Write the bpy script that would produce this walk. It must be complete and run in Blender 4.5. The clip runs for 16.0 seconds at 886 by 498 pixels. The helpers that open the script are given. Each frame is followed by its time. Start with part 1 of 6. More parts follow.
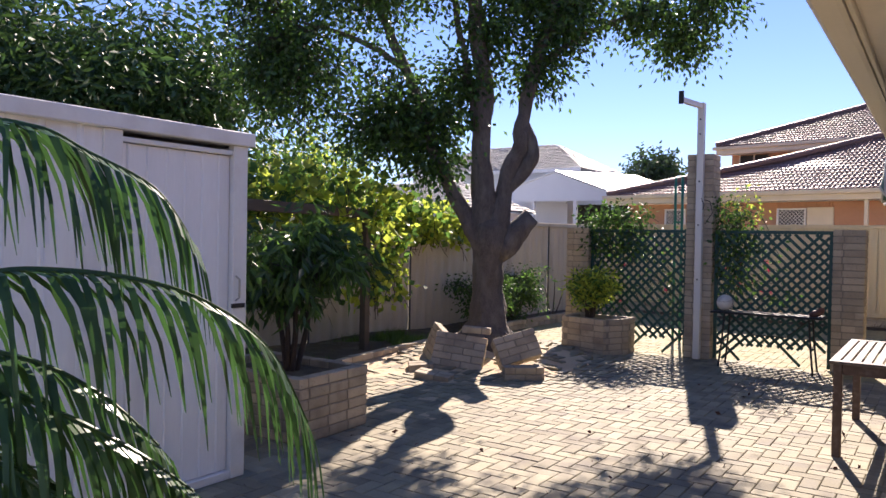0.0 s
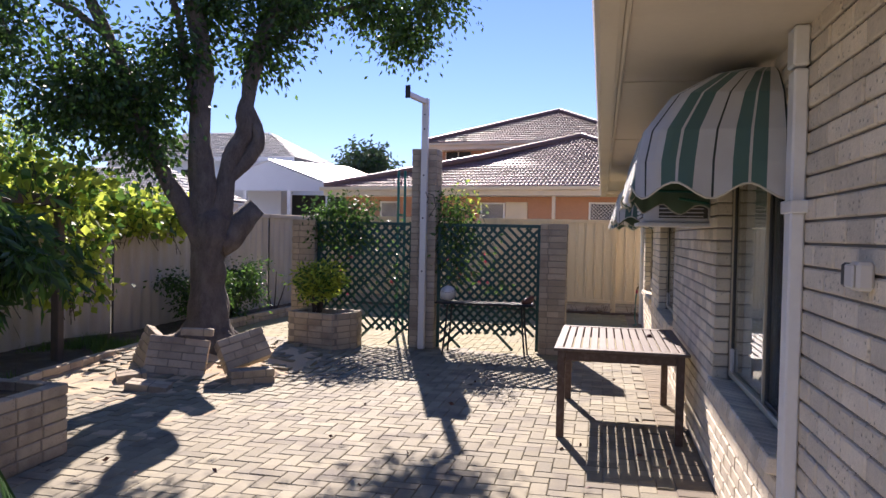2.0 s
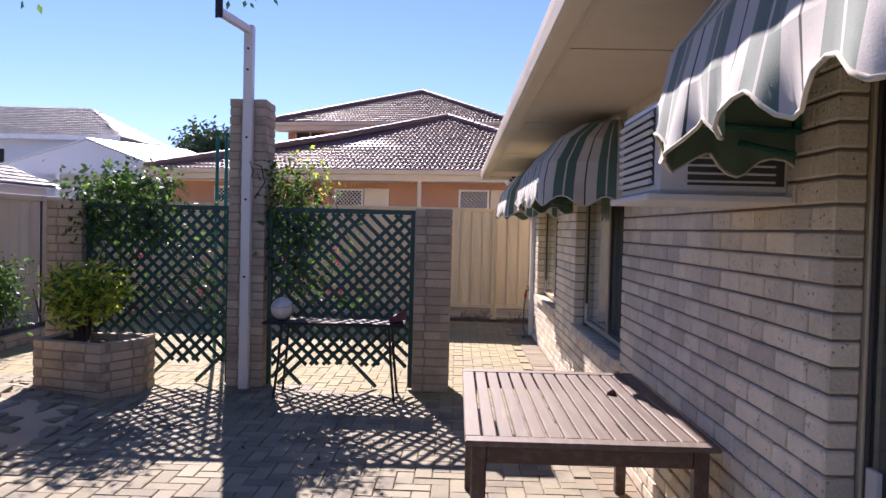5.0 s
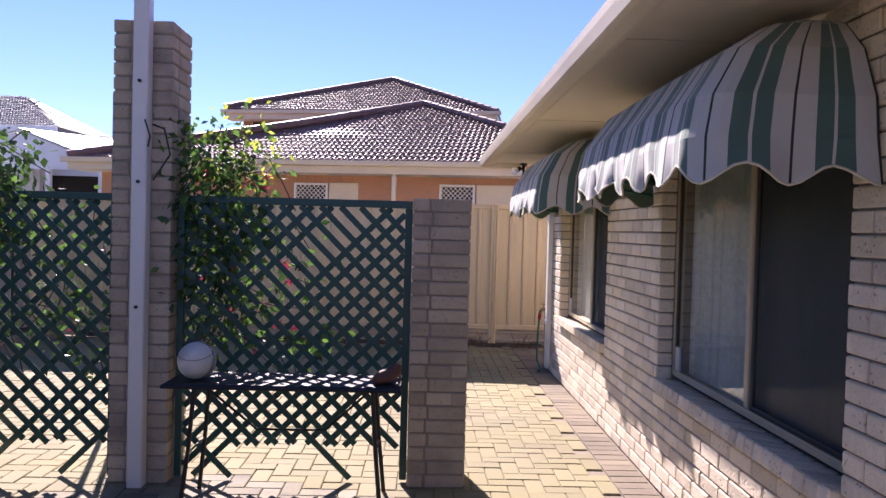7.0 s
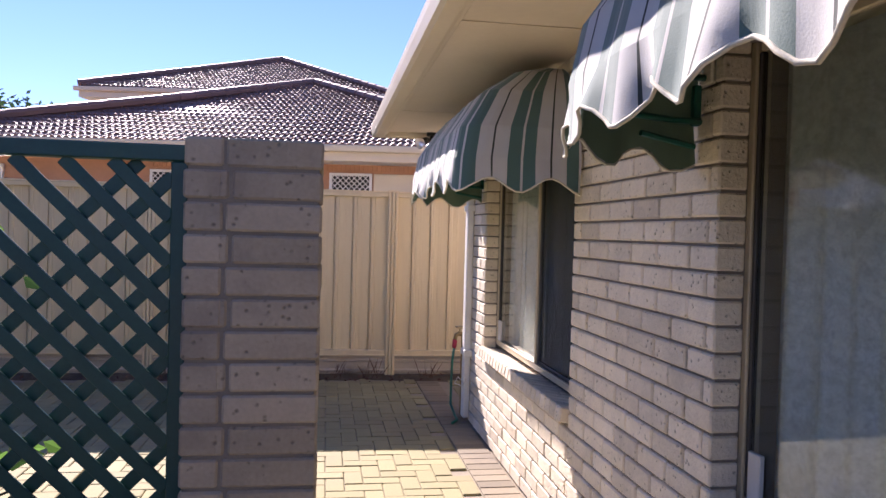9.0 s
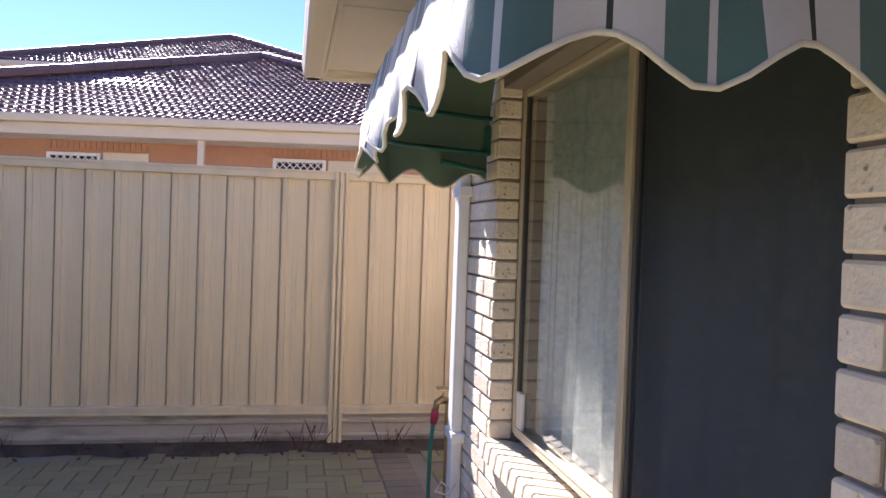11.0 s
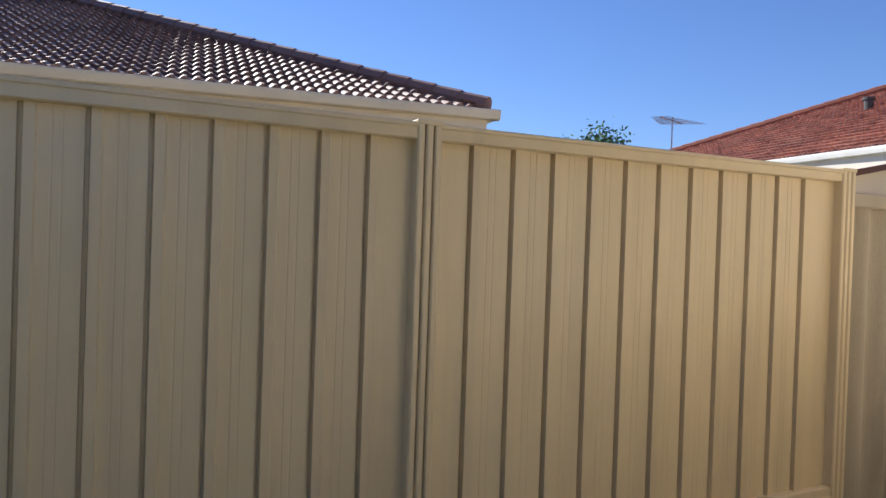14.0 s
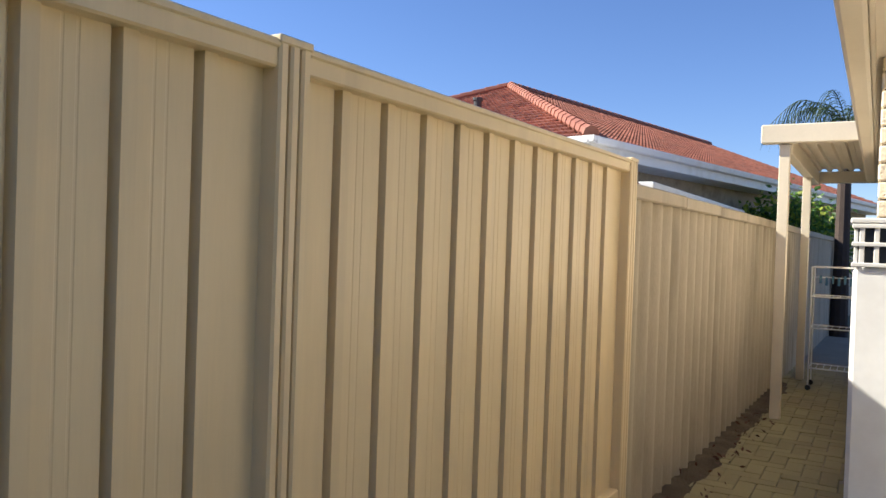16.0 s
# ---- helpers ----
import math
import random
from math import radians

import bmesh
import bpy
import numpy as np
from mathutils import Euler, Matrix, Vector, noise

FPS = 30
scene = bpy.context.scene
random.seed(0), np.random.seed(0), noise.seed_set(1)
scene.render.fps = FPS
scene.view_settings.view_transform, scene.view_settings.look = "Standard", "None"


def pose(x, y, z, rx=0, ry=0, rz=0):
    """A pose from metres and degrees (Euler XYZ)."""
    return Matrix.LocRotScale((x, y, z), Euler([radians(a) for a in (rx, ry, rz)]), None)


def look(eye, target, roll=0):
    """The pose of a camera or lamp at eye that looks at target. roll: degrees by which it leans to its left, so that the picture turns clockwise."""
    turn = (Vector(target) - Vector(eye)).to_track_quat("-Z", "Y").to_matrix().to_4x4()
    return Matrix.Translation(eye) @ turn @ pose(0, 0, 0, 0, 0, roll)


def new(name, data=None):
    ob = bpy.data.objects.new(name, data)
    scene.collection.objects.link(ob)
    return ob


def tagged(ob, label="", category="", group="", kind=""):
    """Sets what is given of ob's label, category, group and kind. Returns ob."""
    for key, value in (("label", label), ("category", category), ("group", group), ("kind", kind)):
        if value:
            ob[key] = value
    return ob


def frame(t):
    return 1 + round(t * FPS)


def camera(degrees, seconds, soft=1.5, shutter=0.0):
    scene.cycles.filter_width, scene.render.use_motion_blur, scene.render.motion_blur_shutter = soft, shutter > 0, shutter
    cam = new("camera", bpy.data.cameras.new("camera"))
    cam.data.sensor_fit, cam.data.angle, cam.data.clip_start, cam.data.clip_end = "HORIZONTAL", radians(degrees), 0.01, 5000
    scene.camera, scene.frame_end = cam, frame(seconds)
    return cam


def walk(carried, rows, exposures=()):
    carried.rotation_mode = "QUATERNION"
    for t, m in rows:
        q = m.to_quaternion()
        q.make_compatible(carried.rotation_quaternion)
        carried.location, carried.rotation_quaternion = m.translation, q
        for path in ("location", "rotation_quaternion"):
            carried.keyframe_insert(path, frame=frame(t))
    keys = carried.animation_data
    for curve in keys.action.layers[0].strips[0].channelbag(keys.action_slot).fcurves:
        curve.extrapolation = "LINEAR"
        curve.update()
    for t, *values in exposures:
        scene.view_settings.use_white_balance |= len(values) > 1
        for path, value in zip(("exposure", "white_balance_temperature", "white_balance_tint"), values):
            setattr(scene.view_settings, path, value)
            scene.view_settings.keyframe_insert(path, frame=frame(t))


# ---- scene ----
LENS = 61.96
cam = camera(LENS, 16.0)
ROWS = [
    (0.0, -0.024, -0.038, 1.621, 89.09, -1.0, 34.41),
    (0.5, -0.052, 0.013, 1.62, 88.95, -1.0, 28.86),
    (1.0, -0.16, 0.224, 1.622, 88.86, -1.08, 23.39),
    (1.5, -0.287, 0.275, 1.635, 88.82, -1.15, 17.68),
    (2.0, -0.395, 0.226, 1.646, 88.76, -1.2, 12.17),
    (2.5, -0.429, 0.309, 1.641, 88.68, -1.2, 7.72),
    (3.0, -0.423, 0.72, 1.632, 88.55, -1.2, 4.94),
    (3.5, -0.514, 1.283, 1.618, 88.43, -1.26, 3.31),
    (4.0, -0.602, 1.891, 1.614, 88.41, -1.31, 2.36),
    (6.5, -1.11, 5.216, 1.609, 88.51, -1.52, -0.65),
    (7.0, -1.165, 5.854, 1.607, 88.57, -1.54, -1.63),
    (7.5, -1.196, 6.488, 1.6, 88.64, -1.54, -3.18),
    (8.0, -1.102, 7.079, 1.586, 88.64, -1.54, -5.08),
    (8.5, -0.981, 7.725, 1.566, 88.7, -1.51, -7.28),
    (11.0, -0.482, 10.883, 1.56, 88.92, -1.93, -11.55),
    (11.5, -0.546, 11.463, 1.556, 89.04, -2.05, -10.57),
    (12.0, -0.663, 12.057, 1.54, 89.19, -2.16, -9.97),
    (12.5, -0.849, 12.624, 1.536, 89.3, -2.18, -11.0),
    (13.0, -1.055, 13.115, 1.532, 89.38, -2.17, -14.64),
    (13.5, -1.282, 13.458, 1.526, 89.4, -2.07, -20.87),
    (14.0, -1.437, 13.74, 1.543, 89.36, -1.93, -28.43),
    (14.5, -1.567, 14.062, 1.554, 89.2, -1.85, -35.79),
    (15.0, -1.564, 14.397, 1.556, 88.91, -1.91, -43.27),
    (15.5, -1.525, 14.754, 1.554, 89.04, -1.97, -51.08),
    (16.0, -1.44, 15.085, 1.552, 89.22, -1.94, -59.4),
]
walk(cam, [(t, pose(x, y, z, rx, ry, rz)) for t, x, y, z, rx, ry, rz in ROWS],
     exposures=[(0.0, 1.52, 5800, 36), (2.5, 1.32, 5550, 38), (4.0, 1.34, 5550, 40), (7.0, 1.46, 5450, 46), (8.5, 1.52, 5450, 44), (11.0, 1.9, 5200, 39), (12.0, 1.74, 5100, 36),
                (13.0, 0.98, 5150, 25), (14.0, 1.04, 5250, 23), (15.0, 1.28, 5400, 22), (16.0, 1.32, 5450, 22)])

# ---- sun, sky and exposure ----
SUN_FROM = Vector((-0.239, 0.780, 0.579)).normalized()
SUN_EL = math.asin(SUN_FROM.z)
SUN_AZ = math.atan2(SUN_FROM.x, SUN_FROM.y)

world = bpy.data.worlds.new("sky")
scene.world = world
world.use_nodes = True
wn = world.node_tree.nodes
sky = wn.new("ShaderNodeTexSky")
sky.sky_type = "NISHITA"
sky.sun_disc = False
sky.sun_elevation = SUN_EL
sky.sun_rotation = SUN_AZ
sky.air_density, sky.dust_density, sky.ozone_density = 1.0, 0.0, 4.0
wn["Background"].inputs["Strength"].default_value = 0.052
world.node_tree.links.new(sky.outputs["Color"], wn["Background"].inputs["Color"])

sun = new("sun", bpy.data.lights.new("sun", "SUN"))
sun.data.energy, sun.data.angle, sun.data.color = 4.6, radians(0.53), (1.0, 0.905, 0.60)
sun.matrix_world = look(SUN_FROM * 60, (0, 0, 0))


# ---- materials ----
def material(name, colour, rough=0.7, metal=0.0, vary=0.15, scale=6.0, fine=60.0, bump=0.2, dist=0.004, stain=None, stain_amount=0.5,
             stain_scale=1.5, per_object=0.0, per_island=0.0, stretch=(1, 1, 1), spec=0.5, pits=0.0, through_light=0.0, sheen=0.0, open_weave=0.0):
    """A surface with colour changes at two scales, optional stains, fine relief and changes from piece to piece."""
    m = bpy.data.materials.new(name)
    m.use_nodes = True
    n, l = m.node_tree.nodes, m.node_tree.links
    b = n["Principled BSDF"]
    b.inputs["Roughness"].default_value, b.inputs["Metallic"].default_value = rough, metal
    b.inputs["Specular IOR Level"].default_value = spec
    b.inputs["Sheen Weight"].default_value, b.inputs["Sheen Roughness"].default_value = sheen, 0.45
    mp = n.new("ShaderNodeMapping")
    mp.inputs["Scale"].default_value = stretch
    geo = n.new("ShaderNodeNewGeometry")
    l.new(geo.outputs["Position"], mp.inputs["Vector"])

    def noise_node(s, detail=4.0):
        t = n.new("ShaderNodeTexNoise")
        t.inputs["Scale"].default_value, t.inputs["Detail"].default_value = s, detail
        l.new(mp.outputs["Vector"], t.inputs["Vector"])
        return t.outputs["Fac"]

    def calc(op, a, c):
        t = n.new("ShaderNodeMath")
        t.operation = op
        for i, v in enumerate((a, c)):
            if isinstance(v, (int, float)):
                t.inputs[i].default_value = v
            else:
                l.new(v, t.inputs[i])
        return t.outputs[0]

    big, small = noise_node(scale), noise_node(fine, 6.0)
    f = calc("ADD", calc("MULTIPLY", calc("SUBTRACT", big, 0.5), 2.4 * vary), calc("MULTIPLY", calc("SUBTRACT", small, 0.5), 1.6 * vary))
    if per_object:
        o = n.new("ShaderNodeObjectInfo")
        f = calc("ADD", f, calc("MULTIPLY", calc("SUBTRACT", o.outputs["Random"], 0.5), per_object))
    if per_island:
        f = calc("ADD", f, calc("MULTIPLY", calc("SUBTRACT", geo.outputs["Random Per Island"], 0.5), per_island))
    value = calc("ADD", f, 1.0)
    mix = n.new("ShaderNodeMix")
    mix.data_type, mix.blend_type = "RGBA", "MULTIPLY"
    mix.inputs[0].default_value = 1.0
    mix.inputs[6].default_value = (*colour, 1)
    l.new(value, mix.inputs[7])
    out = mix.outputs[2]
    if stain:
        ramp = n.new("ShaderNodeMapRange")
        ramp.inputs["From Min"].default_value, ramp.inputs["From Max"].default_value = 0.5, 0.72
        l.new(noise_node(stain_scale, 8.0), ramp.inputs["Value"])
        k = calc("MULTIPLY", ramp.outputs[0], stain_amount)
        s = n.new("ShaderNodeMix")
        s.data_type = "RGBA"
        l.new(k, s.inputs[0])
        l.new(out, s.inputs[6])
        s.inputs[7].default_value = (*stain, 1)
        out = s.outputs[2]
    height = small
    if pits:
        v = n.new("ShaderNodeTexVoronoi")
        v.inputs["Scale"].default_value = 38.0
        l.new(mp.outputs["Vector"], v.inputs["Vector"])
        r = n.new("ShaderNodeMapRange")
        r.inputs["From Min"].default_value, r.inputs["From Max"].default_value = 0.06, 0.26
        l.new(v.outputs["Distance"], r.inputs["Value"])
        gate = calc("LESS_THAN", noise_node(9.0), 0.52)
        pit = calc("MULTIPLY", calc("SUBTRACT", 1.0, r.outputs[0]), gate)
        d = n.new("ShaderNodeMix")
        d.data_type = "RGBA"
        l.new(calc("MULTIPLY", pit, pits), d.inputs[0])
        l.new(out, d.inputs[6])
        d.inputs[7].default_value = (*[c * 0.35 for c in colour], 1)
        out = d.outputs[2]
        height = calc("SUBTRACT", small, calc("MULTIPLY", pit, 1.5))
    l.new(out, b.inputs["Base Color"])
    rr = calc("ADD", calc("MULTIPLY", calc("SUBTRACT", big, 0.5), 0.25), rough)
    l.new(rr, b.inputs["Roughness"])
    if bump:
        bm = n.new("ShaderNodeBump")
        bm.inputs["Strength"].default_value, bm.inputs["Distance"].default_value = bump, dist
        l.new(height, bm.inputs["Height"])
        l.new(bm.outputs["Normal"], b.inputs["Normal"])
    if through_light:
        tr = n.new("ShaderNodeBsdfTranslucent")
        l.new(out, tr.inputs["Color"])
        ms = n.new("ShaderNodeMixShader")
        ms.inputs[0].default_value = through_light
        l.new(b.outputs[0], ms.inputs[1])
        l.new(tr.outputs[0], ms.inputs[2])
        l.new(ms.outputs[0], n["Material Output"].inputs["Surface"])
    if open_weave:
        ms = n.new("ShaderNodeMixShader")
        ms.inputs[0].default_value = open_weave
        l.new(b.outputs[0], ms.inputs[1])
        l.new(n.new("ShaderNodeBsdfTransparent").outputs[0], ms.inputs[2])
        l.new(ms.outputs[0], n["Material Output"].inputs["Surface"])
    return m


def glass(name, tint=(0.9, 0.95, 0.93), rough=0.0):
    m = bpy.data.materials.new(name)
    m.use_nodes = True
    b = m.node_tree.nodes["Principled BSDF"]
    b.inputs["Base Color"].default_value = (*tint, 1)
    b.inputs["Roughness"].default_value = rough
    b.inputs["Transmission Weight"].default_value = 1.0
    b.inputs["IOR"].default_value = 1.45
    return m


def lace(name):
    """Off-white net with a flowered weave: open mesh round denser sprigs and dark scrolls."""
    m = bpy.data.materials.new(name)
    m.use_nodes = True
    n, l = m.node_tree.nodes, m.node_tree.links
    b = n["Principled BSDF"]
    b.inputs["Roughness"].default_value = 0.9
    geo = n.new("ShaderNodeNewGeometry")
    warp = n.new("ShaderNodeTexNoise")
    warp.inputs["Scale"].default_value, warp.inputs["Detail"].default_value = 14.0, 3.0
    l.new(geo.outputs["Position"], warp.inputs["Vector"])
    push = n.new("ShaderNodeVectorMath")
    push.operation = "MULTIPLY_ADD"
    push.inputs[1].default_value = (0.12, 0.12, 0.12)
    l.new(warp.outputs["Color"], push.inputs[0])
    l.new(geo.outputs["Position"], push.inputs[2])
    cell = n.new("ShaderNodeTexVoronoi")
    cell.feature = "DISTANCE_TO_EDGE"
    cell.inputs["Scale"].default_value = 42.0
    l.new(push.outputs[0], cell.inputs["Vector"])
    line = n.new("ShaderNodeMapRange")
    line.inputs["From Min"].default_value, line.inputs["From Max"].default_value = 0.02, 0.07
    l.new(cell.outputs["Distance"], line.inputs["Value"])
    sprig = n.new("ShaderNodeTexNoise")
    sprig.inputs["Scale"].default_value, sprig.inputs["Detail"].default_value = 36.0, 5.0
    l.new(geo.outputs["Position"], sprig.inputs["Vector"])
    dense = n.new("ShaderNodeMapRange")
    dense.inputs["From Min"].default_value, dense.inputs["From Max"].default_value = 0.40, 0.58
    l.new(sprig.outputs["Fac"], dense.inputs["Value"])
    tone = n.new("ShaderNodeMix")
    tone.data_type = "RGBA"
    tone.inputs[6].default_value, tone.inputs[7].default_value = (0.72, 0.74, 0.71, 1), (0.86, 0.87, 0.84, 1)
    l.new(dense.outputs[0], tone.inputs[0])
    l.new(tone.outputs[2], b.inputs["Base Color"])
    cover = n.new("ShaderNodeMath")
    cover.operation = "MULTIPLY_ADD"
    cover.inputs[1].default_value, cover.inputs[2].default_value = 0.18, 0.80
    l.new(line.outputs[0], cover.inputs[0])
    ms = n.new("ShaderNodeMixShader")
    l.new(cover.outputs[0], ms.inputs[0])
    l.new(n.new("ShaderNodeBsdfTransparent").outputs[0], ms.inputs[1])
    l.new(b.outputs[0], ms.inputs[2])
    l.new(ms.outputs[0], n["Material Output"].inputs["Surface"])
    return m


BRICK = material("cream_brick", (0.83, 0.725, 0.56), 0.85, vary=0.16, scale=7, fine=70, bump=0.65, dist=0.008, per_object=0.3, per_island=0.3, pits=0.6)
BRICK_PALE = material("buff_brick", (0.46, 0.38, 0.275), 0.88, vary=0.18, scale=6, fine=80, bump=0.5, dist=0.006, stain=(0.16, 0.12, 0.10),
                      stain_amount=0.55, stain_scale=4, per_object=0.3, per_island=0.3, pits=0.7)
MORTAR = material("mortar", (0.25, 0.21, 0.17), 0.95, vary=0.15, scale=8, fine=160, bump=0.4)
MORTAR_DARK = material("weathered_mortar", (0.25, 0.215, 0.17), 0.95, vary=0.2, scale=8, fine=160, bump=0.4)
PAVER = material("clay_paver", (0.245, 0.218, 0.148), 0.8, spec=0.35, vary=0.26, scale=5, fine=60, bump=0.5, dist=0.005, stain=(0.13, 0.11, 0.09), stain_amount=0.8,
                 stain_scale=2.6, per_object=0.5, per_island=0.5)
PAVER_EDGE = material("edge_paver", (0.21, 0.175, 0.12), 0.88, vary=0.2, scale=2, fine=70, bump=0.4, stain=(0.12, 0.095, 0.08), stain_amount=0.5, per_object=0.4, per_island=0.4)
PAVER_YELLOW = material("yellow_paver", (0.285, 0.25, 0.125), 0.85, vary=0.18, scale=1.6, fine=70, bump=0.4, stain=(0.22, 0.17, 0.11), stain_amount=0.45,
                        stain_scale=1.1, per_object=0.2, per_island=0.2)
SAND = material("jointing_sand", (0.30, 0.255, 0.19), 0.98, vary=0.25, scale=3, fine=200, bump=0.5, stain=(0.12, 0.095, 0.075), stain_amount=0.5)
SAND_PALE = material("loose_sand", (0.56, 0.43, 0.28), 0.98, vary=0.2, scale=3, fine=220, bump=0.6, stain=(0.30, 0.22, 0.15), stain_amount=0.4)
SOIL = material("garden_soil", (0.10, 0.075, 0.05), 0.98, vary=0.4, scale=5, fine=90, bump=0.9, dist=0.02, stain=(0.22, 0.17, 0.1), stain_amount=0.5, stain_scale=5)
SUBURB = material("suburb_ground", (0.16, 0.15, 0.09), 0.98, vary=0.3, scale=0.3, fine=8, bump=0.3, stain=(0.24, 0.2, 0.14), stain_scale=0.15)
FENCE = material("cream_steel", (0.78, 0.635, 0.39), 0.36, vary=0.05, scale=1.2, fine=25, bump=0.04, stain=(0.45, 0.37, 0.25), stain_amount=0.25, stain_scale=1.6,
                 stretch=(5, 5, 0.35))
FENCE_OLD = material("fibre_cement", (0.47, 0.41, 0.31), 0.9, vary=0.14, scale=3, fine=60, bump=0.25, stain=(0.25, 0.21, 0.15), stain_amount=0.6, stain_scale=1.8, stretch=(2, 2, 0.5))
FENCE_LEFT = material("fawn_fibre_cement", (0.52, 0.455, 0.36), 0.85, vary=0.12, scale=2, fine=50, bump=0.2, stain=(0.24, 0.2, 0.15), stain_amount=0.4, stain_scale=1.4, stretch=(2, 2, 0.5))
PLINTH = material("stained_plinth", (0.55, 0.47, 0.36), 0.6, vary=0.15, scale=3, fine=40, bump=0.1, stain=(0.07, 0.05, 0.04), stain_amount=0.8, stain_scale=2.3, stretch=(1, 1, 3))
WHITE_PAINT = material("white_paint", (0.80, 0.79, 0.77), 0.45, vary=0.06, scale=2, fine=40, bump=0.06, stain=(0.5, 0.46, 0.4), stain_amount=0.35, stain_scale=3)
CREAM_PAINT = material("cream_paint", (0.68, 0.60, 0.46), 0.5, vary=0.06, scale=2, fine=40, bump=0.05, stain=(0.5, 0.42, 0.31), stain_amount=0.3)
SOFFIT = material("soffit_sheet", (0.72, 0.64, 0.52), 0.8, vary=0.06, scale=1.5, fine=30, bump=0.04, stain=(0.45, 0.37, 0.28), stain_amount=0.4, stain_scale=0.8)
SHED_WHITE = material("white_shed_sheet", (0.86, 0.86, 0.87), 0.55, vary=0.06, scale=1.5, fine=30, bump=0.05, stain=(0.45, 0.42, 0.38), stain_amount=0.5, stain_scale=1.2, stretch=(1, 3, 0.4))
FRAME = material("bronze_window_frame", (0.58, 0.50, 0.35), 0.35, metal=0.15, vary=0.08, scale=4, fine=60, bump=0.03)
FRAME_DARK = material("dark_frame", (0.06, 0.055, 0.05), 0.5, vary=0.1, bump=0.03)
SCREEN = material("fly_screen", (0.026, 0.037, 0.046), 0.75, vary=0.25, scale=2.5, fine=500, bump=0.2, dist=0.001, stain=(0.05, 0.05, 0.052), stain_amount=0.5, stretch=(1, 1, 0.3), open_weave=0.55)
CURTAIN = lace("net_curtain")
ROOM = material("room_paint", (0.5, 0.47, 0.42), 0.8, vary=0.05)
GREEN_PAINT = material("dark_green_paint", (0.012, 0.06, 0.048), 0.45, vary=0.25, scale=6, fine=80, bump=0.1)
GREEN_TUBE = material("green_tube", (0.01, 0.10, 0.075), 0.4, vary=0.15, scale=8, fine=80, bump=0.04)
AWN_WHITE = material("awning_white_canvas", (0.64, 0.63, 0.61), 0.85, vary=0.08, scale=4, fine=240, bump=0.25, dist=0.002, stain=(0.42, 0.37, 0.32), stain_amount=0.4, stain_scale=4, through_light=0.22, sheen=0.5)
AWN_GREEN = material("awning_green_canvas", (0.085, 0.165, 0.145), 0.85, vary=0.14, scale=4, fine=240, bump=0.25, dist=0.002, stain=(0.10, 0.16, 0.14), stain_amount=0.4, through_light=0.15, sheen=0.5)
AWN_LINING = material("awning_green_underside", (0.16, 0.24, 0.17), 0.9, vary=0.1, scale=4, fine=240, bump=0.2, dist=0.002, through_light=0.3)
AWN_DARK = material("awning_dark_pinstripe", (0.035, 0.045, 0.04), 0.85, vary=0.1, bump=0.1, through_light=0.1)
AWN_EDGE = material("awning_edge_tape", (0.62, 0.58, 0.46), 0.85, vary=0.12, fine=200, bump=0.2)
WOOD_DARK = material("dark_stained_wood", (0.085, 0.047, 0.032), 0.5, vary=0.25, scale=3, fine=40, bump=0.2, stretch=(9, 1.2, 9), stain=(0.17, 0.13, 0.11), stain_amount=0.5, stain_scale=3, per_object=0.3)
WOOD_TOP = material("weathered_table_slat", (0.125, 0.088, 0.066), 0.6, vary=0.22, scale=3, fine=40, bump=0.2, stretch=(9, 1.0, 9), stain=(0.2, 0.17, 0.145), stain_amount=0.6, stain_scale=3, per_object=0.3)
WOOD_GREY = material("weathered_timber", (0.09, 0.07, 0.05), 0.85, vary=0.3, scale=4, fine=50, bump=0.4, stretch=(3, 1, 3))
BARK = material("tree_bark", (0.125, 0.105, 0.09), 0.95, vary=0.45, scale=7, fine=34, bump=1.0, dist=0.03, stain=(0.21, 0.185, 0.16), stain_amount=0.7, stain_scale=5, stretch=(1.6, 1.6, 0.8))
BARK_DARK = material("thin_bark", (0.07, 0.05, 0.04), 0.95, vary=0.3, scale=6, fine=50, bump=0.6, dist=0.01)
LEAF = material("dark_leaf", (0.042, 0.09, 0.02), 0.42, vary=0.2, scale=1.2, fine=8, bump=0.0, per_island=0.7, through_light=0.35)
LEAF_MID = material("green_leaf", (0.095, 0.19, 0.034), 0.45, vary=0.2, scale=1.2, fine=8, bump=0.0, per_island=0.7, through_light=0.55)
LEAF_VINE = material("vine_leaf", (0.42, 0.50, 0.06), 0.5, vary=0.2, scale=2, fine=10, bump=0.0, per_island=0.6, through_light=0.65)
LEAF_GREY = material("far_leaf", (0.045, 0.075, 0.035), 0.6, vary=0.2, scale=0.6, fine=4, bump=0.0, per_island=0.7, through_light=0.3)
LEAF_PALM = material("palm_leaflet", (0.04, 0.10, 0.025), 0.38, vary=0.2, scale=3, fine=30, bump=0.0, per_island=0.5, through_light=0.35)
PETAL = material("pink_petal", (0.45, 0.04, 0.09), 0.6, vary=0.1, bump=0.0, through_light=0.3)
GRASS = material("grass_blades", (0.10, 0.17, 0.03), 0.6, vary=0.2, bump=0.0, per_island=0.7, through_light=0.4)
TILE_BROWN = material("brown_glazed_tile", (0.19, 0.108, 0.092), 0.55, spec=0.45, vary=0.2, scale=0.8, fine=12, bump=0.1, stain=(0.27, 0.19, 0.16), stain_amount=0.4, stain_scale=1.2, per_island=0.5)
# the paler patches in the colour stand for highlights on lit tiles
TILE_RED = material("red_clay_tile", (0.30, 0.105, 0.062), 0.7, vary=0.25, scale=0.8, fine=12, bump=0.1, stain=(0.36, 0.19, 0.13), stain_amount=0.4, per_island=0.5)
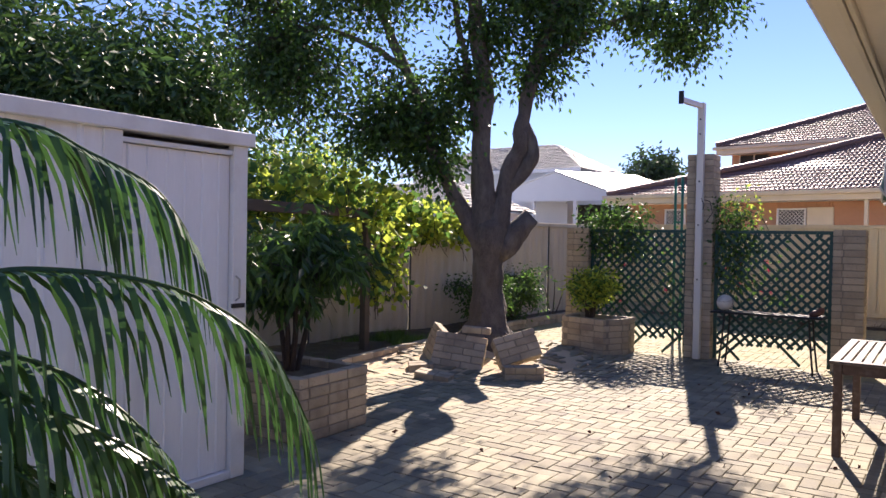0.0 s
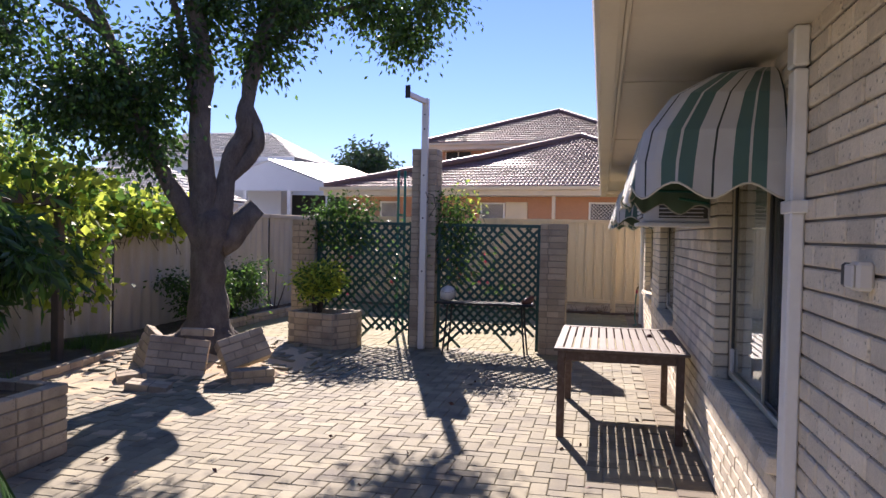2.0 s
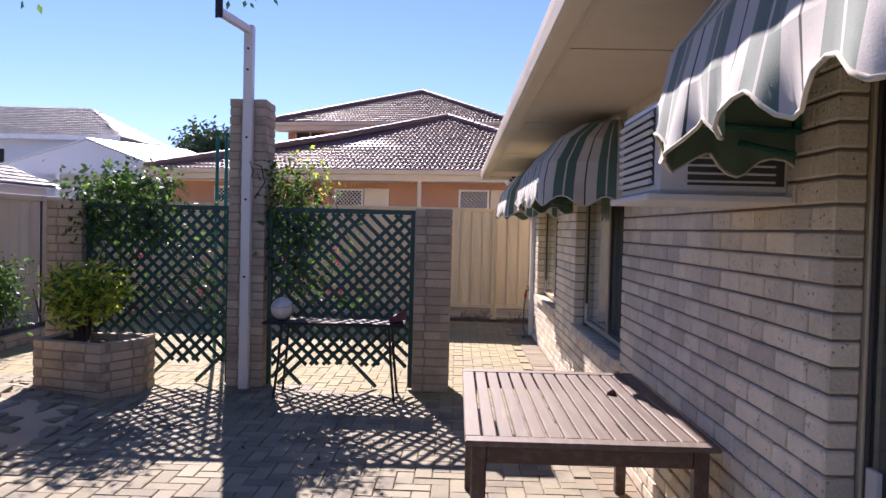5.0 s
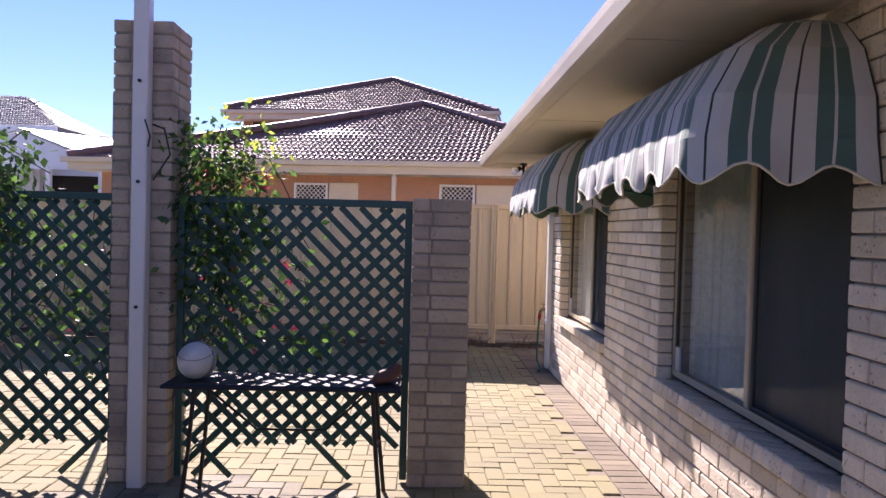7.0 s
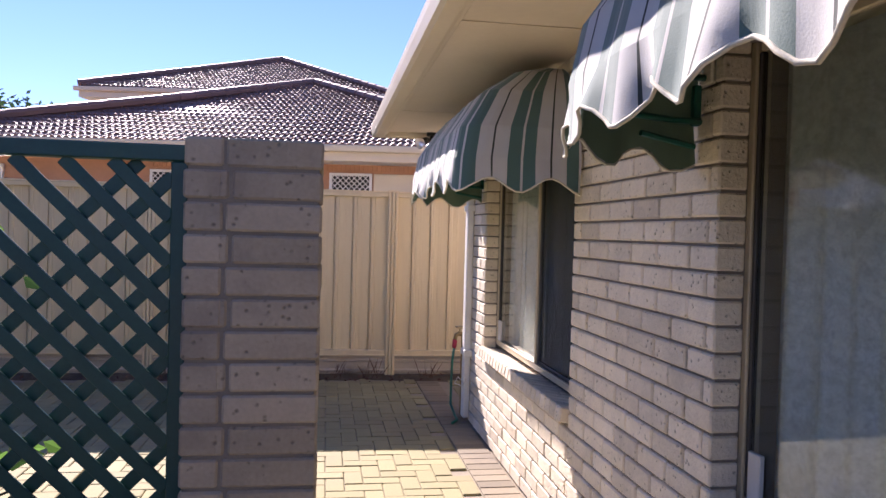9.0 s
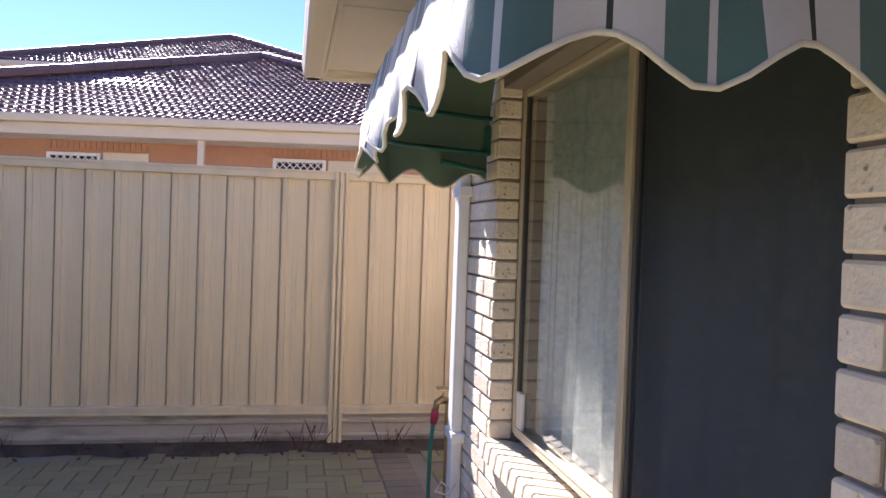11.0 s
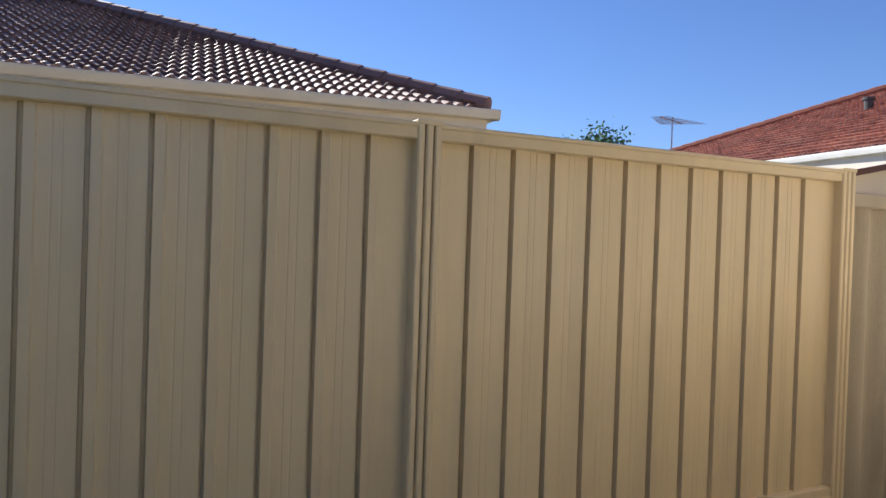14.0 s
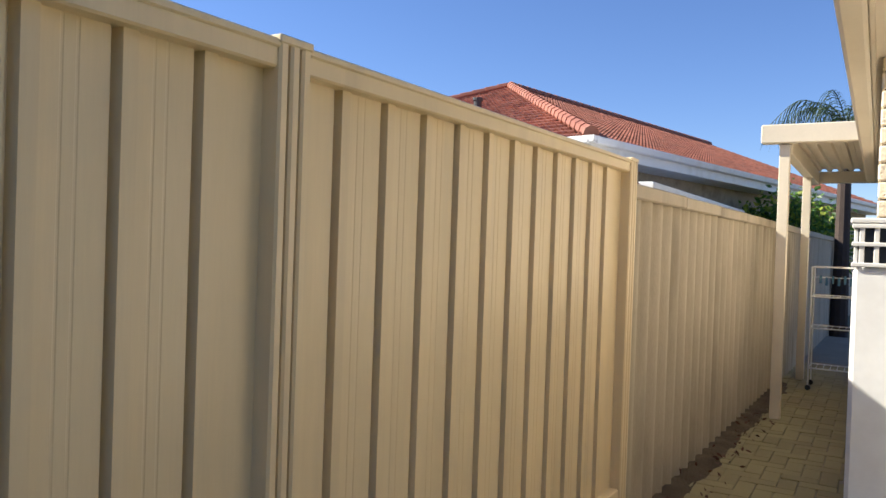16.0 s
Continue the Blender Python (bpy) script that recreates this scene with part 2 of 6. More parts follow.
TILE_GREY = material("grey_roof_tile", (0.20, 0.21, 0.23), 0.6, vary=0.2, scale=0.8, fine=12, bump=0.1, per_island=0.4)
RENDER_ORANGE = material("orange_brick_wall", (0.47, 0.26, 0.16), 0.9, vary=0.12, scale=2, fine=14, bump=0.15, stain=(0.38, 0.18, 0.1), stain_scale=0.8)
WHITE_WALL = material("white_rendered_wall", (0.70, 0.71, 0.74), 0.85, vary=0.05, scale=1, fine=20, bump=0.05)
WHITE_SHEET = material("white_roof_sheet", (0.66, 0.66, 0.66), 0.4, metal=0.2, vary=0.05, scale=1, fine=20, bump=0.04)
# plain near-black for window panes and the shade painted under the veranda
NEAR_BLACK = material("near_black", (0.03, 0.03, 0.03), 0.9, vary=0.1, bump=0.0)
PLASTIC_WHITE = material("white_plastic", (0.68, 0.66, 0.62), 0.4, vary=0.05, scale=5, fine=60, bump=0.03)
PLASTIC_BLACK = material("black_plastic", (0.02, 0.02, 0.02), 0.45, vary=0.1, bump=0.03)
STEEL = material("bare_steel", (0.45, 0.45, 0.44), 0.35, metal=0.9, vary=0.1, fine=80, bump=0.05)
BRASS = material("weathered_brass", (0.30, 0.22, 0.10), 0.45, metal=0.8, vary=0.2, bump=0.1)
HOSE = material("green_hose", (0.02, 0.16, 0.11), 0.45, vary=0.15, bump=0.05)
IRON = material("black_iron", (0.025, 0.025, 0.026), 0.55, metal=0.3, vary=0.2, fine=120, bump=0.15)
BALL = material("scuffed_white_vinyl", (0.62, 0.60, 0.56), 0.6, vary=0.15, scale=14, fine=90, bump=0.15, stain=(0.3, 0.27, 0.24), stain_amount=0.5, stain_scale=9)
RUST_CLOTH = material("brown_leather", (0.12, 0.05, 0.035), 0.7, vary=0.3, scale=20, fine=120, bump=0.3)
BLUE_CLOTH = material("blue_pegs", (0.05, 0.13, 0.2), 0.6, vary=0.1)
SHEET_GREEN = material("pale_green_sheet", (0.30, 0.38, 0.34), 0.4, vary=0.06, scale=1, bump=0.03)
GLASS = glass("window_glass")
CLEAR = glass("lamp_glass", (0.95, 0.93, 0.88), 0.4)


# ---- building blocks ----
class Shape:
    """Vertices and faces gathered piece by piece, each face with a material slot."""

    def __init__(self):
        self.v, self.f, self.s = [], [], []

    def add(self, verts, faces, slot=0):
        o = len(self.v)
        self.v += [tuple(p) for p in verts]
        self.f += [tuple(i + o for i in f) for f in faces]
        self.s += [slot] * len(faces)
        return self

    def box(self, x0, y0, z0, x1, y1, z1, bevel=0.0, m=None, slot=0):
        b = min(bevel, 0.45 * min(abs(x1 - x0), abs(y1 - y0), abs(z1 - z0)))
        if b <= 0:
            vs = [Vector(p) for p in ((x0, y0, z0), (x1, y0, z0), (x1, y1, z0), (x0, y1, z0), (x0, y0, z1), (x1, y0, z1), (x1, y1, z1), (x0, y1, z1))]
            fs = [(3, 2, 1, 0), (4, 5, 6, 7), (0, 1, 5, 4), (1, 2, 6, 5), (2, 3, 7, 6), (3, 0, 4, 7)]
        else:
            lo, hi, vs = (x0, y0, z0), (x1, y1, z1), []
            index = {}
            for sx in (0, 1):
                for sy in (0, 1):
                    for sz in (0, 1):
                        c, sg = (sx, sy, sz), None
                        for a in range(3):
                            p = [(hi if c[k] else lo)[k] for k in range(3)]
                            for k in range(3):
                                if k != a:
                                    p[k] += -b if c[k] else b
                            index[(c, a)] = len(vs)
                            vs.append(Vector(p))
            fs = []
            for a in range(3):
                u, w = (a + 1) % 3, (a + 2) % 3
                for side in (0, 1):
                    ring = []
                    for cu, cw in ((0, 0), (1, 0), (1, 1), (0, 1)):
                        c = [0, 0, 0]
                        c[a], c[u], c[w] = side, cu, cw
                        ring.append(index[(tuple(c), a)])
                    fs.append(tuple(ring if side else ring[::-1]))
                for cu in (0, 1):
                    for cw in (0, 1):
                        c0, c1 = [0, 0, 0], [0, 0, 0]
                        c0[u] = c1[u] = cu
                        c0[w] = c1[w] = cw
                        c1[a] = 1
                        q = [index[(tuple(c0), u)], index[(tuple(c1), u)], index[(tuple(c1), w)], index[(tuple(c0), w)]]
                        fs.append(tuple(q if cu == cw else q[::-1]))
            for c in {k[0] for k in index}:
                t = [index[(c, 0)], index[(c, 1)], index[(c, 2)]]
                fs.append(tuple(t if sum(c) % 2 else t[::-1]))
        if m is not None:
            vs = [m @ p for p in vs]
        return self.add(vs, fs, slot)

    def tube(self, points, radii, sides=8, cap=True, slot=0):
        pts = [Vector(p) for p in points]
        if isinstance(radii, (int, float)):
            radii = [radii] * len(pts)
        vs, fs, side = [], [], None
        for i, p in enumerate(pts):
            d = (pts[min(i + 1, len(pts) - 1)] - pts[max(i - 1, 0)]).normalized()
            if side is None:
                side = d.orthogonal().normalized()
            side = (side - d * side.dot(d)).normalized()
            up = d.cross(side)
            for k in range(sides):
                a = 2 * math.pi * k / sides
                vs.append(p + radii[i] * (math.cos(a) * side + math.sin(a) * up))
        for i in range(len(pts) - 1):
            for k in range(sides):
                k2 = (k + 1) % sides
                fs.append((i * sides + k, i * sides + k2, (i + 1) * sides + k2, (i + 1) * sides + k))
        if cap:
            fs.append(tuple(range(sides))[::-1])
            fs.append(tuple((len(pts) - 1) * sides + k for k in range(sides)))
        return self.add(vs, fs, slot)

    def prism(self, outline, z0, z1, slot=0):
        """An upright prism over an outline of (x, y), anticlockwise."""
        n = len(outline)
        vs = [(x, y, z0) for x, y in outline] + [(x, y, z1) for x, y in outline]
        fs = [tuple(range(n))[::-1], tuple(range(n, 2 * n))] + [(i, (i + 1) % n, n + (i + 1) % n, n + i) for i in range(n)]
        return self.add(vs, fs, slot)

    def grid(self, rows, slot=0, flip=False):
        w = len(rows[0])
        fs = []
        for j in range(len(rows) - 1):
            for i in range(w - 1):
                q = (j * w + i, j * w + i + 1, (j + 1) * w + i + 1, (j + 1) * w + i)
                fs.append(q[::-1] if flip else q)
        return self.add([p for r in rows for p in r], fs, slot)

    def striped(self, rows, slots):
        """A grid in which each column of faces has its own slot."""
        w, o = len(rows[0]), len(self.v)
        self.v += [tuple(p) for r in rows for p in r]
        for j in range(len(rows) - 1):
            for i in range(w - 1):
                self.f.append((o + j * w + i, o + j * w + i + 1, o + (j + 1) * w + i + 1, o + (j + 1) * w + i))
                self.s.append(slots[i])
        return self

    def mesh(self, name, *mats, smooth=False):
        me = bpy.data.meshes.new(name)
        me.from_pydata(self.v, [], self.f)
        for m in mats:
            me.materials.append(m)
        if any(self.s):
            me.polygons.foreach_set("material_index", self.s)
        if smooth:
            me.polygons.foreach_set("use_smooth", [True] * len(self.f))
        me.update()
        return me


def part(name, shape, mats, parent=None, label="", smooth=False, m=None):
    """One mesh object under a thing or a part. shape is a Shape or a mesh to share."""
    mats = mats if isinstance(mats, (tuple, list)) else (mats,)
    me = shape if isinstance(shape, bpy.types.Mesh) else shape.mesh(name, *mats, smooth=smooth)
    ob = new(name, me)
    if parent is not None:
        ob.parent = parent
    if m is not None:
        ob.matrix_basis = m
    return tagged(ob, label)


def thing(name, label, category, group="", kind="", at=None):
    ob = new(name)
    ob.empty_display_size = 0.1
    if at is not None:
        ob.matrix_basis = at
    return tagged(ob, label, category, group, kind)


def fixture(name, shape, mats, label, category, kind="structure", smooth=False, group=""):
    return tagged(part(name, shape, mats, smooth=smooth), label, category, group, kind)


def jitter(a):
    return random.uniform(-a, a)


# ---- where things stand ----
WALL_X = 0.365           # face of the house wall
CORNER_Y = 14.62         # end of that wall
FENCE_Y = 16.32          # back fence, at the doubled post
FENCE_TURN = -0.030      # it runs a little off square
SOFFIT_Z = 2.475
EAVE_X = -0.335
EAVE_Y = 15.15
COURSE = 0.086
WINDOWS = [(3.62, 5.53, 4.53), (8.45, 10.54, 9.50), (11.90, 13.91, 12.91)]   # from, to, mullion
SILL_Z, HEAD_Z = 0.70, 2.19


def fence_x(y):
    """Line of the side fence."""
    return -7.30 + 0.099 * (y - 9.45)


# ---- ground ----
gr = Shape()
gr.grid([[(x, y, -0.06) for x in (-400, -40, 40, 400)] for y in (-400, -40, 60, 900)])
fixture("ground", gr, SUBURB, "dry sandy suburban ground with patchy grass", "ground")


def heave(x, y):
    """How far the tree's roots lift the paving."""
    d = ((x + 5.2) / 1.15) ** 2 + ((y - 8.6) / 1.25) ** 2
    return 0.24 * math.exp(-d) + 0.04 * math.exp(-(((x + 5.4) / 0.9) ** 2 + ((y - 6.3) / 1.2) ** 2))


bed = Shape()
nx, ny = 46, 120
bed.grid([[(-6.9 + 8.3 * i / nx, -5.0 + 21.32 * j / ny,
            -0.012 + heave(-6.9 + 8.3 * i / nx, -5.0 + 21.32 * j / ny)) for i in range(nx + 1)] for j in range(ny + 1)])
bed.grid([[(1.4, 14.5, -0.012), (14.0, 14.5, -0.012)], [(1.4, 16.32, -0.012), (14.0, 16.32, -0.012)]])
floor = fixture("pavement", bed, SAND, "clay brick paving laid in herringbone with sandy joints", "paving")

# ---- house wall ----
wall = Shape()
WT = 0.24
X0, X1 = WALL_X + 0.015, WALL_X + WT


def wall_cells(lo, hi, z0, z1, openings):
    """Solid stretches of a wall between openings (from, to, bottom, top)."""
    cuts = sorted({lo, hi, *[v for o in openings for v in o[:2]]})
    for a, b in zip(cuts, cuts[1:]):
        inside = [o for o in openings if o[0] <= a + 1e-6 and o[1] >= b - 1e-6]
        if inside:
            yield a, b, z0, inside[0][2]
            yield a, b, inside[0][3], z1
        else:
            yield a, b, z0, z1


OPEN = [(a - 0.012, b + 0.012, SILL_Z - 0.02, HEAD_Z) for a, b, _ in WINDOWS]
for a, b, c, d in wall_cells(-5.0, CORNER_Y, -0.1, SOFFIT_Z + 0.3, OPEN):
    wall.box(X0, a, c, X1, b, d)
wall.box(X1, CORNER_Y - WT, -0.1, 2.60, CORNER_Y - 0.010, SOFFIT_Z + 0.3)
wall.box(2.60, CORNER_Y - WT, -0.1, 2.84, 15.09, SOFFIT_Z + 0.3)
wall.box(2.84, 14.86, -0.1, 9.0, 15.09, SOFFIT_Z + 0.3)
house = fixture("wall_house", wall, MORTAR_DARK, "cream brick house wall with raked mortar joints", "wall")

# the house behind the wall: closes the rooms and the roof
hb = Shape()
hb.box(3.2, -5.0, -0.1, 3.3, 14.4, 2.8)
hb.box(X1, -5.0, 2.40, 3.3, 14.38, 2.46)
hb.box(X1, -5.0, -0.1, 3.3, 14.38, 0.0)
for y in (-5.0, 6.9, 11.1):
    hb.box(X1, y, 0.0, 3.2, y + 0.1, 2.4)
fixture("wall_rooms", hb, ROOM, "plain painted room walls behind the windows", "wall")

sof = Shape()
sof.box(EAVE_X + 0.02, -5.0, SOFFIT_Z, WALL_X + 0.2, EAVE_Y - 0.02, SOFFIT_Z + 0.012)
sof.box(WALL_X + 0.2, CORNER_Y - 0.2, SOFFIT_Z, 9.0, EAVE_Y - 0.02, SOFFIT_Z + 0.012)
soffit = fixture("ceiling_soffit", sof, SOFFIT, "flat cream eave lining with cover strips", "eave")
for y in (-2.9, -0.5, 1.9, 4.3, 6.7, 9.1, 11.5, 13.9):
    part("cover_strip", Shape().box(EAVE_X + 0.024, y, SOFFIT_Z - 0.006, WALL_X - 0.01, y + 0.04, SOFFIT_Z - 0.001, 0.002), SOFFIT, soffit)


def gutter(name, pts, out):
    """A quad gutter on its fascia along pts; out is the way it faces."""
    prof = [(0.0, -0.03), (0.0, -0.125), (0.018, -0.13), (0.085, -0.13), (0.105, -0.115), (0.115, -0.06), (0.118, -0.02), (0.108, -0.01), (0.10, -0.02), (0.095, -0.10), (0.02, -0.11), (0.012, -0.03)]
    g = Shape()
    rows = []
    for p in pts:
        rows.append([(p[0] + out[0] * a, p[1] + out[1] * a, p[2] + b) for a, b in prof])
    g.grid(rows)
    return g


fas = Shape()
fas.box(EAVE_X, -5.0, SOFFIT_Z - 0.03, EAVE_X + 0.022, EAVE_Y, SOFFIT_Z + 0.085, 0.004)
fas.box(EAVE_X + 0.022, EAVE_Y - 0.022, SOFFIT_Z - 0.03, 9.0, EAVE_Y, SOFFIT_Z + 0.085, 0.004)
fascia = fixture("fascia", fas, CREAM_PAINT, "cream painted timber fascia board", "fascia")
gz = SOFFIT_Z + 0.085
part("gutter", gutter("gutter", [(EAVE_X - 0.002, -5.0, gz), (EAVE_X - 0.002, EAVE_Y + 0.11, gz)], (-1, 0)), CREAM_PAINT, fascia, "cream steel gutter")
part("gutter", gutter("gutter", [(EAVE_X - 0.11, EAVE_Y + 0.002, gz), (9.0, EAVE_Y + 0.002, gz)], (0, 1)), CREAM_PAINT, fascia, "cream steel gutter")

rf = Shape()
rf.add([(EAVE_X - 0.06, -5, 2.565), (EAVE_X - 0.06, EAVE_Y + 0.06, 2.565), (4.5, 10.5, 4.6), (4.5, -5, 4.6), (9.4, EAVE_Y + 0.06, 2.565), (9.4, 10.5, 4.6)],
       [(0, 3, 2, 1), (1, 2, 5, 4)])
fixture("roof_house", rf, TILE_BROWN, "brown tiled hip roof over the house", "roof")


# ---- windows, screens, curtains, sills ----
def window(n, a, b, mid):
    w = thing("window_%d" % n, "bronze aluminium sliding window with net curtain and dark fly screen", "window", "house windows", "structure")
    xg = WALL_X + 0.135
    fr = Shape()
    for y0, y1 in ((a - 0.02, a + 0.014), (b - 0.014, b + 0.02)):
        fr.box(xg - 0.03, y0, SILL_Z + 0.02, xg + 0.03, y1, HEAD_Z, 0.004)
    fr.box(xg - 0.03, a + 0.035, HEAD_Z - 0.035, xg + 0.05, b - 0.035, HEAD_Z, 0.004)
    fr.box(xg - 0.035, a + 0.035, SILL_Z + 0.02, xg + 0.05, b - 0.035, SILL_Z + 0.05, 0.004)
    fr.box(xg - 0.038, a + 0.035, SILL_Z + 0.05, xg - 0.03, b - 0.035, SILL_Z + 0.062, 0.002)
    part("window_frame", fr, FRAME, w)
    for y0, y1 in ((a + 0.014, a + 0.032), (b - 0.030, b - 0.014)):
        part("stile", Shape().box(xg - 0.022, y0, SILL_Z + 0.05, xg + 0.004, y1, HEAD_Z - 0.035, 0.003), FRAME_DARK, w, "dark sash stile")
    mu = Shape()
    mu.box(xg - 0.024, mid - 0.03, SILL_Z + 0.05, xg + 0.03, mid - 0.002, HEAD_Z - 0.035, 0.004)
    mu.box(xg - 0.014, mid + 0.002, SILL_Z + 0.05, xg + 0.034, mid + 0.034, HEAD_Z - 0.035, 0.004)
    part("mullion", mu, FRAME, w)
    pane = part("pane", Shape().box(xg - 0.012, mid + 0.034, SILL_Z + 0.05, xg - 0.007, b - 0.030, HEAD_Z - 0.035), GLASS, w, "reflecting glass pane")
    pane.visible_shadow = False
    pane = part("pane", Shape().box(xg + 0.024, a + 0.035, SILL_Z + 0.05, xg + 0.029, mid - 0.03, HEAD_Z - 0.035), GLASS, w, "glass pane behind the fly screen")
    pane.visible_shadow = False
    sc = Shape().box(xg - 0.004, a + 0.06, SILL_Z + 0.075, xg + 0.0, mid - 0.05, HEAD_Z - 0.06)
    part("fly_screen", sc, SCREEN, w, "dark dusty fly screen mesh")
    sf = Shape()
    for y0, y1 in ((a + 0.036, a + 0.062), (mid - 0.054, mid - 0.031)):
        sf.box(xg - 0.012, y0, SILL_Z + 0.051, xg + 0.008, y1, HEAD_Z - 0.036, 0.003)
    sf.box(xg - 0.012, a + 0.062, SILL_Z + 0.051, xg + 0.008, mid - 0.054, SILL_Z + 0.076, 0.003)
    sf.box(xg - 0.012, a + 0.062, HEAD_Z - 0.062, xg + 0.008, mid - 0.054, HEAD_Z - 0.036, 0.003)
    part("screen_frame", sf, FRAME_DARK, w)
    tag = Shape().box(xg - 0.032, b - 0.11, SILL_Z + 0.055, xg - 0.014, b - 0.045, SILL_Z + 0.21, 0.003)
    part("drain_cover", tag, PLASTIC_WHITE, w, "small white plastic block at the frame foot")
    rows = []
    k = 110
    for z in (SILL_Z + 0.02, 1.2, 1.7, HEAD_Z + 0.1):
        rows.append([(xg + 0.048 + 0.055 * abs(math.sin(i * 0.40 + 0.6 * math.sin(i * 0.21))) + 0.004 * (2.2 - z) * math.sin(i * 0.37), a - 0.1 + (b - a + 0.2) * i / k, z) for i in range(k + 1)])
    tagged(part("curtain", Shape().grid(rows), CURTAIN, smooth=True), "pleated off-white net curtain behind the glass", "curtain", "window curtains")
    return w


for n, (a, b, mid) in enumerate(WINDOWS):
    window(n + 1, a, b, mid)

# brick sills: rowlock bricks sloping out under each window
for a, b, mid in WINDOWS:
    s = thing("window_sill", "sloping cream brick window sill", "sill", "brick sills", "structure")
    me = Shape().box(-0.115, 0.004, -0.038, 0.115, 0.082, 0.038, 0.007).mesh("brick", BRICK)
    n = int((b - a) / COURSE)
    for i in range(n):
        part("brick", me, BRICK, s, m=pose(WALL_X + 0.07, a + i * (b - a) / n, SILL_Z - 0.045, 0, 0, 0) @ pose(0, 0, 0, jitter(0.5), 9, jitter(0.6)))


# ---- striped dome awnings ----
def awning(a, b, z_rim, seed):
    rnd = random.Random(seed)
    t = thing("awning", "striped green and white canvas dome awning over a window", "awning", "window awnings")
    depth, rise, end = 0.61, 2.445 - z_rim, 0.40
    x_wall = WALL_X - 0.012
    r1, r2 = 0.14, 0.52

    def outline(s, total):
        """Place along the rim: s from 0 to total, near end, front, far end."""
        s1, s2, front = depth - r1, depth - r2, (b - a) - r1 - r2
        a1, a2 = math.pi * r1 / 2, math.pi * r2 / 2
        if s < s1:
            return s / depth, 0.0
        if s < s1 + a1:
            q = (s - s1) / r1
            return (s1 + r1 * math.sin(q)) / depth, (r1 - r1 * math.cos(q)) / (b - a)
        if s < s1 + a1 + front:
            return 1.0, (r1 + s - s1 - a1) / (b - a)
        if s < s1 + a1 + front + a2:
            q = (s - s1 - a1 - front) / r2 / (math.pi / 2)
            u0 = min(1, int(q * 2))
            ca, cb = math.cos(u0 * math.pi / 4), math.cos((u0 + 1) * math.pi / 4)
            sa, sb = math.sin(u0 * math.pi / 4), math.sin((u0 + 1) * math.pi / 4)
            cq, sq = ca + (cb - ca) * (q * 2 - u0), sa + (sb - sa) * (q * 2 - u0)
            return (s2 + r2 * cq) / depth, 1 - (r2 - r2 * sq) / (b - a)
        return max(0.0, (s2 - (s - s1 - a1 - front - a2)) / depth), 1.0

    total = (depth - r1) + (depth - r2) + math.pi * (r1 + r2) / 2 + (b - a) - r1 - r2
    pattern = [(0.072, 0), (0.010, 2), (0.072, 0), (0.062, 1), (0.012, 0), (0.062, 1)]
    stops, slots, s, i = [0.0], [], 0.0, rnd.randrange(6)
    while s < total - 1e-6:
        w, slot = pattern[i % 6]
        i += 1
        step = min(w, total - s)
        if step < 0.002:
            break
        for h in range(2 if step > 0.03 else 1):
            s += step / (2 if step > 0.03 else 1)
            stops.append(s)
            slots.append(slot)
    stops[-1] = total

    def place(s, th):
        d, u = outline(s, total)
        c, sn = math.cos(th), math.sin(th)
        y = a + (b - a) * u
        mid = (a + b) / 2
        inset = end * (1 - c)
        y = mid + (y - mid) * (1 - inset / ((b - a) / 2))
        sag = 0.004 * math.sin(s * 9.5) * math.sin(2 * th) + 0.003 * math.sin(s * 31 + seed)
        # soft creases where the fabric hangs over the hoops
        hoop = 0.004 * abs(math.sin(3 * th))
        return (x_wall - d * depth * c + (sag + hoop) * d, y, z_rim + rise * sn - hoop * 0.3)

    fabric = Shape()
    levels = [0, 0.30, 0.72, 1.10, 1.34, 1.5]     # taut between the hoops
    fabric.striped([[place(q, th) for q in stops] for th in levels], slots)
    cover = part("canopy", fabric, (AWN_WHITE, AWN_GREEN, AWN_DARK), t, "green and white striped canvas")
    val, tape = Shape(), Shape()
    wave = 0.30

    def drop(s):
        return 0.125 + 0.035 * math.cos(2 * math.pi * s / wave)

    def hang(s, q):
        p = Vector(place(s, 0.0))
        d, u = outline(s, total)
        c = Vector((x_wall, (a + b) / 2, p.z))
        out = (p - c)
        out.z = 0
        out.normalize()
        lean = 0.02 * math.sin(s * 14 + seed) * q + 0.012 * math.sin(s * 37) * q
        return p + out * (lean + 0.01 * q) + Vector((0, 0, -drop(s) * q))

    val.striped([[hang(v, q) for v in stops] for q in (1.0, 0.66, 0.33, 0.0)], slots)
    part("valance", val, (AWN_WHITE, AWN_GREEN, AWN_DARK), t, "scalloped striped canvas valance", smooth=True)
    c0 = Vector((x_wall, (a + b) / 2, z_rim))

    def inward(p, k=0.012):
        p = Vector(p)
        d = c0 - p
        return p + d.normalized() * k

    lining = Shape()
    lining.grid([[inward(place(q, th)) for q in stops] for th in levels], flip=True)
    lining.grid([[inward(hang(v, q), 0.006) for v in stops] for q in (0.97, 0.66, 0.33, 0.0)], flip=True)
    part("lining", lining, AWN_LINING, t, "plain green canvas underside", smooth=True)
    steps = 90
    tape.tube([hang(total * k / steps, 1.0) for k in range(steps + 1)], 0.005, 6)
    part("edge_tape", tape, AWN_EDGE, t, "pale cream edge binding", smooth=True)
    fr = Shape()
    for th in (0.0, 0.30, 0.72, 1.10):
        pts = [Vector(place(total * k / 30, th)) for k in range(31)]
        c = Vector((x_wall, (a + b) / 2, z_rim))
        fr.tube([p + (c - p) * 0.045 for p in pts], 0.011, 6)
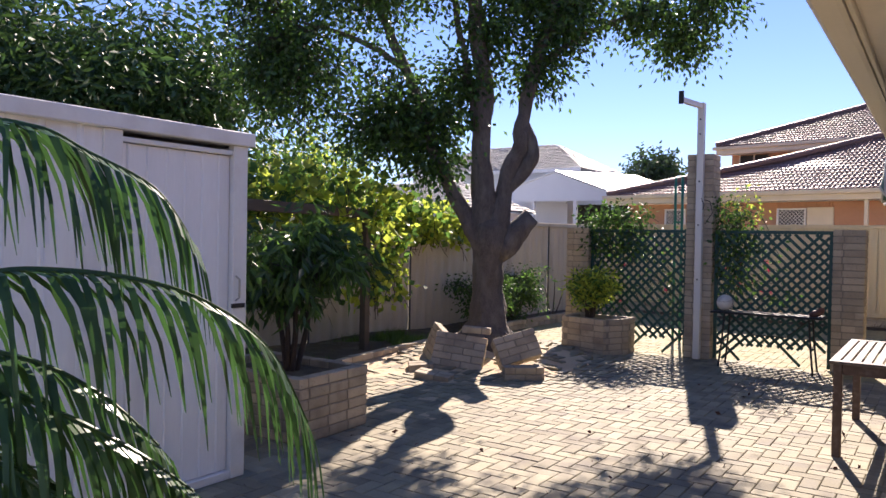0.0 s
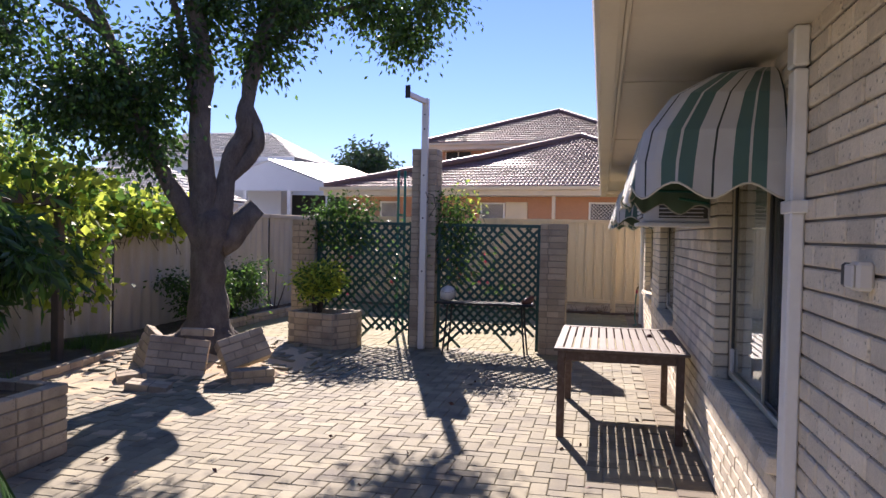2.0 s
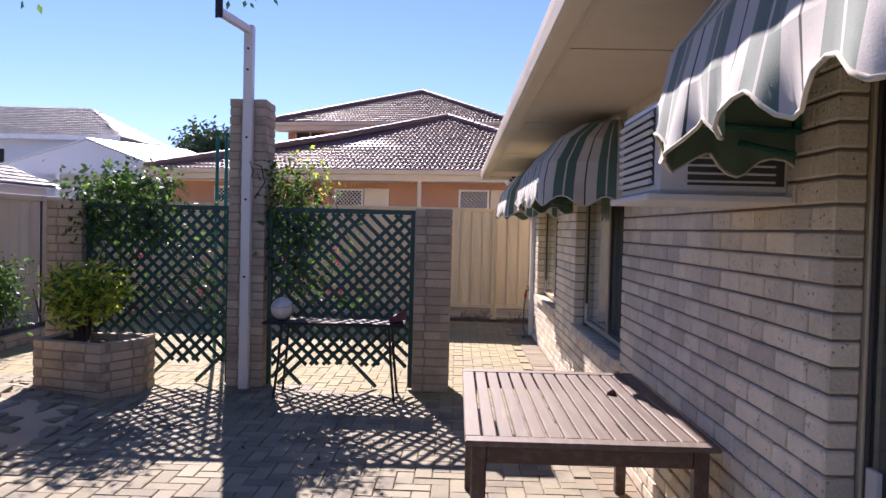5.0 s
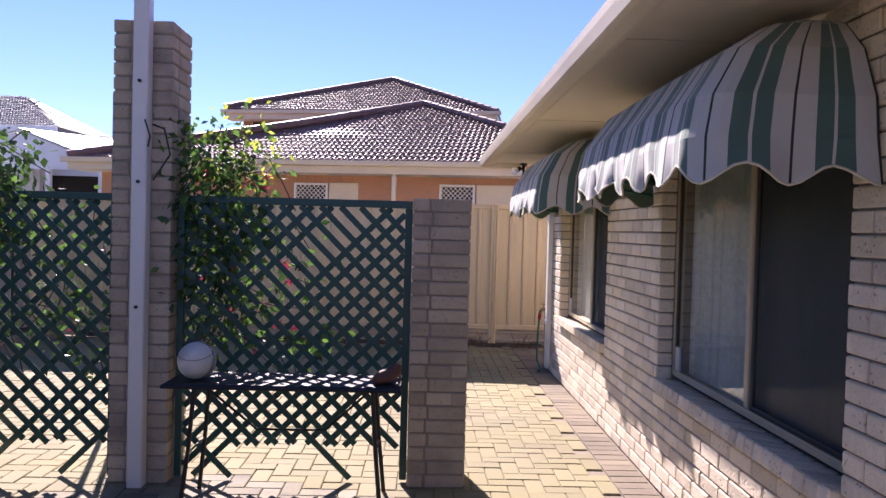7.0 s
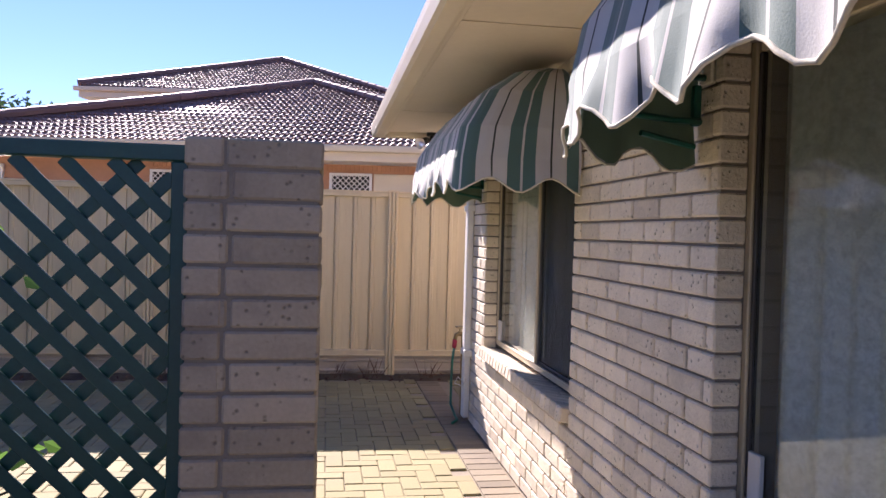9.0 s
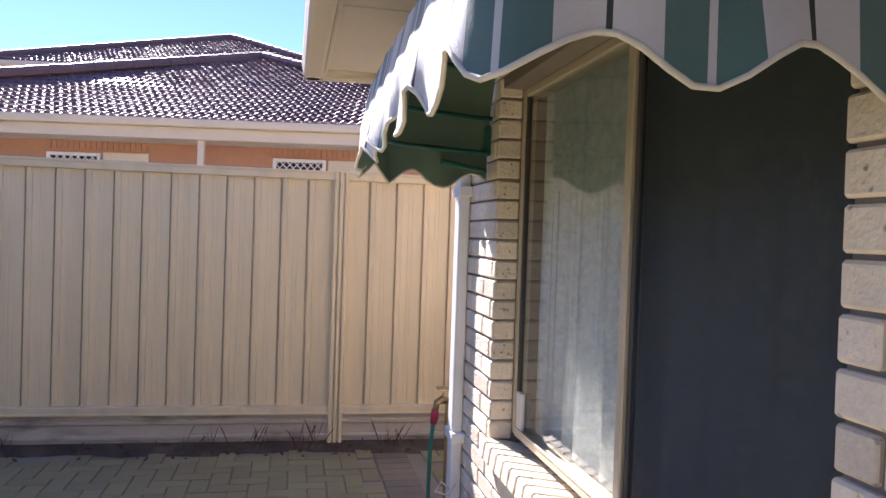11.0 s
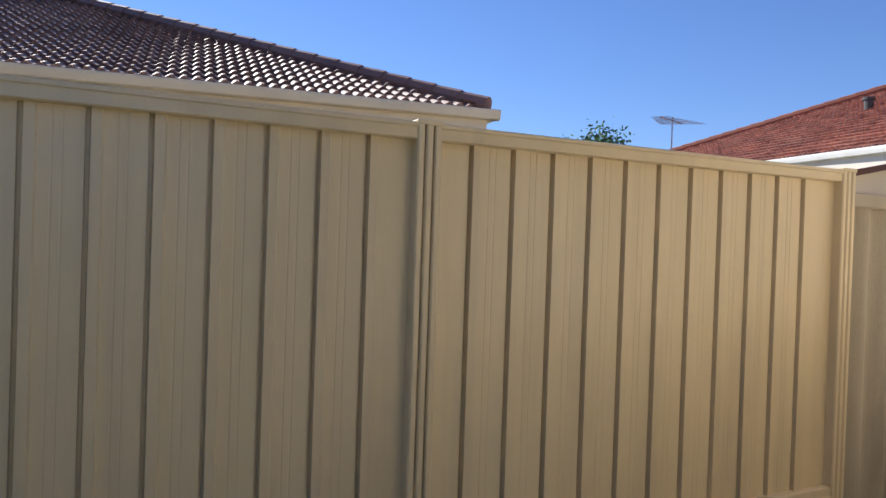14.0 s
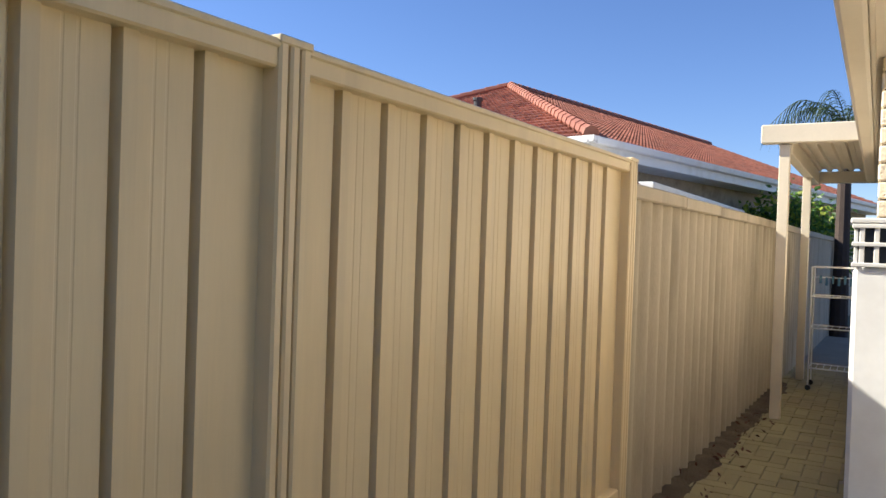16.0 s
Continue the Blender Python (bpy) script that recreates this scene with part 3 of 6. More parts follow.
    part("hoop_frame", fr, GREEN_TUBE, t, "dark green tube hoops", smooth=True)
    for y in (a + 0.035, b - 0.035):
        rail = Shape()
        rail.box(x_wall - 0.02, y - 0.015, z_rim - 0.012, x_wall + 0.004, y + 0.015, z_rim + 0.12, 0.003)
        part("bracket", rail, GREEN_TUBE, t)
        part("stay", Shape().tube([(x_wall - 0.01, y, z_rim - 0.08), (x_wall - 0.22, y + (0.03 if y < (a + b) / 2 else -0.05), z_rim - 0.05)], 0.010, 6), GREEN_TUBE, t)
    for y in (a + 0.035, b - 0.035):
        part("clip", Shape().box(x_wall - 0.36, y - 0.015, z_rim - 0.085, x_wall - 0.31, y + 0.015, z_rim - 0.055, 0.004), STEEL, t, "bright steel clip")
    return t


awning(3.52, 5.80, 1.975, 3)
awning(8.28, 10.70, 1.95, 8)
awning(11.78, 14.06, 1.925, 5)


# ---- downpipes ----
def downpipe(x, y, label, side=0.10, face=(-1, 0)):
    t = thing("downpipe", label, "downpipe", "house downpipes")
    pipe = Shape()
    pipe.box(x - 0.055, y - side / 2, 0.03, x, y + side / 2, SOFFIT_Z - 0.17, 0.008)
    part("pipe", pipe, WHITE_PAINT, t)
    elbow = Shape()
    elbow.box(x - 0.060, y - side / 2 - 0.005, 0, x, y + side / 2 + 0.005, 0.155, 0.008, m=pose(0, 0, SOFFIT_Z - 0.16))
    part("elbow", elbow, WHITE_PAINT, t)
    for z in (0.55, 1.75):
        br = Shape()
        br.box(x - 0.062, y - side / 2 - 0.035, z, x + 0.004, y + side / 2 + 0.035, z + 0.05, 0.004)
        part("strap", br, WHITE_PAINT, t)
    return t


downpipe(WALL_X - 0.001, 3.33, "square white downpipe strapped to the brick wall")
downpipe(WALL_X - 0.001, 14.43, "square white downpipe at the brick house corner")


# ---- back fence: ribbed cream steel panels ----
def ribbed(x0, x1, y, z0, z1, first, pitch, count, proud=0.014):
    """Pan-and-rib sheet: narrow ribs stand proud at even steps from first, with two fine creases in each pan."""
    xs = [(x0, 0.0)]
    for i in range(count):
        o = first + pitch * i
        xs += [(o, 0.0), (o + 0.003, 0.020), (o + 0.014, 0.020), (o + 0.017, -proud), (o + 0.050, -proud), (o + 0.056, -0.002)]
        if i < count - 1:
            for c in (0.092, 0.122):
                xs += [(o + c, 0.0), (o + c + 0.002, 0.0012), (o + c + 0.006, 0.0012), (o + c + 0.008, 0.0)]
    xs.append((x1, 0.0))
    s = Shape()
    s.grid([[(x, y + d, z) for x, d in xs] for z in (z0, z1)])
    return s


def steel_fence(x_from, x_to, step):
    t = thing("fence_back", "cream ribbed steel fence with capping rails and a stained plinth", "fence", kind="structure")
    x = x_from
    first = True
    while x < x_to - 0.3:
        e = min(x + step, x_to)
        part("panel", ribbed(x + 0.03, e - 0.03, FENCE_Y, 0.28, 1.95, *((x + 0.198, 0.1985, 11) if x > -1 else (x + 0.172, 0.1893, 12))), FENCE, t, "ribbed cream steel sheet")
        rail = Shape()
        rail.box(x + 0.028, FENCE_Y - 0.045, 1.93, e - 0.028, FENCE_Y + 0.062, 1.985, 0.005)
        rail.box(x + 0.028, FENCE_Y - 0.052, 1.975, e - 0.028, FENCE_Y + 0.068, 1.995, 0.004)
        part("top_rail", rail, FENCE, t)
        low = Shape()
        low.box(x + 0.028, FENCE_Y - 0.045, 0.235, e - 0.028, FENCE_Y + 0.02, 0.29, 0.005)
        low.box(x + 0.028, FENCE_Y - 0.052, 0.228, e - 0.028, FENCE_Y - 0.02, 0.244, 0.003)
        part("bottom_rail", low, FENCE, t)
        pl = Shape()
        rows = []
        for i in range(13):
            xx = x + 0.03 + (e - x - 0.06) * i / 12
            rows.append([(xx, FENCE_Y + d, z) for d, z in ((-0.012, -0.02), (-0.012, 0.05), (-0.03, 0.058), (-0.03, 0.075), (-0.012, 0.085), (-0.012, 0.155), (-0.03, 0.165), (-0.03, 0.185), (-0.012, 0.195), (-0.012, 0.23))])
        pl.grid(rows, flip=True)
        part("plinth", pl, PLINTH, t, "dirt-stained steel plinth")
        x = e
    x = x_from
    while x < x_to + 0.01:
        po = Shape()
        for o in (-0.052, -0.015, 0.022):
            po.box(x + o, FENCE_Y - 0.055, -0.05, x + o + 0.030, FENCE_Y + 0.03, 2.0, 0.006)
        po.box(x - 0.046, FENCE_Y - 0.022, -0.05, x + 0.046, FENCE_Y + 0.02, 1.996, 0.003)
        po.box(x - 0.055, FENCE_Y - 0.058, 1.985, x + 0.055, FENCE_Y + 0.07, 2.005, 0.003)
        part("post", po, FENCE, t, "doubled cream steel post")
        x += step
    pivot = Matrix.Translation((-0.137, FENCE_Y, 0))
    t.matrix_basis = pivot @ Matrix.Rotation(FENCE_TURN, 4, "Z") @ pivot.inverted()
    return t


steel_fence(-0.137 - 3 * 2.5, 2.363, 2.5)


# ---- side fences: wavy cement sheets ----
def wavy(p0, p1, z0, z1, wave=0.21, amp=0.03):
    a, b = Vector((*p0, 0)), Vector((*p1, 0))
    d = b - a
    n = int(d.length / wave * 8)
    side = Vector((-d.y, d.x, 0)).normalized()
    s = Shape()
    s.grid([[tuple(a + d * i / n + side * amp * math.sin(2 * math.pi * (d.length * i / n) / wave) + Vector((0, 0, z))) for i in range(n + 1)] for z in (z0, z1)])
    return s


t = thing("fence_neighbour", "weathered corrugated cement-sheet fence with a flat capping", "fence", kind="structure")
for i in range(26):
    a = 2.41 + i * 1.05
    z1 = 1.83 - 0.004 * i
    fy = FENCE_Y + FENCE_TURN * (a + 0.137)
    part("panel", wavy((a, fy), (a + 1.05, fy + 1.05 * FENCE_TURN), -0.05, z1), FENCE_OLD, t, smooth=True)
    part("capping", Shape().box(0.0, -0.05, z1 - 0.03, 1.05, 0.05, z1 + 0.05, 0.008, m=pose(a, fy, 0, 0, 0, math.degrees(FENCE_TURN))), FENCE_OLD, t, "pale fence capping")

t = thing("fence_side", "fawn cement-sheet boundary fence with dark joint strips", "fence", kind="structure")
y = -3.0
while y < 16.0:
    e = min(y + 2.1, FENCE_Y)
    part("panel", wavy((fence_x(y), y), (fence_x(e), e), 0.0, 1.90, 0.21, 0.018), FENCE_LEFT, t, smooth=True)
    cap = Shape()
    cap.box(-0.05, 0.0, 1.87, 0.05, e - y, 1.95, 0.008, m=pose(fence_x(y), y, 0, 0, 0, -math.degrees(math.atan(0.099))))
    part("capping", cap, FENCE_LEFT, t)
    part("joint_strip", Shape().box(0.01, -0.012, 0.0, 0.035, 0.012, 1.9, 0.003, m=pose(fence_x(y), y, 0)), FRAME_DARK, t, "dark joint strip")
    y += 2.1


# ---- foliage ----
def leaf_cloud(centres, per, length, width, spread, rnd, droop=0.5, slot_pick=None):
    """Leaves round twig ends: each a folded pair of triangles, set round its centre and hanging by droop."""
    s = Shape()
    v, f, sl = s.v, s.f, s.s
    for c in centres:
        c = Vector(c)
        for _ in range(per):
            o = Vector((rnd.gauss(0, 1), rnd.gauss(0, 1), rnd.gauss(0, 0.8)))
            p = c + o * spread
            d = (o.normalized() * 0.7 + Vector((rnd.uniform(-1, 1), rnd.uniform(-1, 1), rnd.uniform(-1, 0.6) - droop))).normalized()
            side = d.cross(Vector((rnd.uniform(-1, 1), rnd.uniform(-1, 1), rnd.uniform(-0.4, 1))))
            if side.length < 1e-3:
                continue
            side.normalize()
            up = side.cross(d)
            k = rnd.uniform(0.7, 1.25)
            l, w = length * k, width * k
            i = len(v)
            v.append(tuple(p))
            v.append(tuple(p + d * l * 0.45 + side * w * 0.5 + up * w * 0.12))
            v.append(tuple(p + d * l))
            v.append(tuple(p + d * l * 0.45 - side * w * 0.5 + up * w * 0.12))
            f.append((i, i + 1, i + 2))
            f.append((i, i + 2, i + 3))
            q = slot_pick(p) if slot_pick else 0
            sl += [q, q]
    return s


def rough_tube(s, pts, radii, sides, rnd, amount):
    """A limb with an uneven skin."""
    n = len(s.v)
    fine, rad = [], []
    for i in range(len(pts) - 1):
        for k in range(4):
            u = k / 4
            fine.append(Vector(pts[i]).lerp(Vector(pts[i + 1]), u))
            rad.append(radii[i] * (1 - u) + radii[i + 1] * u)
    fine.append(Vector(pts[-1]))
    rad.append(radii[-1])
    for _ in range(2):
        fine = [fine[0]] + [(fine[i - 1] + 2 * fine[i] + fine[i + 1]) / 4 for i in range(1, len(fine) - 1)] + [fine[-1]]
    s.tube(fine, rad, sides)
    for i in range(n, len(s.v)):
        p = Vector(s.v[i])
        q = p + noise.noise_vector(p * 3.1) * amount + noise.noise_vector(p * 9.0) * amount * 0.35
        s.v[i] = tuple(q)


def grow(start, direction, length, rnd, depth, tips, shape, radius):
    """A thin branch that forks into twigs; gathers the twig ends."""
    p, d = Vector(start), Vector(direction).normalized()
    pts, rad = [p.copy()], [radius]
    n = 4
    for i in range(n):
        d = (d + Vector((rnd.uniform(-1, 1), rnd.uniform(-1, 1), rnd.uniform(-0.7, 0.6))) * 0.28).normalized()
        p = p + d * length / n
        pts.append(p.copy())
        rad.append(radius * (1 - 0.75 * (i + 1) / n))
        if depth > 0 and i > 0:
            grow(p, d + Vector((rnd.uniform(-1, 1), rnd.uniform(-1, 1), rnd.uniform(-0.9, 0.7))), length * 0.55, rnd, depth - 1, tips, shape, radius * 0.5)
    shape.tube(pts, rad, 5)
    tips.append(p)
    if depth == 0:
        tips.append(pts[2])


# ---- the big courtyard tree ----
rnd = random.Random(41)
tree = thing("tree", "large old shade tree with grey gnarled trunk and small dark leaves", "tree")
tr = Shape()
rough_tube(tr, [(-5.06, 8.42, -0.05), (-5.08, 8.44, 0.22), (-5.10, 8.46, 0.50), (-5.11, 8.47, 0.90), (-5.11, 8.48, 1.25), (-5.10, 8.49, 1.55), (-5.08, 8.50, 1.80), (-5.08, 8.50, 2.0)],
           [0.50, 0.38, 0.25, 0.19, 0.195, 0.24, 0.23, 0.05], 28, rnd, 0.05)
for i, p in enumerate(tr.v):
    # flutes that open into the roots
    x, y, z = p
    a = math.atan2(y - 8.45, x + 5.09)
    k = 1 + 0.13 * math.cos(5 * a + 0.8) * max(0.25, 1.1 - z) + 0.05 * math.sin(9 * a + 3 * z)
    tr.v[i] = (-5.09 + (x + 5.09) * k, 8.45 + (y - 8.45) * k, z)
for a, r in ((-0.2, 1.05), (-0.9, 0.85), (-1.7, 0.8), (-2.6, 0.95), (0.5, 0.9), (1.5, 0.8), (2.7, 0.9)):
    dx, dy = math.cos(a), math.sin(a)
    ex, ey = math.cos(a + 0.35), math.sin(a + 0.35)
    rough_tube(tr, [(-5.08 + 0.20 * dx, 8.44 + 0.20 * dy, 0.36), (-5.08 + 0.42 * dx, 8.44 + 0.42 * dy, 0.20), (-5.08 + 0.66 * ex, 8.43 + 0.66 * ey, 0.10),
                    (-5.08 + r * dx, 8.42 + r * dy, 0.02)], [0.12, 0.085, 0.06, 0.03], 9, rnd, 0.04)
part("trunk", tr, BARK, tree, "grey ridged trunk with spreading roots", smooth=True)
BOUGHS = [
    ([(-5.14, 8.46, 1.35), (-5.26, 8.38, 1.72), (-5.53, 8.20, 2.23), (-5.75, 8.07, 2.76), (-5.88, 7.98, 3.29), (-6.11, 7.84, 3.96), (-6.34, 7.69, 4.49), (-6.54, 7.57, 5.1)], [0.17, 0.17, 0.12, 0.105, 0.10, 0.085, 0.07, 0.05]),
    ([(-5.12, 8.47, 1.4), (-5.20, 8.42, 2.31), (-5.22, 8.43, 3.0), (-5.20, 8.45, 3.68), (-5.30, 8.40, 4.36), (-5.38, 8.36, 4.96), (-5.43, 8.34, 5.7)], [0.24, 0.19, 0.17, 0.16, 0.14, 0.11, 0.07]),
    ([(-5.05, 8.52, 1.4), (-4.96, 8.60, 2.4), (-4.80, 8.72, 2.78), (-4.77, 8.74, 3.23), (-4.64, 8.85, 3.99), (-4.43, 9.00, 4.76), (-4.30, 9.11, 5.5)], [0.21, 0.16, 0.14, 0.13, 0.11, 0.09, 0.06]),
    ([(-4.97, 8.59, 2.2), (-4.72, 8.77, 2.55), (-4.62, 8.83, 2.82), (-4.77, 8.74, 3.23)], [0.12, 0.13, 0.11, 0.08]),
    ([(-5.02, 8.52, 1.42), (-4.82, 8.68, 1.66), (-4.65, 8.80, 1.93)], [0.22, 0.20, 0.17]),
    ([(-5.23, 8.43, 2.9), (-5.38, 8.33, 3.6), (-5.49, 8.27, 4.36), (-5.60, 8.21, 5.1)], [0.10, 0.075, 0.06, 0.04]),
    ([(-4.64, 8.85, 3.9), (-4.2, 9.5, 4.5), (-3.8, 10.2, 4.85), (-3.3, 10.9, 4.9)], [0.07, 0.055, 0.04, 0.02]),
    ([(-6.11, 7.84, 3.9), (-6.7, 7.5, 4.3), (-7.4, 7.1, 4.5)], [0.06, 0.045, 0.025]),
]
for pts, rad in BOUGHS:
    li = Shape()
    rough_tube(li, pts, [0.78 * q for q in rad], 14, rnd, 0.05)
    part("limb", li, BARK, tree, smooth=True)
tw, tips = Shape(), []
CROWN = [((-6.6, 7.5, 4.8), 1.5), ((-7.2, 7.1, 4.2), 1.2), ((-7.0, 7.0, 3.45), 0.85), ((-6.3, 7.6, 3.4), 0.8), ((-7.7, 6.8, 3.7), 0.9), ((-6.5, 7.4, 2.95), 0.45), ((-5.5, 8.2, 5.4), 1.5), ((-4.7, 8.8, 5.2), 1.2),
         ((-4.2, 9.5, 5.0), 0.9), ((-3.7, 10.3, 4.85), 0.6), ((-3.35, 10.8, 4.45), 0.38), ((-2.8, 10.6, 5.05), 0.4), ((-7.7, 6.7, 4.9), 0.8), ((-5.9, 6.6, 5.4), 1.3),
         ((-5.2, 9.9, 5.6), 1.2),
         ((-5.6, 8.15, 3.2), 0.25), ((-6.2, 7.9, 3.0), 0.55), ((-5.75, 8.05, 2.6), 0.28), ((-4.4, 9.05, 4.4), 0.4), ((-5.5, 8.2, 3.75), 0.3), ((-5.2, 8.45, 4.45), 0.35), ((-4.6, 8.9, 3.9), 0.28)]
for c, r in CROWN:
    c = Vector(c)
    base = min((Vector(p) for pts, _ in BOUGHS for p in pts[2:]), key=lambda q: (q - c).length)
    for _ in range(int(7 + 9 * r)):
        o = Vector((rnd.gauss(0, 1), rnd.gauss(0, 1), rnd.gauss(0, 0.8))).normalized() * r * rnd.uniform(0.25, 0.8)
        st = base.lerp(c, rnd.uniform(0.1, 0.5))
        grow(st, c + o - st, (c + o - st).length * rnd.uniform(0.6, 0.9), rnd, 1, tips, tw, 0.016)
part("branchwork", tw, BARK_DARK, tree)
inner = [t for t in tips]
leaves = leaf_cloud(inner, 21, 0.088, 0.045, 0.21, rnd, 0.45, lambda p: 1 if rnd.random() < 0.3 else 0)
crown = part("crown", leaves, (LEAF, LEAF_MID), tree, "crown of small glossy dark green leaves with gaps")
tagged(crown, kind="stuff")


# ---- generic garden trees and shrubs ----
def shrub(name, label, category, at, stems, height, spread, leaf, mats, seed, per=16, ball=0.14, bare=0.35, droop=0.4, forks=1, group=""):
    r = random.Random(seed)
    t = thing(name, label, category, group, at=pose(*at))
    wood, ends = Shape(), []
    for i in range(stems):
        a = 2 * math.pi * (i + r.random() * 0.6) / stems
        lean = r.uniform(0.25, 0.9)
        p0 = Vector((0.04 * math.cos(a), 0.04 * math.sin(a), -0.03))
        p1 = Vector((spread * lean * 0.35 * math.cos(a), spread * lean * 0.35 * math.sin(a), height * bare))
        p2 = Vector((spread * lean * 0.75 * math.cos(a + r.uniform(-0.4, 0.4)), spread * lean * 0.75 * math.sin(a + r.uniform(-0.4, 0.4)), height * r.uniform(0.6, 0.85)))
        w = 0.006 + 0.014 * min(height, 2.0)
        wood.tube([p0, p0.lerp(p1, 0.5) + Vector((0.02, 0.01, 0)), p1, p1.lerp(p2, 0.5), p2], [w, w * 0.9, w * 0.75, w * 0.55, w * 0.35], 6)
        for k in range(4):
            st = p1.lerp(p2, r.uniform(0.2, 1.0))
            d = Vector((r.uniform(-1, 1), r.uniform(-1, 1), r.uniform(-0.25, 1.0)))
            grow(st, d, spread * r.uniform(0.35, 0.75), r, forks, ends, wood, w * 0.35)
    part("branchwork", wood, BARK_DARK, t)
    lv = leaf_cloud(ends, per, leaf[0], leaf[1], ball, r, droop, (lambda p: 1 if r.random() < 0.35 else 0) if len(mats) > 1 else None)
    f = part("foliage", lv, mats, t)
    tagged(f, kind="stuff")
    return t


def far_tree(label, at, height, radius, seed, mats, trunk=0.3, leaf=(0.22, 0.10), clumps=60, per=90):
    r = random.Random(seed)
    t = thing("tree", label, "tree", at=pose(*at))
    w = Shape()
    w.tube([(0, 0, 0), (0.1, 0, height * 0.25), (0, 0.1, height * 0.5), (0.1, 0, height * 0.8)], [trunk, trunk * 0.8, trunk * 0.55, trunk * 0.2], 8)
    cs = []
    for i in range(clumps):
        o = Vector((r.gauss(0, 1), r.gauss(0, 1), r.gauss(0, 1))).normalized() * r.uniform(0.35, 1.0)
        p = Vector((o.x * radius, o.y * radius, height * 0.64 + o.z * height * 0.34))
        cs.append(p)
        if i % 4 == 0:
            w.tube([(0, 0.1, height * 0.45), tuple(p * 0.6 + Vector((0, 0, height * 0.25))), tuple(p)], [trunk * 0.4, trunk * 0.25, trunk * 0.08], 5)
    part("trunk", w, BARK_DARK, t)
    lv = leaf_cloud(cs, per, leaf[0], leaf[1], radius * 0.20, r, 0.3, lambda p: 1 if r.random() < 0.3 else 0)
    c = part("crown", lv, mats, t)
    tagged(c, kind="stuff")
    return t


far_tree("dense dark green tree standing behind the white shed", (-11.6, 7.2, -0.05), 5.3, 2.5, 7, (LEAF, LEAF), clumps=190, per=190, leaf=(0.19, 0.06))
far_tree("dark leafy tree behind the boundary fence", (-14.2, 5.0, -0.05), 5.9, 2.7, 17, (LEAF, LEAF), clumps=190, per=180, leaf=(0.22, 0.07))
far_tree("light green garden tree behind the side fence", (-11.8, 11.8, -0.05), 4.3, 1.5, 9, (LEAF_MID, LEAF_VINE), clumps=55, per=90, leaf=(0.13, 0.06))
far_tree("rounded grey-green gum tree on the skyline", (-17.5, 52.0, -0.05), 8.6, 2.2, 11, (LEAF_GREY, LEAF), clumps=55, per=80, leaf=(0.4, 0.2))
far_tree("dark gum tree rising behind the neighbouring roof", (25.2, 50.0, -0.05), 8.0, 1.5, 13, (LEAF_GREY, LEAF_MID), clumps=45, per=80, leaf=(0.3, 0.15))
far_tree("small gum tree on the skyline", (28.6, 50.0, -0.05), 9.2, 2.1, 15, (LEAF_GREY, LEAF_MID), clumps=60, per=80, leaf=(0.3, 0.15))
far_tree("small round gum tree beyond the neighbouring gutter", (16.2, 50.0, -0.05), 9.5, 1.7, 16, (LEAF_GREY, LEAF_MID), clumps=60, per=80, leaf=(0.3, 0.15))
far_tree("leafy green tree behind the patio cover", (17.5, 16.9, -0.05), 2.9, 1.3, 19, (LEAF_MID, LEAF_VINE), clumps=70, per=90, leaf=(0.16, 0.08))

# small tree in the brick planter, shrubs in beds and pots
shrub("lemon_tree", "bushy dark green tree with long hanging leaves in a brick planter", "tree", (-4.62, 4.42, 0.47), 7, 1.22, 0.56, (0.16, 0.04), (LEAF, LEAF_MID), 23, per=15, ball=0.10, bare=0.56, droop=0.7)
shrub("shrub", "yellow-green leafy shrub growing in a brick planter", "shrub", (-4.32, 10.0, 0.45), 11, 0.74, 0.40, (0.10, 0.035), (LEAF_VINE, LEAF_MID), 29, per=6, ball=0.055, bare=0.3, droop=-0.2)
shrub("shrub", "small dark bush in the garden bed behind the trunk", "shrub", (-6.62, 11.9, 0.1), 7, 0.95, 0.5, (0.07, 0.03), (LEAF, LEAF_MID), 31, per=20, ball=0.09, bare=0.15)
shrub("shrub", "small dark bush beside the big trunk", "shrub", (-6.45, 10.7, 0.1), 7, 0.9, 0.45, (0.07, 0.03), (LEAF, LEAF_MID), 37, per=18, ball=0.09, bare=0.15)
bare = thing("shrub", "bare twiggy stick plant in the garden bed", "shrub", at=pose(-6.45, 13.2, 0.1))
bs = Shape()
for dx, h in ((-0.10, 0.55), (0.03, 0.75), (0.14, 0.5)):
    bs.tube([(dx * 0.3, 0, 0), (dx, 0.02, h * 0.5), (dx * 1.6, 0.0, h)], [0.014, 0.012, 0.007], 6)
part("branchwork", bs, BARK_DARK, bare)


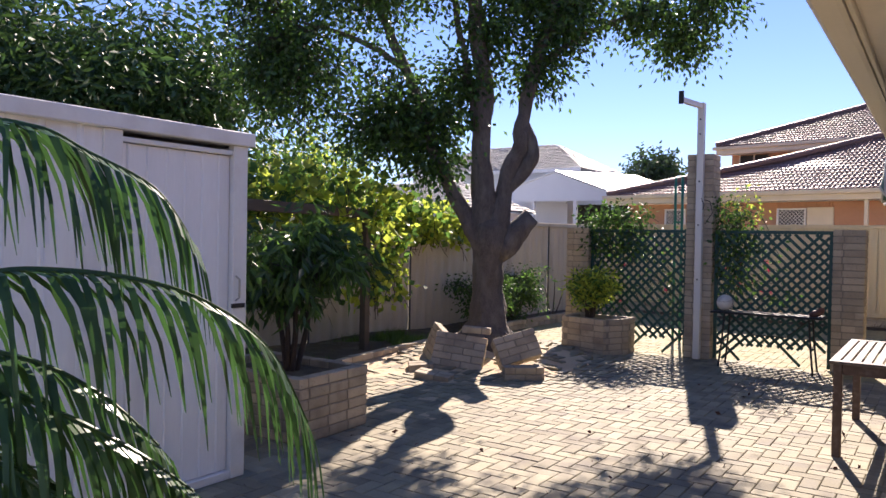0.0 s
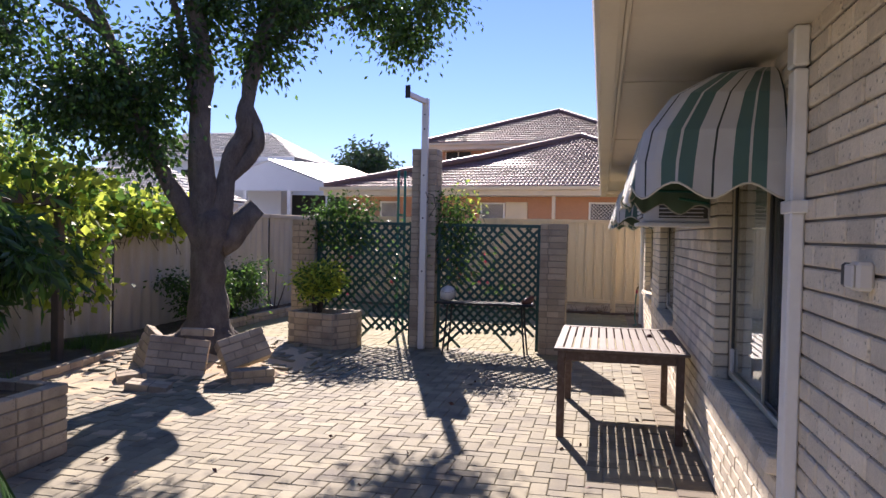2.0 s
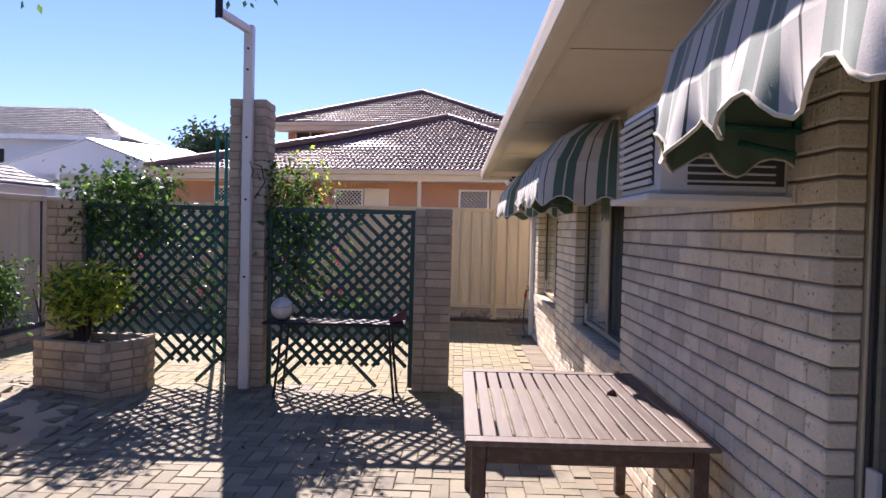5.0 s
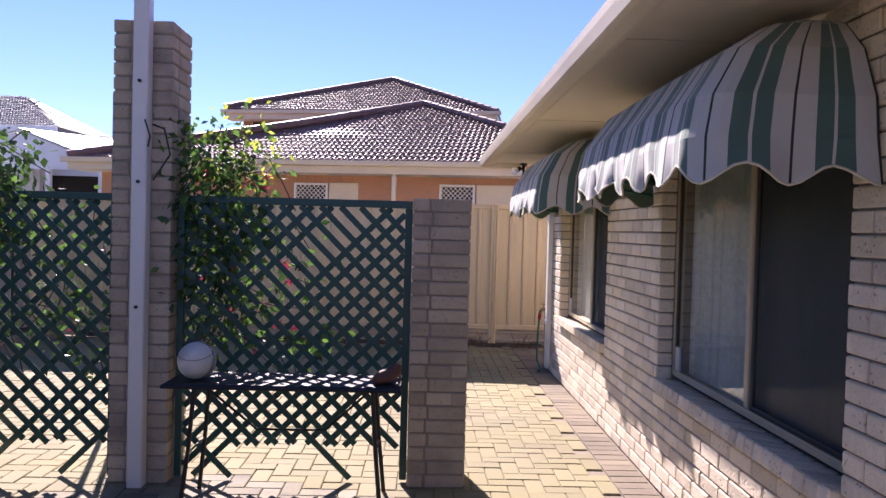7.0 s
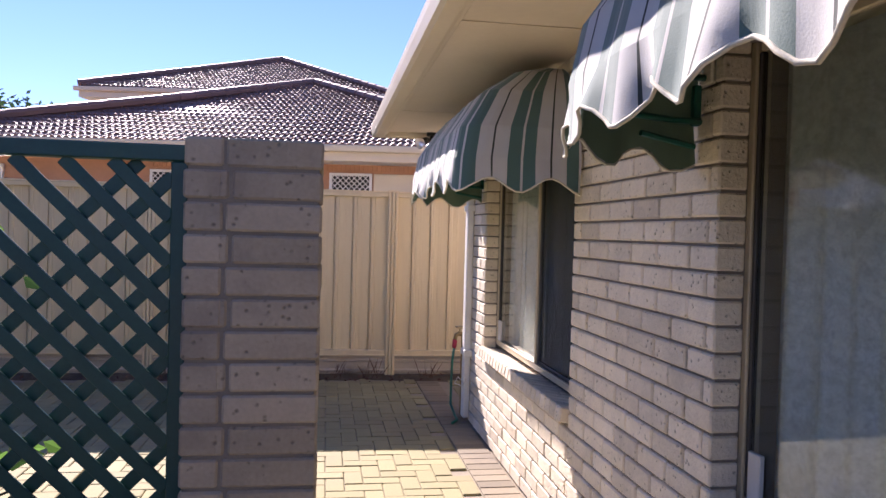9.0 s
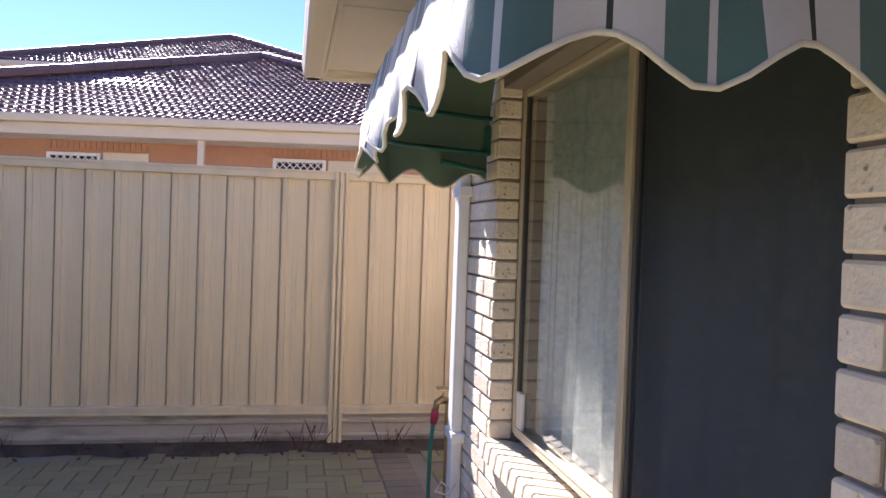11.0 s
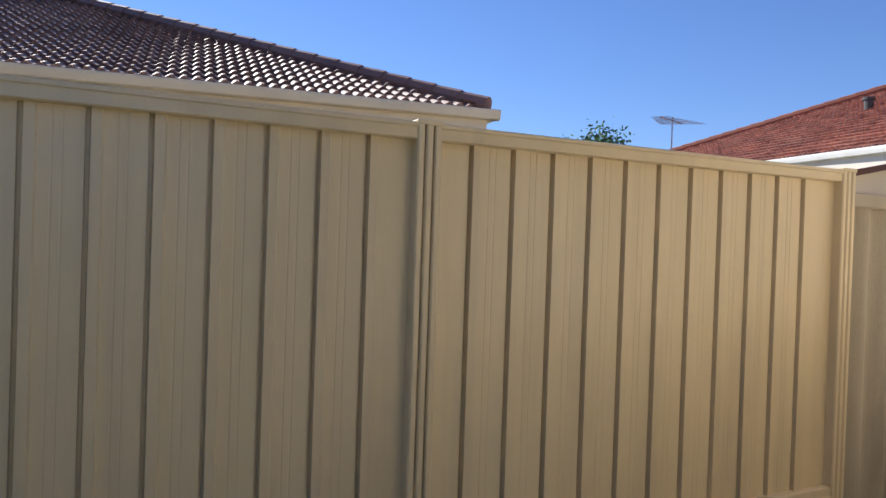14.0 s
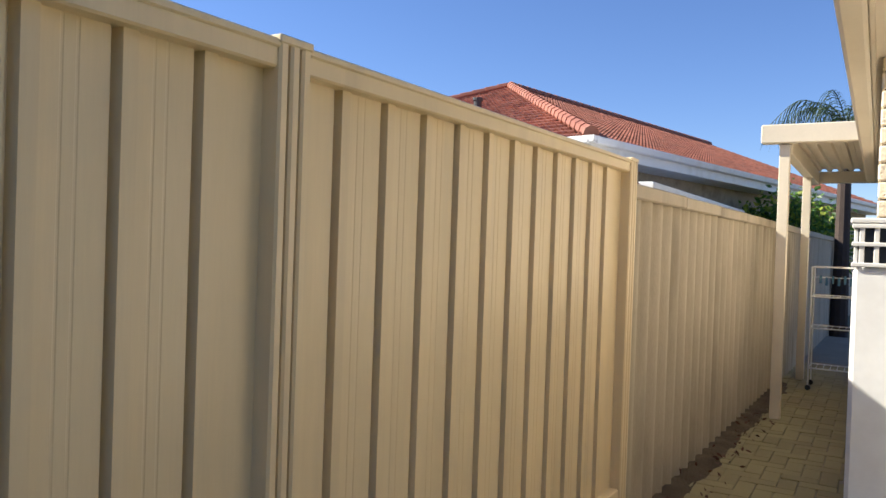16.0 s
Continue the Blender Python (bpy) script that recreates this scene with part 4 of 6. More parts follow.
# ---- climbing plants ----
def climber(name, label, box, count, seed, mats, leaf, per, flowers=0):
    r = random.Random(seed)
    t = thing(name, label, "climber")
    (x0, y0, z0), (x1, y1, z1) = box
    w, ends = Shape(), []
    for i in range(count):
        p = Vector((r.uniform(x0, x1), r.uniform(y0, y1), r.uniform(z0, z1)))
        ends.append(p)
        q = p + Vector((r.uniform(-0.3, 0.3), r.uniform(-0.06, 0.06), r.uniform(-0.4, 0.1)))
        w.tube([p, p.lerp(q, 0.5) + Vector((0.02, 0.01, -0.02)), q], [0.004, 0.004, 0.005], 4)
    part("vines", w, BARK_DARK, t)
    f = part("foliage", leaf_cloud(ends, per, leaf[0], leaf[1], 0.10, r, 0.3, lambda p: 1 if r.random() < 0.4 else 0), mats, t)
    tagged(f, kind="stuff")
    for i in range(flowers):
        p = Vector((r.uniform(x0, x1), (y0 + y1) / 2 + jitter(0.04), r.uniform(z0, z1 - 0.3)))
        fl = Shape()
        for k in range(5):
            a = 2 * math.pi * k / 5
            fl.add([(0, 0, 0), (0.018 * math.cos(a - 0.5), -0.012, 0.018 * math.sin(a - 0.5)), (0.045 * math.cos(a), -0.006, 0.045 * math.sin(a)), (0.018 * math.cos(a + 0.5), -0.012, 0.018 * math.sin(a + 0.5))],
                   [(0, 1, 2, 3)])
        part("flower", fl, PETAL, t, "small pink flower", m=pose(*p, jitter(30), jitter(30), jitter(30)))
    return t


climber("climber", "leafy climber spilling over the lattice top", ((-4.55, 10.42, 1.45), (-3.75, 10.75, 2.08)), 85, 51, (LEAF, LEAF_MID), (0.07, 0.04), 22, 3)
climber("climber", "climber trailing down the dark green lattice", ((-4.2, 10.56, 0.7), (-3.15, 10.75, 1.75)), 34, 52, (LEAF, LEAF_MID), (0.07, 0.04), 12, 4)
climber("climber", "flowering climber beside the tall pillar", ((-2.68, 10.50, 1.0), (-2.32, 10.72, 2.12)), 75, 53, (LEAF, LEAF_MID), (0.07, 0.04), 18, 7)
climber("climber", "tall flowering climber shoots rising over the lattice top", ((-2.62, 10.50, 1.8), (-2.12, 10.66, 2.24)), 22, 59, (LEAF_MID, LEAF_VINE), (0.055, 0.032), 11, 5)
climber("climber", "flowering climber woven through the lattice", ((-2.5, 10.56, 0.75), (-1.85, 10.75, 1.7)), 20, 54, (LEAF, LEAF_MID), (0.07, 0.04), 12, 9)
climber("grapevine", "bright yellow-green grapevine over a timber pergola beam", ((-7.2, 4.6, 1.80), (-6.1, 8.0, 2.35)), 170, 55, (LEAF_VINE, LEAF_MID), (0.13, 0.12), 10)
climber("grapevine", "bright green grapevine hanging over the fence top", ((-7.25, 8.4, 1.6), (-6.85, 11.0, 2.15)), 110, 56, (LEAF_VINE, LEAF_MID), (0.13, 0.12), 9)
climber("grapevine", "tangled vine hanging below the pergola beam", ((-6.8, 5.2, 0.9), (-6.3, 7.3, 1.8)), 90, 57, (LEAF_MID, LEAF_VINE), (0.11, 0.08), 9)

climber("grapevine", "bright green grapevine trailing down the side fence", ((-6.75, 7.6, 0.75), (-6.45, 8.4, 1.75)), 60, 58, (LEAF_VINE, LEAF_MID), (0.12, 0.10), 9)


# ---- foreground palm ----
def frond(pts, rnd, length=0.42):
    s = Shape()
    spine = [Vector(p) for p in pts]
    fine = []
    for i in range(len(spine) - 1):
        a, b, c, d = spine[max(i - 1, 0)], spine[i], spine[i + 1], spine[min(i + 2, len(spine) - 1)]
        for k in range(7):
            u = k / 7
            fine.append(0.5 * ((2 * b) + (c - a) * u + (2 * a - 5 * b + 4 * c - d) * u * u + (3 * b - a - 3 * c + d) * u ** 3))
    fine.append(spine[-1])
    n = len(fine)
    s.tube(fine, [0.011 * (1 - 0.8 * i / n) + 0.002 for i in range(n)], 5)
    for i in range(1, n):
        d = (fine[min(i + 1, n - 1)] - fine[i - 1]).normalized()
        side = d.cross(Vector((0, 0, 1))).normalized()
        for sg in (-1, 1):
            l = length * (0.55 + 0.45 * math.sin(math.pi * min(1.0, 0.25 + 0.7 * i / n))) * rnd.uniform(0.85, 1.12)
            w = 0.0125
            p = fine[i]
            out = (side * sg * rnd.uniform(0.35, 0.75) + d * rnd.uniform(0.4, 0.75)).normalized()
            bl = []
            for k in range(5):
                u = k / 4
                q = p + out * l * u * (1 - 0.35 * u) + Vector((0, 0, -1.05 * l * u * u + 0.08 * l * u))
                ww = w * (1 - u) * (0.6 + 1.6 * u) + 0.0012
                wid = d * ww
                bl.append([tuple(q - wid), tuple(q + wid)])
            s.grid(bl)
    return s


palm = thing("palm", "young green feather palm with arching drooping fronds", "palm", at=pose(-2.55, 0.55, 0))
FRONDS = [
    [(-2.56, 0.60, 0.7), (-2.62, 0.80, 1.55), (-2.45, 0.97, 1.91), (-2.28, 1.09, 1.93), (-2.19, 1.21, 1.86), (-2.07, 1.35, 1.76), (-2.02, 1.44, 1.62)],
    [(-2.52, 0.58, 0.6), (-2.42, 0.70, 1.25), (-2.22, 0.88, 1.48), (-2.03, 1.07, 1.51), (-1.81, 1.28, 1.45), (-1.70, 1.48, 1.29), (-1.62, 1.58, 1.05)],
    [(-2.50, 0.58, 0.55), (-2.30, 0.70, 1.1), (-2.08, 0.85, 1.21), (-1.90, 0.97, 1.15), (-1.78, 1.11, 1.04), (-1.70, 1.23, 0.92)],
    [(-2.50, 0.55, 0.5), (-2.25, 0.66, 0.98), (-1.99, 0.79, 1.06), (-1.85, 0.88, 1.0), (-1.72, 0.98, 0.86)],
    [(-2.52, 0.52, 0.5), (-2.36, 0.66, 0.95), (-2.16, 0.80, 1.08), (-1.98, 0.90, 1.02), (-1.86, 1.02, 0.90)],
    [(-2.58, 0.5, 0.55), (-2.46, 0.62, 1.15), (-2.26, 0.78, 1.30), (-2.06, 0.95, 1.28), (-1.92, 1.10, 1.17), (-1.84, 1.22, 1.02)],
    [(-2.6, 0.5, 0.6), (-2.9, 0.35, 1.4), (-3.2, 0.15, 1.6), (-3.5, 0.0, 1.3)],
]
fr = random.Random(77)
for pts in FRONDS:
    q = frond([(x + 2.55, y - 0.55, z) for x, y, z in pts], fr, 0.40)
    part("frond", q, LEAF_PALM, palm, smooth=False)
st = Shape()
st.tube([(0, 0, 0.32), (0.0, 0.01, 0.55), (-0.01, 0.02, 0.8)], [0.09, 0.075, 0.045], 10)
part("stem", st, BARK_DARK, palm, "short fibrous palm stem")
pot = Shape()
pot.tube([(-2.55, 0.55, 0.0), (-2.55, 0.55, 0.04), (-2.55, 0.55, 0.32), (-2.55, 0.55, 0.36)], [0.17, 0.175, 0.22, 0.235], 20)
tagged(part("plant_pot", pot, SOIL), "round dark pot holding a young palm", "plant pot")

# feather palm behind the patio cover
pt2 = thing("palm", "grey-green palm crown rising behind the patio cover", "palm", at=pose(14.5, 15.7, -0.05))
part("stem", Shape().tube([(0, 0, 0), (0.05, 0, 2.0), (0, 0, 4.0)], [0.16, 0.13, 0.11], 10), BARK_DARK, pt2)
for k in range(11):
    a = 2 * math.pi * k / 11
    dx, dy = math.cos(a), math.sin(a)
    part("frond", frond([(0, 0, 3.95), (0.35 * dx, 0.35 * dy, 4.35), (0.85 * dx, 0.85 * dy, 4.45 + 0.15 * math.sin(3 * k)), (1.35 * dx, 1.35 * dy, 4.05)], fr, 0.5), LEAF_GREY, pt2)


# ---- brick piers, pillar and planters: mortar core with bricks round it ----
BRICKS = {}


def brick_mesh(length, mat):
    key = (round(length, 3), mat.name)
    if key not in BRICKS:
        BRICKS[key] = Shape().box(-length / 2, 0.0, -0.038, length / 2, 0.10, 0.038, 0.006).mesh("brick", mat)
    return BRICKS[key]


def run(length, row):
    """Where the bricks of one course begin and end, in running bond."""
    x, out = 0.0, []
    w = 0.115 if row % 2 else 0.230
    while x < length - 0.02:
        e = min(x + w, length)
        if length - e < 0.05:
            e = length
        out.append((x, e))
        x = e + 0.010
        w = 0.230
    return out


def brick_ring(parent, outline, courses, mat, z0=0.0, thick=0.10):
    """Courses of bricks along the sides of an outline (anticlockwise), each brick a part."""
    n = len(outline)
    for row in range(courses):
        for k in range(n):
            a, b = Vector((*outline[k], 0)), Vector((*outline[(k + 1) % n], 0))
            d = b - a
            side = math.degrees(math.atan2(d.y, d.x))
            first = (row + k) % 2
            lo = 0.0 if first else thick + 0.008
            for s, e in run(d.length - lo, row + k):
                c = a + d.normalized() * (lo + (s + e) / 2)
                part("brick", brick_mesh(e - s, mat), mat, parent, m=pose(c.x, c.y, z0 + COURSE * row + 0.043, 0, 0, side) @ pose(0, 0.0 + jitter(0.002), 0, jitter(0.5), 0, jitter(0.5)))


def inset(outline, d):
    n, out = len(outline), []
    for k in range(n):
        p, a, b = Vector(outline[k]), Vector(outline[k - 1]), Vector(outline[(k + 1) % n])
        u, w = (p - a).normalized(), (b - p).normalized()
        nu, nw = Vector((-u.y, u.x)), Vector((-w.y, w.x))
        m = (nu + nw) / (1 + nu.dot(nw))
        q = p + m * d
        out.append((q.x, q.y))
    return out


def pier(name, x0, x1, y0, depth, courses, label):
    t = thing(name, label, "brick pier", "screen piers")
    o = [(x0, y0), (x1, y0), (x1, y0 + depth), (x0, y0 + depth)]
    part("mortar_core", Shape().prism(inset(o, 0.009), -0.05, courses * COURSE - 0.006), MORTAR_DARK, t)
    brick_ring(t, o, courses, BRICK_PALE)
    return t


pier("brick_pier", -1.222, -0.862, 10.41, 0.36, 21, "square buff brick pier ending the lattice screen")
pier("brick_pillar", -3.06, -2.70, 10.41, 0.36, 33, "tall buff brick pillar between two lattice panels")
pier("brick_pier", -4.87, -4.51, 10.41, 0.36, 21, "buff brick pier beside a planted brick pot")


def planter(outline, courses, label, mat):
    t = thing("brick_planter", label, "planter", "brick planters")
    inner = inset(outline, 0.105)
    n = len(outline)
    core = Shape()
    a, b = inset(outline, 0.010), inset(outline, 0.095)
    z1 = courses * COURSE - 0.008
    core.add([(*p, -0.05) for p in a] + [(*p, z1) for p in a] + [(*p, z1) for p in b] + [(*p, 0.2) for p in b],
             [(i, (i + 1) % n, n + (i + 1) % n, n + i) for i in range(n)] + [(n + i, n + (i + 1) % n, 2 * n + (i + 1) % n, 2 * n + i) for i in range(n)]
             + [(2 * n + i, 2 * n + (i + 1) % n, 3 * n + (i + 1) % n, 3 * n + i) for i in range(n)])
    part("mortar_core", core, MORTAR_DARK, t)
    brick_ring(t, outline, courses, mat)
    soil = Shape()
    c = Vector((sum(p[0] for p in inner) / n, sum(p[1] for p in inner) / n))
    rows = []
    for r in (1.0, 0.7, 0.4, 0.0):
        rows.append([(c.x + (p[0] - c.x) * r, c.y + (p[1] - c.y) * r, z1 - 0.06 + 0.03 * (1 - r) + jitter(0.012)) for p in inner + inner[:1]])
    soil.grid(rows)
    part("soil", soil, SOIL, t, "dry leaf-littered soil")
    return t


planter([(-5.35, 3.99), (-4.09, 3.99), (-4.13, 4.84), (-5.35, 4.84)], 6, "rectangular buff brick planter holding a bushy tree", BRICK_PALE)
planter([(-4.66, 9.84), (-3.93, 9.62), (-3.72, 10.05), (-3.76, 10.40), (-4.66, 10.40)], 6, "five-sided buff brick planter with a green shrub", BRICK_PALE)


# ---- garden edging ----
edge_pts = [(-5.55, 5.2), (-5.82, 5.9), (-5.98, 6.7), (-6.08, 7.6), (-6.16, 8.7), (-6.28, 10.0), (-6.38, 11.4), (-6.36, 12.6), (-6.30, 13.6), (-6.2, 15.0), (-6.15, 16.2)]
kerb = thing("garden_edging", "low brick garden edging round the fence bed", "edging")
for (xa, ya), (xb, yb) in zip(edge_pts, edge_pts[1:]):
    n = max(1, round(math.hypot(xb - xa, yb - ya) / 0.236))
    for i in range(n):
        u = (i + 0.5) / n
        a = math.degrees(math.atan2(yb - ya, xb - xa))
        for lev in (0, 1):
            part("brick", brick_mesh(0.23, BRICK_PALE), BRICK_PALE, kerb, m=pose(xa + (xb - xa) * u, ya + (yb - ya) * u, 0.035 + 0.082 * lev, 0, 0, a + jitter(2)) @ pose(0, -0.05, 0, jitter(2), jitter(1.5), 0))
bedm = Shape()
rows = []
for x, y in [(-5.3, 4.9)] + edge_pts:
    fx = fence_x(y)
    rows.append([(fx + (x - fx) * u, y, 0.11 + 0.03 * math.sin(9 * u + y * 2.3) * (1 - u)) for u in (0, 0.2, 0.4, 0.6, 0.8, 1.0)])
bedm.grid(rows)
fixture("garden_bed", bedm, SOIL, "soil garden bed between edging and fence", "garden bed")
gs = Shape()
r = random.Random(5)
for _ in range(5200):
    y = r.choice([r.uniform(5.2, 10.5), r.uniform(5.5, 9.0)])
    u = r.uniform(0.25, 0.95)
    i = max(0, min(len(edge_pts) - 2, sum(1 for p in edge_pts if p[1] < y) - 1))
    (xa, ya), (xb, yb) = edge_pts[i], edge_pts[i + 1]
    ex = xa + (xb - xa) * (y - ya) / (yb - ya)
    x = fence_x(y) + (ex - fence_x(y)) * u
    if math.sin(x * 3.1) + math.sin(y * 2.3 + 1) < -0.2:
        continue
    h, a = r.uniform(0.05, 0.16), r.uniform(0, 6.28)
    dx, dy = 0.006 * math.cos(a), 0.006 * math.sin(a)
    lx, ly = r.uniform(-0.06, 0.06), r.uniform(-0.06, 0.06)
    gs.add([(x - dx, y - dy, 0.10), (x + dx, y + dy, 0.10), (x + lx, y + ly, 0.10 + h)], [(0, 1, 2)])
tagged(part("grass", gs, GRASS), "patchy bright green grass in the garden bed", "grass", kind="stuff")


# ---- fallen pieces of brick wall at the tree's foot ----
def rubble(bricks_wide, rows, depth_rows, at, label):
    t = thing("brick_rubble", label, "rubble", "broken wall pieces", at=at)
    w = bricks_wide * 0.24
    for k in range(depth_rows):
        for j in range(rows):
            for s, e in run(w, j):
                part("brick", brick_mesh(round(e - s, 2), BRICK_PALE), BRICK_PALE, t, m=pose((s + e) / 2 - w / 2, 0.11 * k, 0.043 + COURSE * j, 0, 0, jitter(0.6)))
    part("mortar_core", Shape().box(-w / 2 + 0.012, 0.010, 0.006, w / 2 - 0.012, 0.11 * depth_rows - 0.012, rows * COURSE - 0.008), MORTAR_DARK, t)
    return t


rubble(2.6, 6, 1, pose(-4.78, 7.18, 0.01, -28, 7, 24), "slab of broken brick wall leaning on the tree roots")
rubble(2.1, 4, 2, pose(-4.04, 7.50, 0.22, -26, -15, 46), "tilted block of broken brick wall against the tree")
rubble(1.9, 2, 2, pose(-3.93, 7.34, 0.0, 0, 0, 40), "flat low block of broken brick wall")
rubble(1.8, 6, 1, pose(-5.40, 7.44, 0.03, -18, 12, -38), "narrow leaning piece of broken brick wall")
rubble(1.7, 1, 2, pose(-4.72, 6.62, 0.02, 4, 6, 14), "flat pair of loose bricks on sand")
rubble(1.2, 1, 2, pose(-5.06, 6.92, 0.05, 5, -4, 40), "loose bricks lying at the tree foot")
rubble(1.4, 1, 1, pose(-4.66, 7.46, 0.47, 0, 3, 24), "loose perforated brick on top of the leaning slab")


# ---- lattice screens ----
def lattice(x0, x1, y, label, seed):
    r = random.Random(seed)
    t = thing("lattice_screen", label, "lattice", "lattice screens")
    top, bottom = 1.785, 0.20
    part("top_rail", Shape().box(x0, y - 0.028, top - 0.045, x1, y + 0.028, top, 0.004), GREEN_PAINT, t)
    for xa in (x0, x1 - 0.045):
        part("stile", Shape().box(xa, y - 0.026, 0.02, xa + 0.045, y + 0.026, top - 0.046, 0.004), GREEN_PAINT, t)
    pitch = 0.125
    xa, xb = x0 + 0.046, x1 - 0.046
    for sg, yo in ((1, -0.011), (-1, 0.011)):
        k = int((xb - xa + 2.2) / pitch) + 2
        for i in range(k):
            # slat along x + sg*z = c
            c = (xa if sg > 0 else xb) + i * pitch * 1.0 * (1 if sg > 0 else -1)
            # points: x = c - sg*(z0-height)
            if r.random() < (0.16 if sg < 0 else 0.02):
                continue
            low = bottom + 0.03 + r.uniform(-0.02, 0.015)
            if r.random() < 0.10:
                low = 0.02
            # clip to the frame
            z_a, z_b = low, top - 0.046
            xs = lambda z: c - sg * (z - bottom)
            lo_z, hi_z = z_a, z_b
            if sg > 0:
                lo_z, hi_z = max(lo_z, bottom + c - xb), min(hi_z, bottom + c - xa)
            else:
                lo_z, hi_z = max(lo_z, bottom + xa - c), min(hi_z, bottom + xb - c)
            if hi_z - lo_z < 0.08:
                continue
            mid = Vector((xs((lo_z + hi_z) / 2), y + yo, (lo_z + hi_z) / 2))
            ln = (hi_z - lo_z) * math.sqrt(2)
            part("slat", Shape().box(-ln / 2, -0.0045, -0.019, ln / 2, 0.0045, 0.019, 0.002), GREEN_PAINT, t, m=pose(*mid) @ pose(0, 0, 0, 0, 45 * sg, 0))
    return t


lattice(-2.685, -1.226, 10.52, "dark green timber lattice screen with ragged lower ends", 3)
lattice(-4.505, -3.055, 10.52, "dark green timber lattice panel with broken lower slats and climber", 4)

# ---- white post with an arm on the tall pillar ----
wp = thing("steel_post", "tall white painted steel post with a short arm", "post")
part("post", Shape().box(-2.91, 10.318, 0.0, -2.82, 10.405, 3.53, 0.006), PLASTIC_WHITE, wp)
part("arm", Shape().box(-0.028, -0.62, 3.45, 0.028, 0.0, 3.52, 0.005, m=pose(-2.865, 10.36, 0, 0, 0, -9)), PLASTIC_WHITE, wp)
part("end_plate", Shape().box(-0.035, -0.634, 3.43, 0.035, -0.621, 3.60, 0.003, m=pose(-2.865, 10.36, 0, 0, 0, -9)), IRON, wp, "dark end plate")
for z in (1.1, 1.85, 2.45, 3.1, 3.3):
    part("bolt", Shape().tube([(-2.865, 10.318, z), (-2.865, 10.304, z)], 0.011, 8), IRON, wp)
wire = Shape()
wire.tube([(-2.80, 10.36, 2.20), (-2.72, 10.33, 2.17), (-2.69, 10.35, 2.02), (-2.78, 10.32, 1.86)], 0.006, 5)
wire.tube([(-2.83, 10.31, 2.22), (-2.79, 10.29, 2.12), (-2.81, 10.31, 2.06)], 0.005, 5)
part("wire", wire, IRON, wp, "loose dark wire")
gp = thing("green_poles", "pair of green garden poles standing behind the lattice", "pole")
for x in (-3.70, -3.59):
    part("pole", Shape().tube([(x, 12.0, 0.0), (x, 12.0, 2.66)], 0.022, 8), HOSE, gp, smooth=True)
part("crossbar", Shape().tube([(-3.70, 12.0, 1.93), (-3.59, 12.0, 1.93)], 0.016, 6), HOSE, gp)

# ---- slatted wooden table ----
tb = thing("garden_table", "dark weathered wooden slatted garden table", "table")
TX0, TX1, TY0, TY1, TZ = -0.755, 0.305, 6.24, 7.83, 0.736
for k, (a, b) in enumerate(((TY0, TY0 + 0.085), (TY1 - 0.085, TY1))):
    part("end_board", Shape().box(TX0, a, TZ - 0.024, TX1, b, TZ, 0.005), WOOD_TOP, tb)
for a, b in ((TX0, TX0 + 0.07), (TX1 - 0.07, TX1)):
    part("side_board", Shape().box(a, TY0 + 0.087, TZ - 0.024, b, TY1 - 0.087, TZ, 0.005), WOOD_TOP, tb)
n = 13
w = (TX1 - TX0 - 0.14 - 0.008) / n
me = Shape().box(0.006, 0.0, -0.020, w - 0.006, TY1 - TY0 - 0.178, 0.0, 0.004).mesh("slat", WOOD_TOP)
for i in range(n):
    part("slat", me, WOOD_TOP, tb, m=pose(TX0 + 0.074 + i * w, TY0 + 0.089, TZ - 0.002 + jitter(0.0012)))
for x, y in ((TX0 + 0.03, TY0 + 0.03), (TX1 - 0.10, TY0 + 0.03), (TX0 + 0.03, TY1 - 0.10), (TX1 - 0.10, TY1 - 0.10)):
    part("leg", Shape().box(x, y, 0.0, x + 0.062, y + 0.062, TZ - 0.025, 0.006), WOOD_DARK, tb)
for y in (TY0 + 0.045, TY1 - 0.07):
    part("apron", Shape().box(TX0 + 0.093, y, TZ - 0.105, TX1 - 0.101, y + 0.024, TZ - 0.025, 0.003), WOOD_DARK, tb)
for x in (TX0 + 0.045, TX1 - 0.07):
    part("apron", Shape().box(x, TY0 + 0.093, TZ - 0.105, x + 0.024, TY1 - 0.101, TZ - 0.025, 0.003), WOOD_DARK, tb)
kn = Shape()
kn.tube([(0.05, 7.2, TZ), (0.05, 7.2, TZ + 0.012), (0.055, 7.19, TZ + 0.022)], [0.028, 0.024, 0.012], 9)
tagged(part("seed_pod", kn, RUST_CLOTH, smooth=True), "small dark dried seed pod on the table", "seed pod")

# ---- narrow bench under the lattice, with what lies on it ----
bn = thing("side_table", "narrow black iron side table in front of the lattice", "table")
top = Shape()
top.box(-2.58, 9.97, 0.685, -1.27, 10.36, 0.715, 0.012)
part("tabletop", top, IRON, bn)
part("rim", Shape().tube([(-2.585, 9.965, 0.70), (-1.265, 9.965, 0.70), (-1.265, 10.365, 0.70), (-2.585, 10.365, 0.70), (-2.585, 9.965, 0.70)], 0.012, 6), IRON, bn)
for x, d in ((-2.42, -0.06), (-1.42, 0.06)):
    for y, e in ((10.01, -0.03), (10.32, 0.03)):
        part("leg", Shape().tube([(x, y, 0.69), (x + d * 0.4, y + e * 0.3, 0.35), (x + d, y + e, 0.0)], 0.013, 7), IRON, bn)
    part("stretcher", Shape().tube([(x + d * 0.45, 10.0, 0.32), (x + d * 0.45, 10.33, 0.32)], 0.008, 6), IRON, bn)
